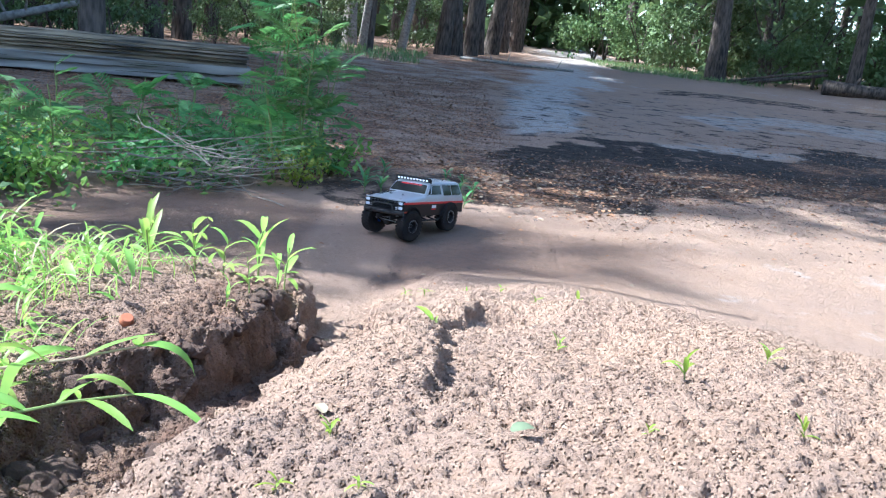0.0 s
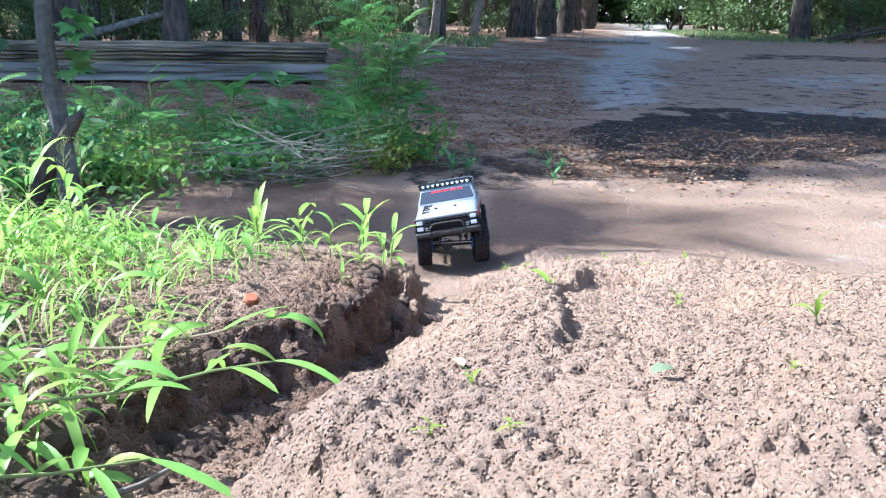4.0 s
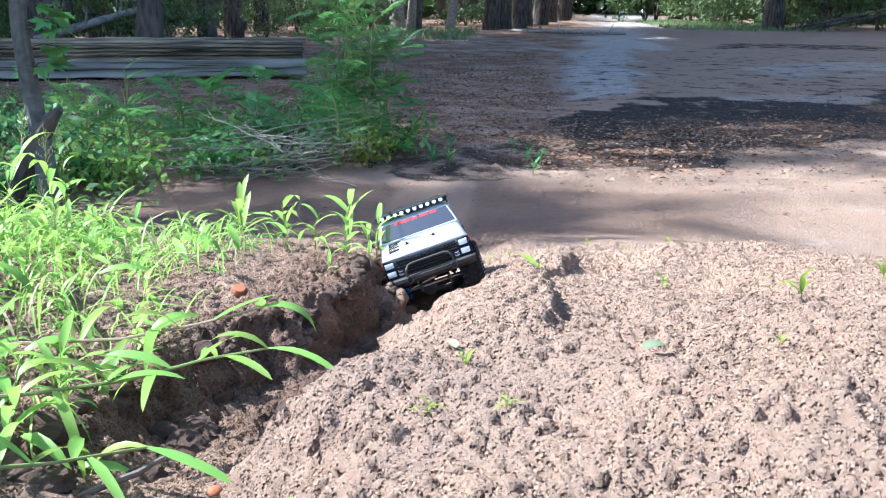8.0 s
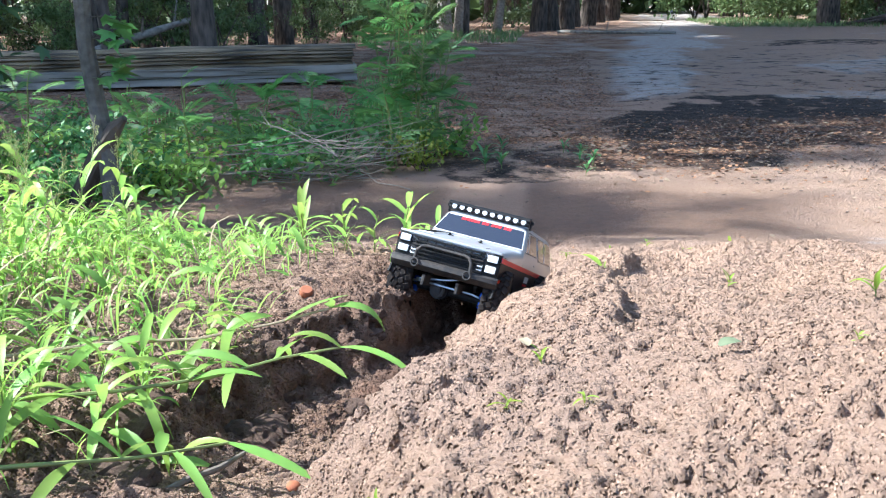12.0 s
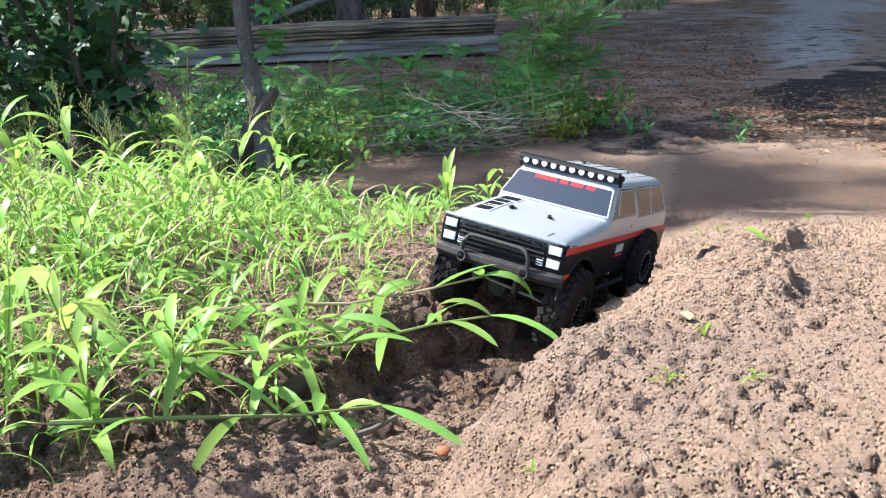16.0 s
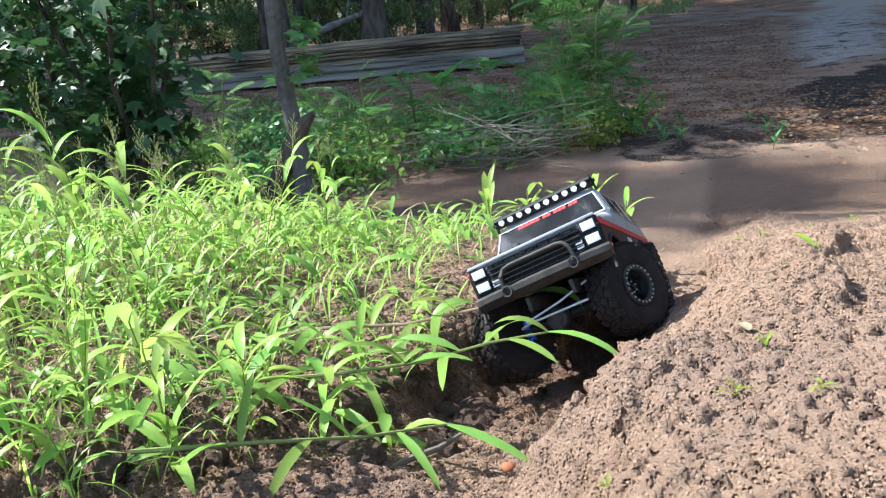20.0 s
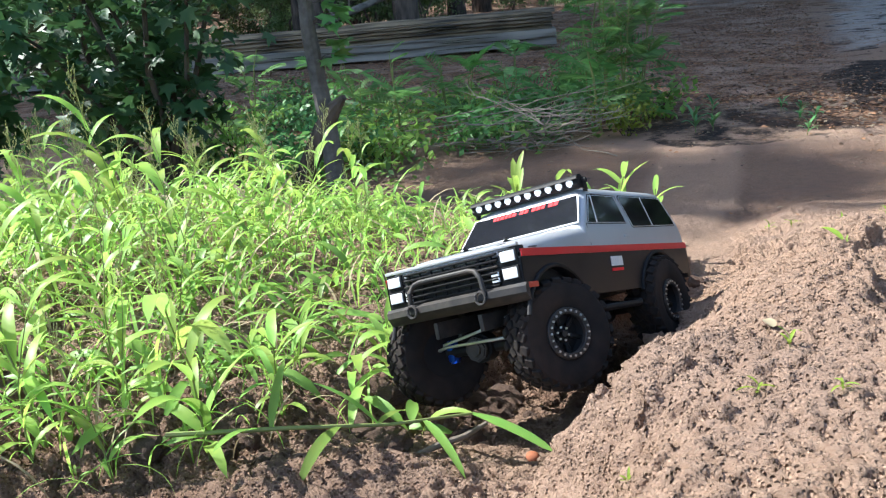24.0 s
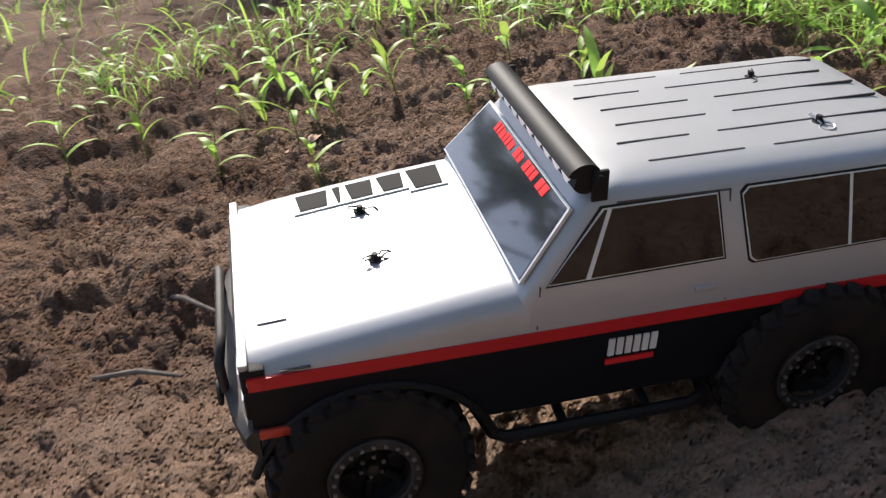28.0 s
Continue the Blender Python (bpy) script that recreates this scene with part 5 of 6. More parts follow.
CROWNS = [crown_mesh(41 + k, 24, (2.3, 2.3, 1.5), 90, 0.19) for k in range(4)]


def limb_path(rng, start, heading, rise, length, n=5):
    p, out = Vector(start), [tuple(start)]
    a = radians(heading)
    for k in range(n):
        a += rng.uniform(-0.3, 0.3)
        p = p + Vector((math.cos(a) * length / n, math.sin(a) * length / n, rise / n + rng.uniform(-0.1, 0.1) * rise / n))
        out.append(tuple(p))
    return out


def trunk_mesh(rng, r, height_, lean, heading, flare=1.3):
    pts, rad = [], []
    a = radians(heading)
    for k in range(11):
        t = k / 10
        off = lean * t + 0.12 * math.sin(3 * t + heading)
        pts.append((math.cos(a) * off, math.sin(a) * off, height_ * t - 0.15))
        rad.append(r * (1 - 0.5 * t) * (flare if k == 0 else 1.12 if k == 1 else 1.0))
    b = tube(pts, rad, 14)
    for v in b.verts:
        w = noise.noise(Vector((v.co.x * 6, v.co.y * 6, v.co.z * 0.7)))
        v.co.x += 0.09 * r * w
        v.co.y += 0.09 * r * noise.noise(Vector((v.co.y * 6, v.co.x * 6, v.co.z * 0.7 + 9)))
    return b, pts


def tree(x, y, r, height_, lean, heading, seed, mat=bark, crown=2, label="tall dark-barked forest tree"):
    rng = random.Random(seed)
    t = tagged(new("tree"), label, "tree", "forest trees")
    b, pts = trunk_mesh(rng, r, height_, lean, heading)
    part("trunk", b, mat, t)
    for k in range(4):
        i = rng.randint(6, 10)
        part("limb", tube(limb_path(rng, pts[i], rng.uniform(0, 360), rng.uniform(0.8, 2.0), rng.uniform(1.5, 2.6)), [r * 0.28, r * 0.24, r * 0.2, r * 0.15, r * 0.1, r * 0.05], 7), mat, t)
    if crown:
        for k in range(crown):
            c = new("crown", CROWNS[rng.randint(0, 3)])
            c.parent = t
            c.matrix_basis = Matrix.Translation((pts[-1][0] + rng.uniform(-0.8, 0.8), pts[-1][1] + rng.uniform(-0.8, 0.8), height_ - 0.6 + 1.6 * (k % 2) + 0.4 * (k // 2))) @ pose(0, 0, 0, rng.uniform(-15, 15), rng.uniform(-15, 15), rng.uniform(0, 360)) @ Matrix.Scale(rng.uniform(1.1, 1.5) * (1.0 if height_ < 9 or crown > 4 else 1.3), 4)
    t.matrix_basis = pose(x, y, land(x, y))
    return t


TREES = ((-4.45, 10.35, 0.13, 7.5, 0.2, 40), (-4.97, 11.9, 0.12, 7.0, -0.3, 10), (-5.99, 17.0, 0.16, 8.0, -0.4, 0), (-6.12, 19.0, 0.18, 8, 0.2, 90), (-0.62, 26.9, 0.21, 9, 1.0, 10), (-0.2, 27.6, 0.2, 9, -0.8, 10), (0.2, 28.9, 0.22, 9, 0.5, 60),
         (0.45, 31, 0.28, 9, -0.6, 30), (0.95, 33, 0.26, 9, 0.9, 0), (1.4, 36, 0.3, 10, 0.2, 50), (2.15, 40, 0.32, 10, -0.6, 0), (2.5, 45, 0.34, 10, 0.6, 0), (8.36, 29.8, 0.29, 9, 0.3, 200), (-6.0, 10.9, 0.08, 7, 0.3, 200),
         (-7.1, 12.6, 0.13, 8, 0.2, 100), (-7.8, 15.2, 0.1, 7, 0.5, 30), (-8.7, 18.0, 0.14, 8, -0.3, 80), (-8.8, 11.6, 0.12, 8, 0.4, 10), (-10.5, 13.5, 0.16, 8, 0.2, 10), (-9.5, 17, 0.15, 9, 0.3, 70), (-2.4, 23, 0.07, 7, 0.6, 10),
         (-12.5, 11.5, 0.18, 8, 0.3, 30), (-13.5, 15, 0.2, 9, 0.3, 30), (-8.35, 20.4, 0.12, 9, 0.3, 30), (-11, 22, 0.2, 9, 0.3, 30), (-5.97, 25.3, 0.12, 9, 0.3, 120), (-6.6, 23, 0.09, 8, 0.2, 30), (-5.0, 27.5, 0.14, 9, 0.4, 170), (-9.5, 30, 0.25, 9, 0.4, 170),
         (12.6, 29.0, 0.2, 9, 0.2, 20), (15.5, 29, 0.25, 9, 0.4, 120), (11, 38, 0.25, 9, 0.4, 20), (18, 36, 0.3, 9, 0.4, 20), (21, 31, 0.3, 9, 0.4, 20), (8.2, 46, 0.3, 10, 0.3, 0), (6.5, 75, 0.4, 11, 0.3, 0), (12.5, 52, 0.4, 11, 0.3, 0),
         (-15.5, 9.5, 0.2, 8, 0.2, 0), (-17, 12, 0.2, 8, 0.2, 0), (-15, 20, 0.2, 9, 0.2, 0), (-7.6, 9.9, 0.07, 7.2, 0.3, 300))
for n, (x, y, r, h, lean, head) in enumerate(TREES):
    tree(x, y, r, h * 1.45 if x > -9.6 else h * 1.2, lean, head, 300 + n)
for n, (x, y, r, h, lean, head) in enumerate(((-3.43, 26.8, 0.2, 9, 0.1, 10), (-3.1, 27.3, 0.16, 9, 0.15, 0), (-1.94, 26.9, 0.12, 8, 0.8, 0))):
    tree(x, y, r, h, lean, head, 400 + n, pale_bark, label="slim pale-barked forest tree in the sun")
for n, (x, y, r, h) in enumerate(((9, -7, 0.25, 8), (5.5, -2.5, 0.2, 6), (6.5, 1.5, 0.22, 6.5), (7.5, 5.0, 0.2, 7), (-14, -8, 0.22, 8), (10, -1, 0.25, 8), (13, 8, 0.25, 9), (-16, 1, 0.22, 8), (17, 18, 0.25, 9), (10, 17.5, 0.2, 8), (-19, 5, 0.2, 8))):
    tree(x, y, r, h, 0.3, 40 * n, 450 + n)

# tall dense trees on the sunny side, which shade the road
for n, (x, y, r, h) in enumerate(((-17.4, 7.9, 0.2, 13), (-20.2, 7.6, 0.18, 13), (-17.0, 9.9, 0.2, 13), (-19.7, 10.7, 0.22, 13), (-14.6, 12.3, 0.2, 13.5), (-16.6, 14.7, 0.2, 13), (-11.6, 10.0, 0.2, 13), (-9.6, 11.9, 0.2, 13), (-21.3, 6.9, 0.2, 13))):
    tree(x, y, r, h, 0.3, 40 * n, 480 + n, crown=2 if n < 2 else 3)

# ---- undergrowth, shrubs, brush, far woods ----
sapling_bark = material("sapling_bark", (0.17, 0.15, 0.135), 0.9, grain=0.7, scale=30, second=(0.06, 0.052, 0.045), bump=0.004, big=0.4, big_scale=6)


def sapling():
    """The slim crooked sapling with a broken dark fork."""
    t = tagged(new("sapling"), "slim grey crooked sapling with a broken dark branch stub", "sapling")
    part("trunk", tube([(0, 0, -0.1), (0.01, 0, 0.1), (0.005, 0.0, 0.3), (-0.015, 0, 0.5), (-0.03, 0, 0.7), (-0.025, 0, 0.9), (-0.005, 0, 1.1), (0.02, 0, 1.4), (0.03, 0, 2.0), (0.06, 0.05, 2.8)], [0.05, 0.042, 0.037, 0.034, 0.031, 0.029, 0.028, 0.026, 0.022, 0.012], 10), sapling_bark, t)
    part("broken_branch", tube([(-0.20, 0.02, 0.0), (-0.12, 0.02, 0.16), (-0.02, 0.0, 0.31), (0.05, -0.01, 0.40), (0.10, -0.02, 0.44)], [0.035, 0.04, 0.042, 0.03, 0.012], 9), bark, t, "dark rotten broken branch")
    rng = random.Random(3)
    v, f = leaf_quads(0.085, 0.075, 1)
    for k in range(9):
        z = rng.uniform(0.45, 1.3)
        a = rng.uniform(-60, 60)
        p = Vector((-0.02, 0, z))
        q = p + Vector((0.14 * math.cos(radians(a)), 0.08 * math.sin(radians(a)), rng.uniform(-0.02, 0.05)))
        tw = part("twig", tube([p, (p + q) / 2 + Vector((0, 0, 0.015)), q], [0.003, 0.002, 0.0015], 5), bark, t)
        for j in range(4):
            leaf = new("leaf", mesh_of("leaf", v, f, fern_green))
            leaf.parent = tw
            leaf.matrix_basis = Matrix(tilted(*(p.lerp(q, 0.4 + 0.2 * j)), a + rng.uniform(-90, 90), rng.uniform(-50, 10), rng.uniform(-40, 40), rng.uniform(0.7, 1.25)))
    t.matrix_basis = pose(-1.78, 3.02, land(-1.78, 3.02))


sapling()


def leafy_shrub(name, label, x, y, stems, height_, spread_, leaf, leaves, mat, seed, group="", wood=bark, inner=0.25):
    """A shrub: woody stems from one root, leaves set along and around them."""
    rng = random.Random(seed)
    t = tagged(new(name), label, "shrub", group)
    ps = []
    for k in range(stems):
        a = 360 * k / stems + rng.uniform(-25, 25)
        pts = [(0, 0, -0.03)]
        h = height_ * rng.uniform(0.6, 1.0)
        out = spread_ * rng.uniform(0.5, 1.0)
        for j in range(1, 6):
            u = j / 5
            pts.append((math.cos(radians(a)) * out * u ** 1.3 + rng.uniform(-0.03, 0.03), math.sin(radians(a)) * out * u ** 1.3 + rng.uniform(-0.03, 0.03), h * u - 0.1 * out * u * u))
        part("stem", tube(pts, [0.012 * height_ * (1 - 0.15 * j) for j in range(6)], 6), wood, t)
        for _ in range(leaves // stems):
            u = rng.uniform(inner, 1.0) * 5
            i = min(int(u), 4)
            p = Vector(pts[i]).lerp(Vector(pts[i + 1]), u - i) + Vector((rng.gauss(0, 1), rng.gauss(0, 1), rng.gauss(0, 0.7))) * 0.16 * spread_
            ps.append(tilted(p.x, p.y, max(0.02, p.z), rng.uniform(0, 360), rng.uniform(-70, 25), rng.uniform(-50, 50), rng.uniform(0.6, 1.3)))
    fo = new("foliage", mass("foliage", [(*many(*leaf, ps), 0)], [mat]))
    fo.parent = t
    t.matrix_basis = pose(x, y, land(x, y))
    return t


lobed = leaf_quads(0.085, 0.085, 1)
leafy_shrub("lobed_leaf_shrub", "dense green shrub with lobed maple-like leaves", -2.55, 3.0, 7, 1.5, 0.62, lobed, 950, maple_green, 21)
leafy_shrub("lobed_leaf_shrub", "dense green shrub with lobed maple-like leaves", -3.3, 3.6, 7, 1.7, 0.7, lobed, 900, maple_green, 22)
leafy_shrub("lobed_leaf_shrub", "dense green shrub with lobed maple-like leaves", -3.0, 2.4, 6, 1.3, 0.55, lobed, 700, maple_green, 24)


# feathery fern-leaved weed
def frond(length, seed):
    """Vertices and quads of a divided leaf along +x."""
    rng = random.Random(seed)
    vs, fs = [], []
    n = 9
    for k in range(n):
        x = length * (0.12 + 0.85 * k / n)
        z = -0.25 * length * (x / length) ** 2
        for s in (1, -1):
            L = 0.42 * length * math.sin(math.pi * (0.12 + 0.85 * k / n)) * rng.uniform(0.8, 1.1) + 0.01
            w = 0.035 * length
            i = len(vs)
            dx = 0.6 * L
            vs += [(x, 0, z), (x + dx * 0.5 + w, s * L * 0.5, z + 0.03 * length), (x + dx, s * L, z - 0.04 * length), (x + dx * 0.5 - w * 0.6, s * L * 0.55, z)]
            fs.append((i, i + 1, i + 2, i + 3))
    i = len(vs)
    vs += [(0, 0.004 * 1, 0), (length, 0.002, -0.25 * length), (length, -0.002, -0.25 * length), (0, -0.004, 0)]
    fs.append((i, i + 1, i + 2, i + 3))
    return np.array(vs), fs


def feathery_weed(x, y, height_, seed, stems=1, label="tall feathery bright green weed"):
    rng = random.Random(seed)
    t = tagged(new("feathery_weed"), label, "weed", "feathery weeds")
    for k in range(stems):
        a = rng.uniform(0, 360)
        pts = [(0.03 * k, 0, -0.02)]
        for j in range(1, 7):
            u = j / 6
            pts.append((0.12 * height_ * u * u * math.cos(radians(a)) + rng.uniform(-0.01, 0.01), 0.12 * height_ * u * u * math.sin(radians(a)), height_ * u * (1 - 0.12 * k)))
        stem = part("stem", tube(pts, [0.006 - 0.0006 * j for j in range(7)], 6), stem_green, t)
        ps = []
        for j in range(int(16 * height_)):
            u = rng.uniform(0.08, 1.0) * 6
            i = min(int(u), 5)
            p = Vector(pts[i]).lerp(Vector(pts[i + 1]), u - i)
            s = rng.uniform(0.6, 1.1) * (1.05 - 0.25 * u / 6)
            ps.append(tilted(*p, rng.uniform(0, 360), rng.uniform(0, 50), rng.uniform(-30, 30), s))
        fo = new("fronds", mass("fronds", [(*many(*frond(0.25, seed + k), ps), 0)], [fern_green]))
        fo.parent = t
    t.matrix_basis = pose(x, y, land(x, y))


for n, (x, y, h, st) in enumerate(((-0.98, 4.92, 1.35, 2), (-0.86, 4.86, 1.0, 2), (-1.1, 5.05, 1.15, 2), (-0.78, 4.98, 0.75, 2), (-1.0, 4.74, 0.6, 2), (-1.72, 4.62, 0.5, 2), (-1.95, 4.9, 0.45, 2), (-1.5, 4.75, 0.42, 2), (-2.3, 4.4, 0.5, 2), (-2.0, 4.3, 0.45, 2), (-2.7, 4.9, 0.5, 2), (-1.35, 5.3, 0.5, 2), (-1.7, 5.5, 0.45, 2), (-3.0, 4.4, 0.6, 2), (-2.5, 5.4, 0.45, 2))):
    feathery_weed(x, y, h, 500 + n, st, "tall feathery bright green weed" if h > 0.7 else "low feathery green weed among the undergrowth")
oval = leaf_quads(0.05, 0.03)
leafy_shrub("yellow_bush", "small yellow-green bush at the road edge", -0.82, 4.62, 8, 0.26, 0.2, leaf_quads(0.028, 0.02), 420, lime_green, 31)
for n, (x, y, h, w) in enumerate(((-1.25, 4.5, 0.28, 0.3), (-1.6, 4.35, 0.25, 0.3), (-2.0, 4.0, 0.3, 0.35), (-2.4, 3.9, 0.35, 0.35), (-1.35, 4.85, 0.3, 0.3), (-1.9, 5.2, 0.25, 0.3), (-2.6, 4.6, 0.35, 0.35), (-2.2, 3.5, 0.3, 0.3), (-0.75, 5.1, 0.3, 0.25), (-3.1, 5.2, 0.3, 0.35), (-1.15, 5.6, 0.22, 0.3), (-2.9, 4.0, 0.4, 0.4))):
    leafy_shrub("undergrowth_plant", "low leafy green undergrowth plant in the shade", x, y, 7, h, w, oval, 330, (shade_green, fern_green, weed_green)[n % 3], 600 + n, "undergrowth plants")
rng = random.Random(77)
for n in range(14):
    x, y = rng.uniform(-3.6, -0.9), rng.uniform(3.7, 5.9)
    leafy_shrub("undergrowth_plant", "low leafy green undergrowth plant in the shade", x, y, 6, rng.uniform(0.16, 0.3), rng.uniform(0.22, 0.34), leaf_quads(0.035, 0.02), 330, (fern_green, weed_green, shade_green)[n % 3], 640 + n, "undergrowth plants")
cover = [[], []]
for n in range(10000):
    x, y = rng.uniform(-5.5, -0.7), rng.uniform(2.9, 7.6)
    if fractal(np.array([x]), np.array([y]), 1.3, 2, 95)[0] < -0.1 + 0.25 * (y - 4) * (y > 5) or x > -0.75 - 0.12 * abs(y - 4.7) or y < 4.05 + 0.7 * (x + 0.9) or (y < 3.2 and x > -2.2):
        continue
    cover[n % 2].append(tilted(x, y, land(x, y) + rng.uniform(0.01, 0.13), rng.uniform(0, 360), rng.uniform(-30, 60), rng.uniform(-40, 40), rng.uniform(0.6, 1.4)))
tagged(new("ground_cover", mass("ground_cover", [(*many(*leaf_quads(0.05, 0.024), q), k) for k, q in enumerate(cover)], [fern_green, weed_green])), "low green ground cover among the leaf litter", "ground cover", kind="stuff")
for n in range(9):
    rng = random.Random(700 + n)
    x, y = rng.uniform(-0.5, 0.25), rng.uniform(4.55, 5.3)
    seedling(x, y, rng.uniform(0.9, 1.5), 720 + n, shade_green, 0.06, 7)


# pile of dead twigs
def brush_pile():
    rng = random.Random(12)
    t = tagged(new("brush_pile"), "tangled pile of dead grey twigs at the road edge", "brush pile")
    for k in range(46):
        a = rng.uniform(-35, 28) if rng.random() < 0.75 else rng.uniform(0, 180)
        L = rng.uniform(0.35, 1.0)
        c = Vector((rng.uniform(-0.45, 0.35), rng.uniform(-0.16, 0.22), 0.015 + 0.32 * rng.random() ** 1.6))
        d = Vector((math.cos(radians(a)), math.sin(radians(a)), rng.uniform(-0.1, 0.28)))
        pts = []
        for j in range(6):
            p = c + d * L * (j / 5 - 0.5) + Vector((rng.uniform(-0.02, 0.02), rng.uniform(-0.02, 0.02), rng.uniform(-0.015, 0.015)))
            p.z = max(p.z, 0.006)
            pts.append(p)
        r = rng.uniform(0.0025, 0.0065)
        br = part("twig", tube(pts, [r * (1 - 0.14 * j) for j in range(6)], 6), twig_grey, t)
        for q in range(rng.randint(0, 3)):
            b0 = pts[rng.randint(2, 4)]
            d2 = (d + Vector((rng.uniform(-0.8, 0.8), rng.uniform(-0.8, 0.8), rng.uniform(0, 0.6)))).normalized()
            part("side_twig", tube([b0, b0 + d2 * 0.12, b0 + d2 * 0.22 + Vector((0, 0, 0.02))], [r * 0.5, r * 0.35, r * 0.15], 5), twig_grey, br)
    t.matrix_basis = pose(-1.28, 4.28, land(-1.28, 4.28)) @ Matrix.Scale(0.82, 4)


brush_pile()


# fallen trunks and branches among the trees
def fallen(x, y, z0, length, r, turn, rise, mat, label, seed):
    rng = random.Random(seed)
    t = tagged(new("fallen_log"), label, "log", "fallen logs")
    pts = [(length * k / 7, rng.uniform(-0.04, 0.04), r + rise * k / 7) for k in range(8)]
    b = tube(pts, [r * rng.uniform(0.85, 1.08) * (1 - 0.04 * k) for k in range(8)], 12)
    part("trunk", b, mat, t)
    for k in range(3):
        i = rng.randint(2, 6)
        part("branch_stub", tube([pts[i], Vector(pts[i]) + Vector((rng.uniform(-0.2, 0.2), rng.uniform(-0.25, 0.25), rng.uniform(0.15, 0.4)))], [r * 0.35, r * 0.15], 7), mat, t)
    t.matrix_basis = pose(x, y, z0, 0, 0, turn)


fallen(-6.3, 11.2, 0.25, 1.5, 0.06, 25, 0.45, pale_bark, "pale fallen branch leaning behind the timber", 1)
fallen(11.2, 27.6, 0.0, 3.0, 0.24, -14, 0.0, bark, "dark fallen log lying at the wood's edge", 2)
fallen(9.2, 29.2, 0.0, 3.4, 0.07, 20, 0.5, bark, "dead fallen limb in a brush heap", 3)
fallen(8.6, 28.9, 0.0, 3.0, 0.05, -8, 0.7, bark, "dead fallen limb in a brush heap", 4)
fallen(9.9, 29.6, 0.0, 2.4, 0.05, 50, 0.8, bark, "dead fallen limb in a brush heap", 5)
fallen(-0.1, 24.6, 0.0, 3.2, 0.05, -18, 0.0, pale_bark, "long pale fallen branch on the litter", 6)

# shrubs of the wood: shared foliage
SHRUBS = []
for k in range(3):
    rng = random.Random(800 + k)
    ps = []
    for _ in range(10):
        ps += clump_poses(rng, 200, (rng.uniform(-0.9, 0.9), rng.uniform(-0.7, 0.7), rng.uniform(0.3, 1.7)), (0.5, 0.5, 0.4), shell=0.1)
    SHRUBS.append(mass("foliage", [(*many(*leaf_quads(0.095, 0.055), ps), 0)], [(crown_green, edge_green, edge_green)[k]]))


def wood_shrub(x, y, s, k, seed, label="leafy green shrub under the trees"):
    rng = random.Random(seed)
    t = tagged(new("wood_shrub"), label, "shrub", "wood shrubs")
    for j in range(3):
        part("stem", tube([(0, 0, -0.05), (rng.uniform(-0.2, 0.2), rng.uniform(-0.2, 0.2), 0.6), (rng.uniform(-0.7, 0.7), rng.uniform(-0.6, 0.6), 1.4)], [0.03, 0.02, 0.01], 6), bark, t)
    f = new("foliage", SHRUBS[k])
    f.parent = t
    t.matrix_basis = pose(x, y, land(x, y), 0, 0, rng.uniform(0, 360)) @ Matrix.Scale(s, 4)


rng = random.Random(55)
for n in range(30):
    x, y = rng.uniform(-13, -3.2), rng.uniform(11.3, 26)
    wood_shrub(x, y, rng.uniform(0.45, 0.95), rng.randint(0, 1), 820 + n)
for n, (x, y, s, k) in enumerate(((5.8, 40, 1.7, 2), (6.6, 42, 2.0, 2), (7.4, 38, 1.5, 1), (8.4, 36, 1.6, 0), (9.6, 34, 1.7, 0), (11.0, 33, 1.9, 1), (12.6, 32, 2.0, 2), (14.2, 31, 2.0, 2), (16, 30, 2.0, 0), (18.5, 28, 2.0, 2), (20.5, 25, 2.0, 0), (22, 21, 2.0, 1), (10.4, 30.8, 0.9, 0),
                                  (-1.6, 30, 1.0, 0), (-0.6, 32, 1.2, 0), (-3.9, 29, 1.1, 1), (-5.6, 28.5, 1.2, 0), (-7.5, 27.5, 1.2, 0), (-4.6, 30.5, 1.4, 0), (4.2, 60, 2.4, 2), (6.3, 66, 2.6, 0), (-14, 9, 1.0, 1), (-12, 8.6, 0.9, 0), (-16, 8, 1.2, 1))):
    wood_shrub(x, y, s, k, 880 + n, "bright leafy shrub at the wood's edge" if k == 2 else "leafy green shrub under the trees")
# the far wood closes the view all round
ps, pw = [], []
for n in range(42000):
    a = rng.uniform(0, 2 * math.pi)
    r = rng.uniform(26, 62)
    x, y = r * math.sin(a) * 0.75, 14 + r * math.cos(a)
    if y > 20 and abs(x - (0.13 * y - 0.3)) < 2.2 + 0.02 * y and y < 54:
        continue
    if 3 < x < 9 and y < 38 and y > 15:
        continue
    if -9 < x < 14 and -30 < y < 24:
        continue
    z = (11 if y > -4 else 4.5) * rng.random() ** 1.25
    (ps if rng.random() < 0.7 else pw).append(tilted(x, y, z, rng.uniform(0, 360), rng.uniform(-50, 50), rng.uniform(-60, 60), rng.uniform(0.6, 1.6)))
for n in range(3500):
    x, y = rng.uniform(-6, 22), rng.uniform(56, 66)
    ps.append(tilted(x, y, rng.uniform(0.3, 14), rng.uniform(0, 360), rng.uniform(-50, 50), rng.uniform(-60, 60), rng.uniform(1.2, 2.2)))
bigleaf = leaf_quads(0.75, 0.5)
tagged(new("far_woods", mass("far_woods", [(*many(*bigleaf, ps), 0), (*many(*bigleaf, pw), 1)], [crown_green, edge_green])), "dense dark green woods in the distance", "woods", kind="stuff")
trunks = []
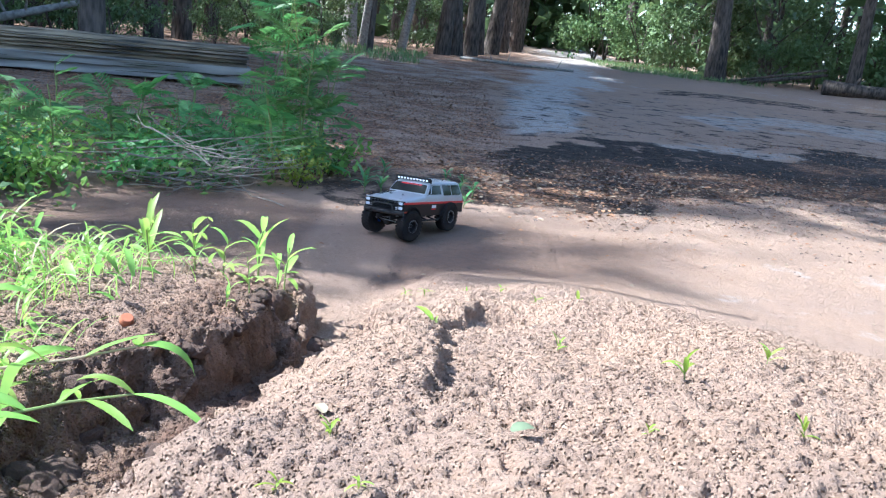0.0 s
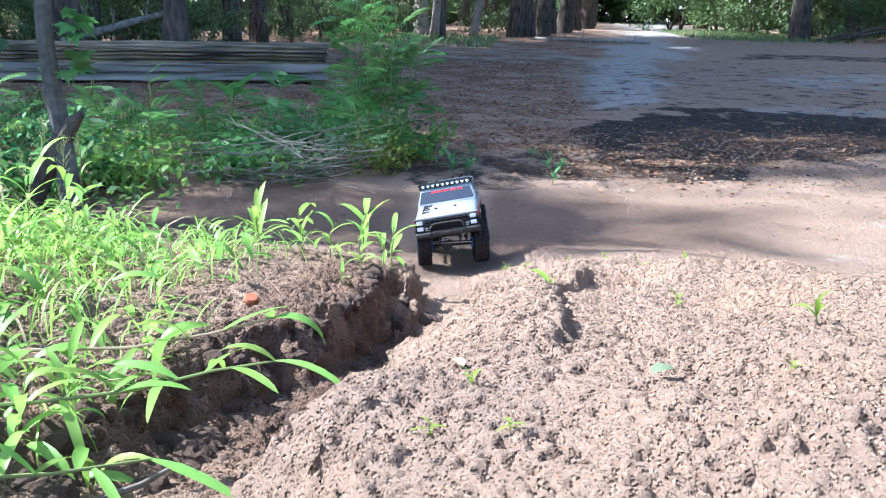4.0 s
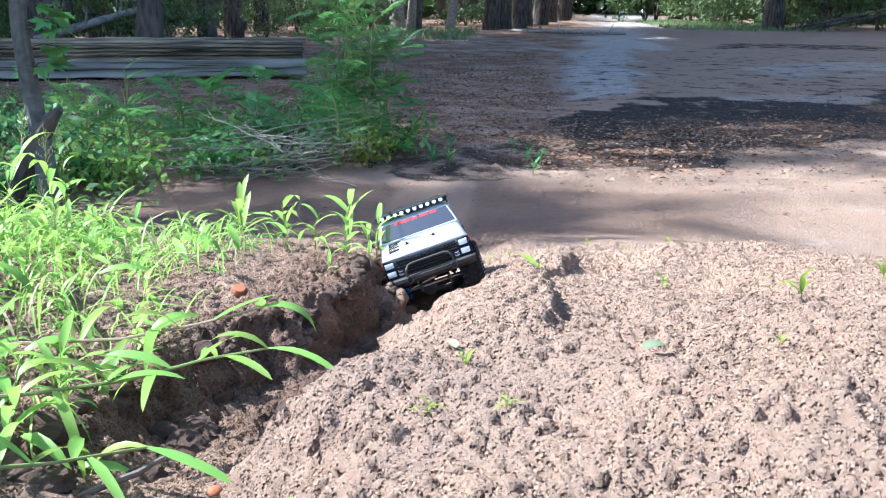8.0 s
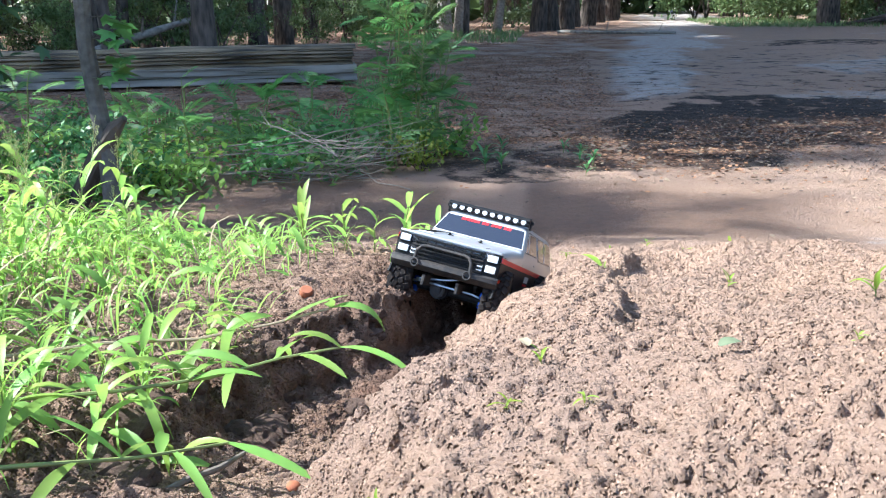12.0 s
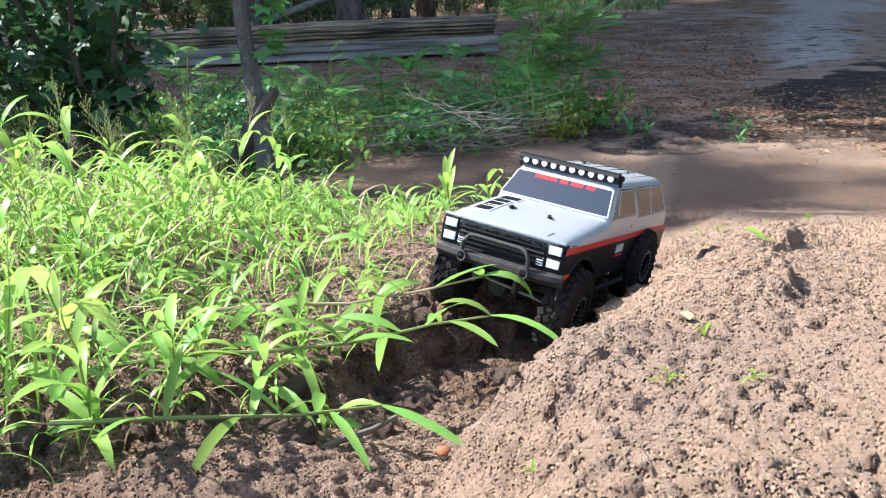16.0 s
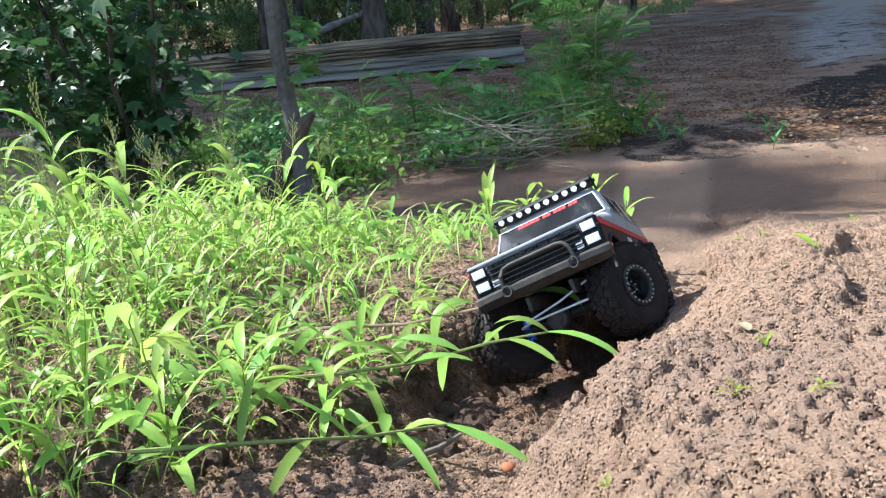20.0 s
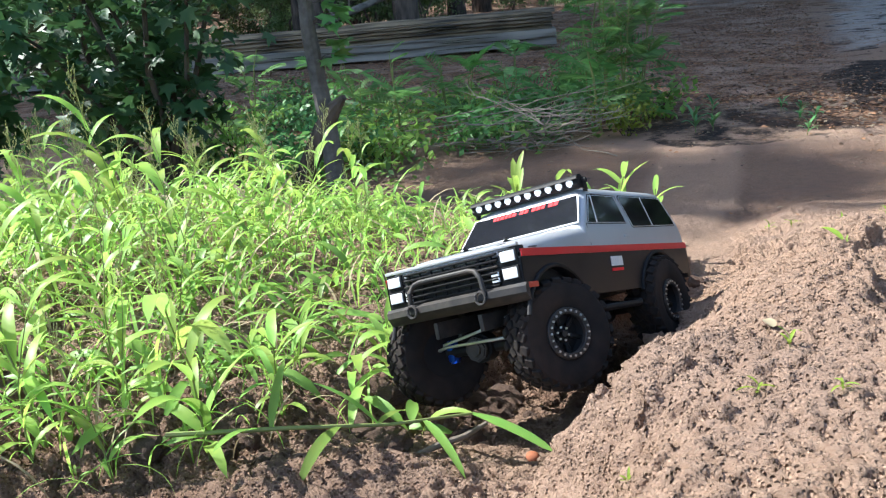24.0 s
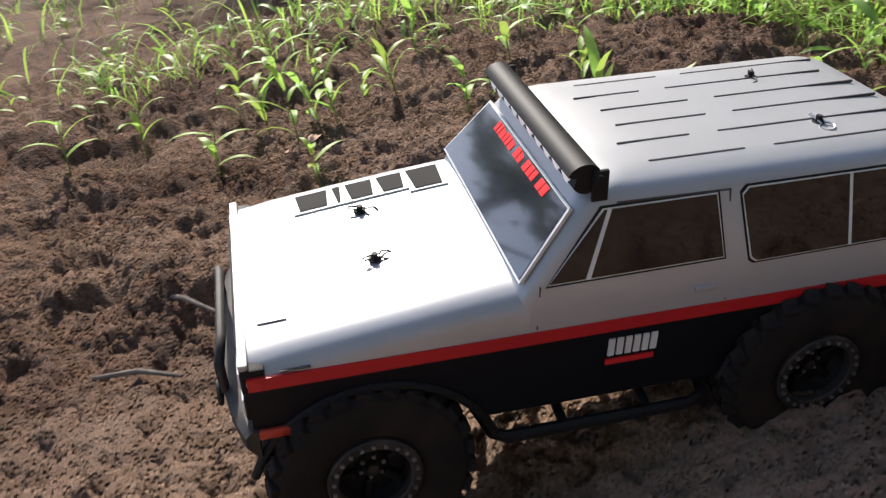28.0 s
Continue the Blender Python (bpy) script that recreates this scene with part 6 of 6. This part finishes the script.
tv = np.array(tube([(0, 0, 0), (0, 0, 8)], [0.16, 0.1], 6, caps=False).verts and [(0.16 * math.cos(k * 1.0472), 0.16 * math.sin(k * 1.0472), 0) for k in range(6)] + [(0.1 * math.cos(k * 1.0472), 0.1 * math.sin(k * 1.0472), 9) for k in range(6)])
tf = [(k, (k + 1) % 6, 6 + (k + 1) % 6, 6 + k) for k in range(6)]
for n in range(420):
    x, y = rng.uniform(-30, 30), rng.uniform(14, 60)
    if abs(x - (0.13 * y - 0.3)) < 3.4 + 0.03 * y or (x > 0 and y < 31) or (x > -6 and y < 28):
        continue
    trunks.append(tilted(x, y, -0.1, rng.uniform(0, 360), 0, rng.uniform(-4, 4), rng.uniform(0.5, 1.3)))
tagged(new("far_trunks", mass("far_trunks", [(*many(tv, tf, trunks), 0)], [bark])), "many slim dark trunks deep in the wood", "woods", kind="stuff")

# fallen leaves and crumbs on the road and under the trees
ps = [[], [], []]
for n in range(9000):
    x, y = (rng.gauss(1.6, 1.8), rng.gauss(5.7, 0.7)) if n % 3 else (rng.uniform(-6, -0.2), rng.uniform(4.6, 9.6))
    if n % 11 == 0:
        x, y = rng.uniform(-2.5, 3), rng.uniform(2.7, 9)
    if y < 2.7:
        continue
    ps[rng.randint(0, 2)].append(tilted(x, y, land(x, y) + 0.004, rng.uniform(0, 360), rng.uniform(-12, 12), rng.uniform(-25, 25), rng.uniform(0.5, 1.3)))
for n in range(17000):
    if n % 3 == 0 or n > 11000:
        x, y = rng.uniform(-6, 0.4), rng.uniform(5.2, 15)
    elif n % 3 == 1:
        k = rng.choice(((1.3, 6.1, 0.6, 0.35), (3.2, 6.9, 1.0, 0.3), (5.0, 8.3, 1.4, 0.4), (0.7, 5.2, 0.4, 0.4), (-0.6, 9.5, 1.0, 1.8), (4.5, 9.8, 1.8, 0.5)))
        x, y = rng.gauss(k[0], k[2]), rng.gauss(k[1], k[3])
    else:
        x, y = rng.uniform(-9, -0.5 + 0.1 * 10), rng.uniform(8, 24)
    if y > 4.4:
        ps[rng.choice((0, 0, 1, 2))].append(tilted(x, y, land(x, y) + 0.006, rng.uniform(0, 360), rng.uniform(-15, 15), rng.uniform(-30, 30), rng.uniform(0.8, 1.8)))
dead = leaf_quads(0.025, 0.014)
dead_a = material("dead_leaf_brown", (0.37, 0.19, 0.095), 0.9, grain=0.5, scale=60)
dead_b = material("dead_leaf_tan", (0.34, 0.25, 0.16), 0.9, grain=0.5, scale=60)
dead_c = material("dead_leaf_dark", (0.14, 0.095, 0.07), 0.9, grain=0.5, scale=60)
tagged(new("leaf_litter", mass("leaf_litter", [(*many(*dead, q), k) for k, q in enumerate(ps)], [dead_a, dead_b, dead_c])), "scattered dry brown fallen leaves on the road", "leaf litter", kind="stuff")
# tufts of green under the trees at the trail's edge
ps = []
for n in range(5000):
    x, y = (rng.uniform(5.0, 9.5), rng.uniform(27.5, 38)) if n % 3 else (rng.uniform(-5, -1), rng.uniform(19, 25.5))
    ps.append(tilted(x, y, land(x, y), rng.uniform(0, 360), rng.uniform(50, 88), 0, rng.uniform(0.7, 1.6)))
tagged(new("trail_grass", mass("trail_grass", [(*many(*leaf_quads(0.13, 0.02), ps), 0)], [edge_green])), "short bright grass along the trail edge", "grass", kind="stuff")
# loose crumbs and small clods of soil on the mound, along the gully and on the mud
ico = bmesh.new()
bmesh.ops.create_icosphere(ico, subdivisions=1, radius=1)
cv, cf = np.array([v.co[:] for v in ico.verts]), [[v.index for v in f.verts] for f in ico.faces]
ico.free()
ps = []
for n in range(7400):
    if n >= 5200:
        y = rng.uniform(0.62, 2.1)
        x = float(np.interp(y, *EDGE_L)) - rng.random() * float(np.interp(y, (0.7, 1.0, 1.3), (0.18, 0.12, 0.06))) + rng.gauss(0, 0.02)
    elif n % 4 == 0:
        y = rng.uniform(0.6, 2.3)
        x = float(np.interp(y, *EDGE_R)) + rng.gauss(-0.02, 0.06)
    elif n % 4 == 1:
        y = rng.uniform(0.9, 2.2)
        x = float(np.interp(y, *EDGE_L)) + rng.gauss(-0.02, 0.07)
    else:
        x, y = rng.uniform(-1.4, 0.9), rng.uniform(-0.8, 2.6)
    r = 0.0022 + 0.0075 * rng.random() ** 4 + (0.004 * rng.random() if n % 4 < 2 else 0) + (0.012 * rng.random() ** 3 if n >= 5200 else 0)
    m = Matrix.Translation((x, y, land(x, y) + 0.2 * r)) @ pose(0, 0, 0, rng.uniform(0, 360), rng.uniform(0, 360), 0) @ Matrix.Diagonal((r * rng.uniform(0.7, 1.5), r * rng.uniform(0.7, 1.2), r * rng.uniform(0.6, 1.0), 1))
    ps.append(np.array(m))
clod_soil = material("clod_soil", (0.28, 0.19, 0.145), 0.95, grain=0.8, scale=120, second=(0.11, 0.072, 0.055), bump=0.002, big=0.6, big_scale=4)
tagged(new("soil_crumbs", mass("soil_crumbs", [(*many(cv, cf, ps), 0)], [clod_soil])), "loose crumbs and small clods of dry brown soil", "soil crumbs", kind="stuff")


def leaf_thing(name, label, category, x, y, length, width, mat, turn, up, dz=0.004):
    vs, fs = blade(length, width, radians(45), 5, 0.3)
    t = tagged(new(name, mesh_of(name, vs, fs, mat)), label, category)
    t.matrix_basis = Matrix(tilted(x, y, land(x, y) + dz, turn, up))


dry_leaf = material("dry_leaf", (0.45, 0.27, 0.19), 0.85, grain=0.5, scale=60, second=(0.28, 0.16, 0.1))
rust = material("rust_orange", (0.34, 0.115, 0.05), 0.85, grain=0.5, scale=60, second=(0.2, 0.06, 0.03))
pale_leaf = material("pale_leaf", (0.26, 0.21, 0.13), 0.8, grain=0.4, scale=50, second=(0.4, 0.36, 0.2))
dull_leaf = material("dull_leaf", (0.14, 0.17, 0.09), 0.7, grain=0.5, scale=60)
leaf_thing("pale_leaf", "pale dry leaf lying on the mound", "leaf", -0.105, 0.829, 0.024, 0.013, pale_leaf, 120, 15)
leaf_thing("green_leaf", "fallen green leaf lying on the mound", "leaf", 0.084, 0.76, 0.026, 0.017, dull_leaf, 20, 20, 0.006)
leaf_thing("yellow_leaf", "yellow leaf standing on the mound crest", "leaf", -0.004, 1.284, 0.05, 0.013, lime_green, 130, 25, 0.008)
for x, y, L, a in ((-0.733, -0.55, 0.05, 60), (-0.68, -0.49, 0.035, 100), (-0.665, -0.538, 0.04, 200), (-1.423, -0.436, 0.045, 40), (-1.352, -0.386, 0.045, 150), (-0.5, 0.314, 0.035, 20), (-0.472, 0.372, 0.045, 70), (-1.12, 0.15, 0.05, 130), (-0.39, 0.0, 0.03, 80)):
    leaf_thing("dry_leaf", "dry curled tan leaf lying on the muddy soil", "leaf", x, y, L, L * 0.55, dry_leaf, a, 14, 0.006)
cap = tagged(new("rusty_cap"), "rusty orange cap half buried in the bank", "cap")
part("shell", loft([[(r * math.cos(k * 0.5236), r * math.sin(k * 0.5236), z) for k in range(12)] for r, z in ((0.014, 0), (0.0155, 0.004), (0.0155, 0.012), (0.013, 0.016))]), rust, cap)
cap.matrix_basis = Matrix.Translation((-0.527, 1.39, land(-0.527, 1.39) - 0.002)) @ pose(0, 0, 0, 20, 15, 0) @ Matrix.Scale(0.8, 4)
stone_mat = material("pale_stone", (0.27, 0.19, 0.135), 0.85, grain=0.5, scale=50, second=(0.35, 0.25, 0.19), bump=0.002)
for sx, sy, r, mt in ((-0.335, 0.852, 0.011, stone_mat), (-0.375, 0.80, 0.009, rust)):
    b = bmesh.new()
    bmesh.ops.create_icosphere(b, subdivisions=2, radius=r)
    for v in b.verts:
        v.co *= 1 + 0.3 * noise.noise(v.co * 70)
        v.co.z *= 0.7
    st = tagged(new("stone"), "small pale pebble at the gully edge" if mt is stone_mat else "small rust-coloured pebble in the gully", "stone", "pebbles")
    part("pebble", b, mt, st)
    st.matrix_basis = pose(sx, sy, land(sx, sy) + 0.2 * r)
stick = tagged(new("stick"), "short dead stick lying in the gully", "stick")
part("wood", tube([(0, 0, 0), (0.035, 0.012, 0.003), (0.07, 0.018, 0.006), (0.10, 0.03, 0.012)], [0.003, 0.0045, 0.004, 0.0025], 8), dead_brown, stick)
stick.matrix_basis = pose(-0.50, 0.72, land(-0.47, 0.74) + 0.006, 0, 0, 30)

for x, y, L, a, nm in ((-0.80, -0.60, 0.14, 38, "thin"), (-0.66, -0.64, 0.10, 62, "thin"), (-0.85, -0.2, 0.12, 75, "short")):
    st = tagged(new("stick"), nm + " dead twig lying on the muddy soil", "stick")
    part("wood", tube([(-L / 2, 0, 0.002), (0, 0.006, 0.006), (L / 2, 0.0, 0.004)], [0.0022, 0.003, 0.0018], 7), dead_brown, st)
    st.matrix_basis = pose(x, y, land(x, y) + 0.004, 0, 0, a)

# clods along the broken rim of the bank and in the gully
rng = random.Random(314)
dark_clod = material("dark_clod", (0.15, 0.088, 0.06), 0.97, grain=0.8, scale=90, second=(0.055, 0.034, 0.025), bump=0.004, big=0.5, big_scale=9)
clod_meshes = []
for n in range(60):
    y = rng.uniform(0.6, 2.15)
    rim = float(np.interp(y, (0.7, 1.0, 1.3), (0.18, 0.12, 0.06)))
    x = float(np.interp(y, *EDGE_L)) - (rim * rng.uniform(0.0, 1.1) if n % 3 else rng.uniform(-0.08, 0.0))
    t = tagged(new("soil_clod"), "crumbly dark clod of earth on the gully side", "soil clod", "clods in the gully")
    if n < 6:
        b = bmesh.new()
        bmesh.ops.create_icosphere(b, subdivisions=3, radius=1)
        for v in b.verts:
            v.co *= 1 + 0.35 * noise.noise(v.co * 1.4 + Vector((n * 7, 0, 0))) + 0.22 * noise.noise(v.co * 4 + Vector((0, n * 5, 0))) + 0.1 * noise.noise(v.co * 9)
        clod_meshes.append(part("clod", b, dark_clod, t).data)
    else:
        o = new("clod", clod_meshes[n % 6])
        o.parent = t
    r = rng.uniform(0.010, 0.026)
    t.matrix_basis = Matrix.Translation((x, y, land(x, y) - 0.1 * r)) @ pose(0, 0, 0, 0, 0, rng.uniform(0, 360)) @ Matrix.Diagonal((r * rng.uniform(0.9, 1.5), r, r * rng.uniform(0.6, 0.9), 1))
TRUCK_ROWS = [
    (0, pose(-0.1574, 3.8740, -0.0076, 3.14, -1.98, -121.09)),
    (1, pose(-0.2309, 3.6689, -0.0033, 0.83, -1.21, -106.44)),
    (2, pose(-0.2589, 3.4903, -0.0013, 1.38, -1.36, -96.41)),
    (3.5, pose(-0.2826, 3.0394, 0.0470, 8.62, -3.10, -90.33)),
    (5.5, pose(-0.2370, 2.4819, 0.1158, 18.21, -0.79, -78.54)),
    (6, pose(-0.2192, 2.3881, 0.1212, 20.64, -1.64, -80.01)),
    (7, pose(-0.2116, 2.2149, 0.1376, 24.58, -7.58, -85.27)),
    (8, pose(-0.2037, 2.0212, 0.1602, 19.04, -7.93, -81.92)),
    (9, pose(-0.2189, 2.0225, 0.1637, 11.77, -9.07, -80.29)),
    (10, pose(-0.2024, 1.9129, 0.1796, 15.84, -5.13, -79.63)),
    (11, pose(-0.2248, 1.7959, 0.2182, 5.53, -8.59, -90.37)),
    (12, pose(-0.2709, 1.6302, 0.2359, -9.60, -18.57, -101.09)),
    (14.5, pose(-0.3084, 1.5327, 0.2642, 1.22, -11.31, -113.52)),
    (15, pose(-0.3298, 1.5008, 0.2857, -11.00, -6.34, -112.85)),
    (16, pose(-0.3521, 1.3468, 0.3294, -7.97, -7.18, -104.46)),
    (17, pose(-0.3238, 1.2338, 0.3365, 22.41, -14.70, -92.80)),
    (18, pose(-0.3204, 1.2289, 0.3395, 24.35, -16.25, -92.76)),
    (20, pose(-0.3173, 1.2418, 0.3355, 25.03, -17.39, -91.52)),
    (21, pose(-0.3197, 1.2093, 0.3462, 36.97, -17.16, -97.55)),
    (21.5, pose(-0.3177, 1.1659, 0.3548, 37.79, -16.99, -96.92)),
    (23.5, pose(-0.3476, 1.0114, 0.3699, 34.96, -16.78, -107.49)),
    (24, pose(-0.3725, 0.9918, 0.3829, 18.27, -12.79, -106.52)),
    (24.5, pose(-0.4137, 0.9380, 0.4040, 7.30, -9.07, -106.35)),
    (25, pose(-0.4180, 0.8227, 0.3953, 5.37, -0.17, -94.94)),
    (25.5, pose(-0.4246, 0.6942, 0.4160, 7.74, -2.55, -93.49)),
    (26, pose(-0.4285, 0.5181, 0.4518, 4.46, -3.17, -94.18)),
    (26.5, pose(-0.4409, 0.3452, 0.4774, -0.1, -5.05, -99.74)),
    (27, pose(-0.4595, 0.1502, 0.4945, -0.48, -4.91, -99.03)),
    (27.3, pose(-0.4797, 0.0161, 0.4969, -0.80, -3.99, -97.99)),
    (28, pose(-0.4530, -0.2964, 0.4269, -9.16, -2.37, -92.43)),
]


# ---- what moves: the truck, its axles and its wheels ----
STEER = ((0, -8), (2, 12), (6, 4), (8, -6), (11, 8), (14.5, 16), (16, 4), (17, -16), (18, -28), (20, -30), (21.5, -32), (23.5, -30), (24, -24), (24.5, 22), (25, 14), (25.5, 4), (28, 3))
SLIP = ((0, 0), (16.5, 0), (17, 2), (20.5, 26), (21.5, 32), (23.5, 40), (24.5, 42), (28, 42))


def motions():
    walk(truck, TRUCK_ROWS)
    keys = [(t, m.translation.copy(), m.to_quaternion()) for t, m in TRUCK_ROWS]
    times = [0.25 * k for k in range(113)]
    wheel_rows, axle_rows = [[] for _ in WHEELS], [[] for _ in AXLES]
    roll, last = 0.0, None
    places = [(w.location.x, w.location.y) for w in WHEELS]
    for t in times:
        k = max(i for i in range(len(keys)) if keys[i][0] <= t + 1e-6)
        a, b = keys[k], keys[min(k + 1, len(keys) - 1)]
        f = 0 if a is b else (t - a[0]) / (b[0] - a[0])
        m = Matrix.Translation(a[1].lerp(b[1], f)) @ a[2].slerp(b[2], f).to_matrix().to_4x4()
        if last is not None:
            roll += (m.translation - last).length / R_TYRE
        last = m.translation.copy()
        spin = roll + np.interp(t, [r[0] for r in SLIP], [r[1] for r in SLIP])
        steer = np.interp(t, [r[0] for r in STEER], [r[1] for r in STEER])
        lift = []
        for x, y in places:
            foot = m @ Vector((x, y, 0.0))
            up = m.to_3x3() @ Vector((0, 0, 1))
            lift.append(max(-0.007, min(0.012, (land(foot.x, foot.y) - foot.z) / max(0.6, up.z))))
        for n, (x, y) in enumerate(places):
            other = lift[n ^ 1]
            z = 0.076 + lift[n]
            lean = math.degrees(math.atan2(lift[n & 2] - lift[(n & 2) + 1], 0.187))
            turn = pose(0, 0, 0, lean, 0, steer if n < 2 else 0) @ pose(0, 0, 0, 0, math.degrees(spin), 0) @ pose(0, 0, 0, 0, 0, 0 if y > 0 else 180)
            wheel_rows[n].append((t, Matrix.Translation((x, y, z)) @ turn))
        for n, x in enumerate((0.1556, -0.154)):
            l, r = lift[2 * n], lift[2 * n + 1]
            axle_rows[n].append((t, pose(x, 0, 0.076 + (l + r) / 2, math.degrees(math.atan2(l - r, 0.187)))))
    # the stems over the gully are brushed aside as the truck climbs through
    for ob, base, swing, t0 in zip(RUNNERS, ((-0.80, 0.74, 0.46), (-0.82, 0.94, 0.45), (-0.74, 0.60, 0.47)), (72, 78, 66), (23.6, 22.6, 24.0)):
        pivot, back = Matrix.Translation(base), Matrix.Translation(base).inverted()
        bent = pivot @ pose(0, 0, 0, 0, 12, swing) @ back
        walk(ob, [(0, Matrix()), (t0, Matrix()), (t0 + 1.2, bent), (28, bent)])
    for ob, rows in (*zip(WHEELS, wheel_rows), *zip(AXLES, axle_rows)):
        walk(ob, rows)


motions()
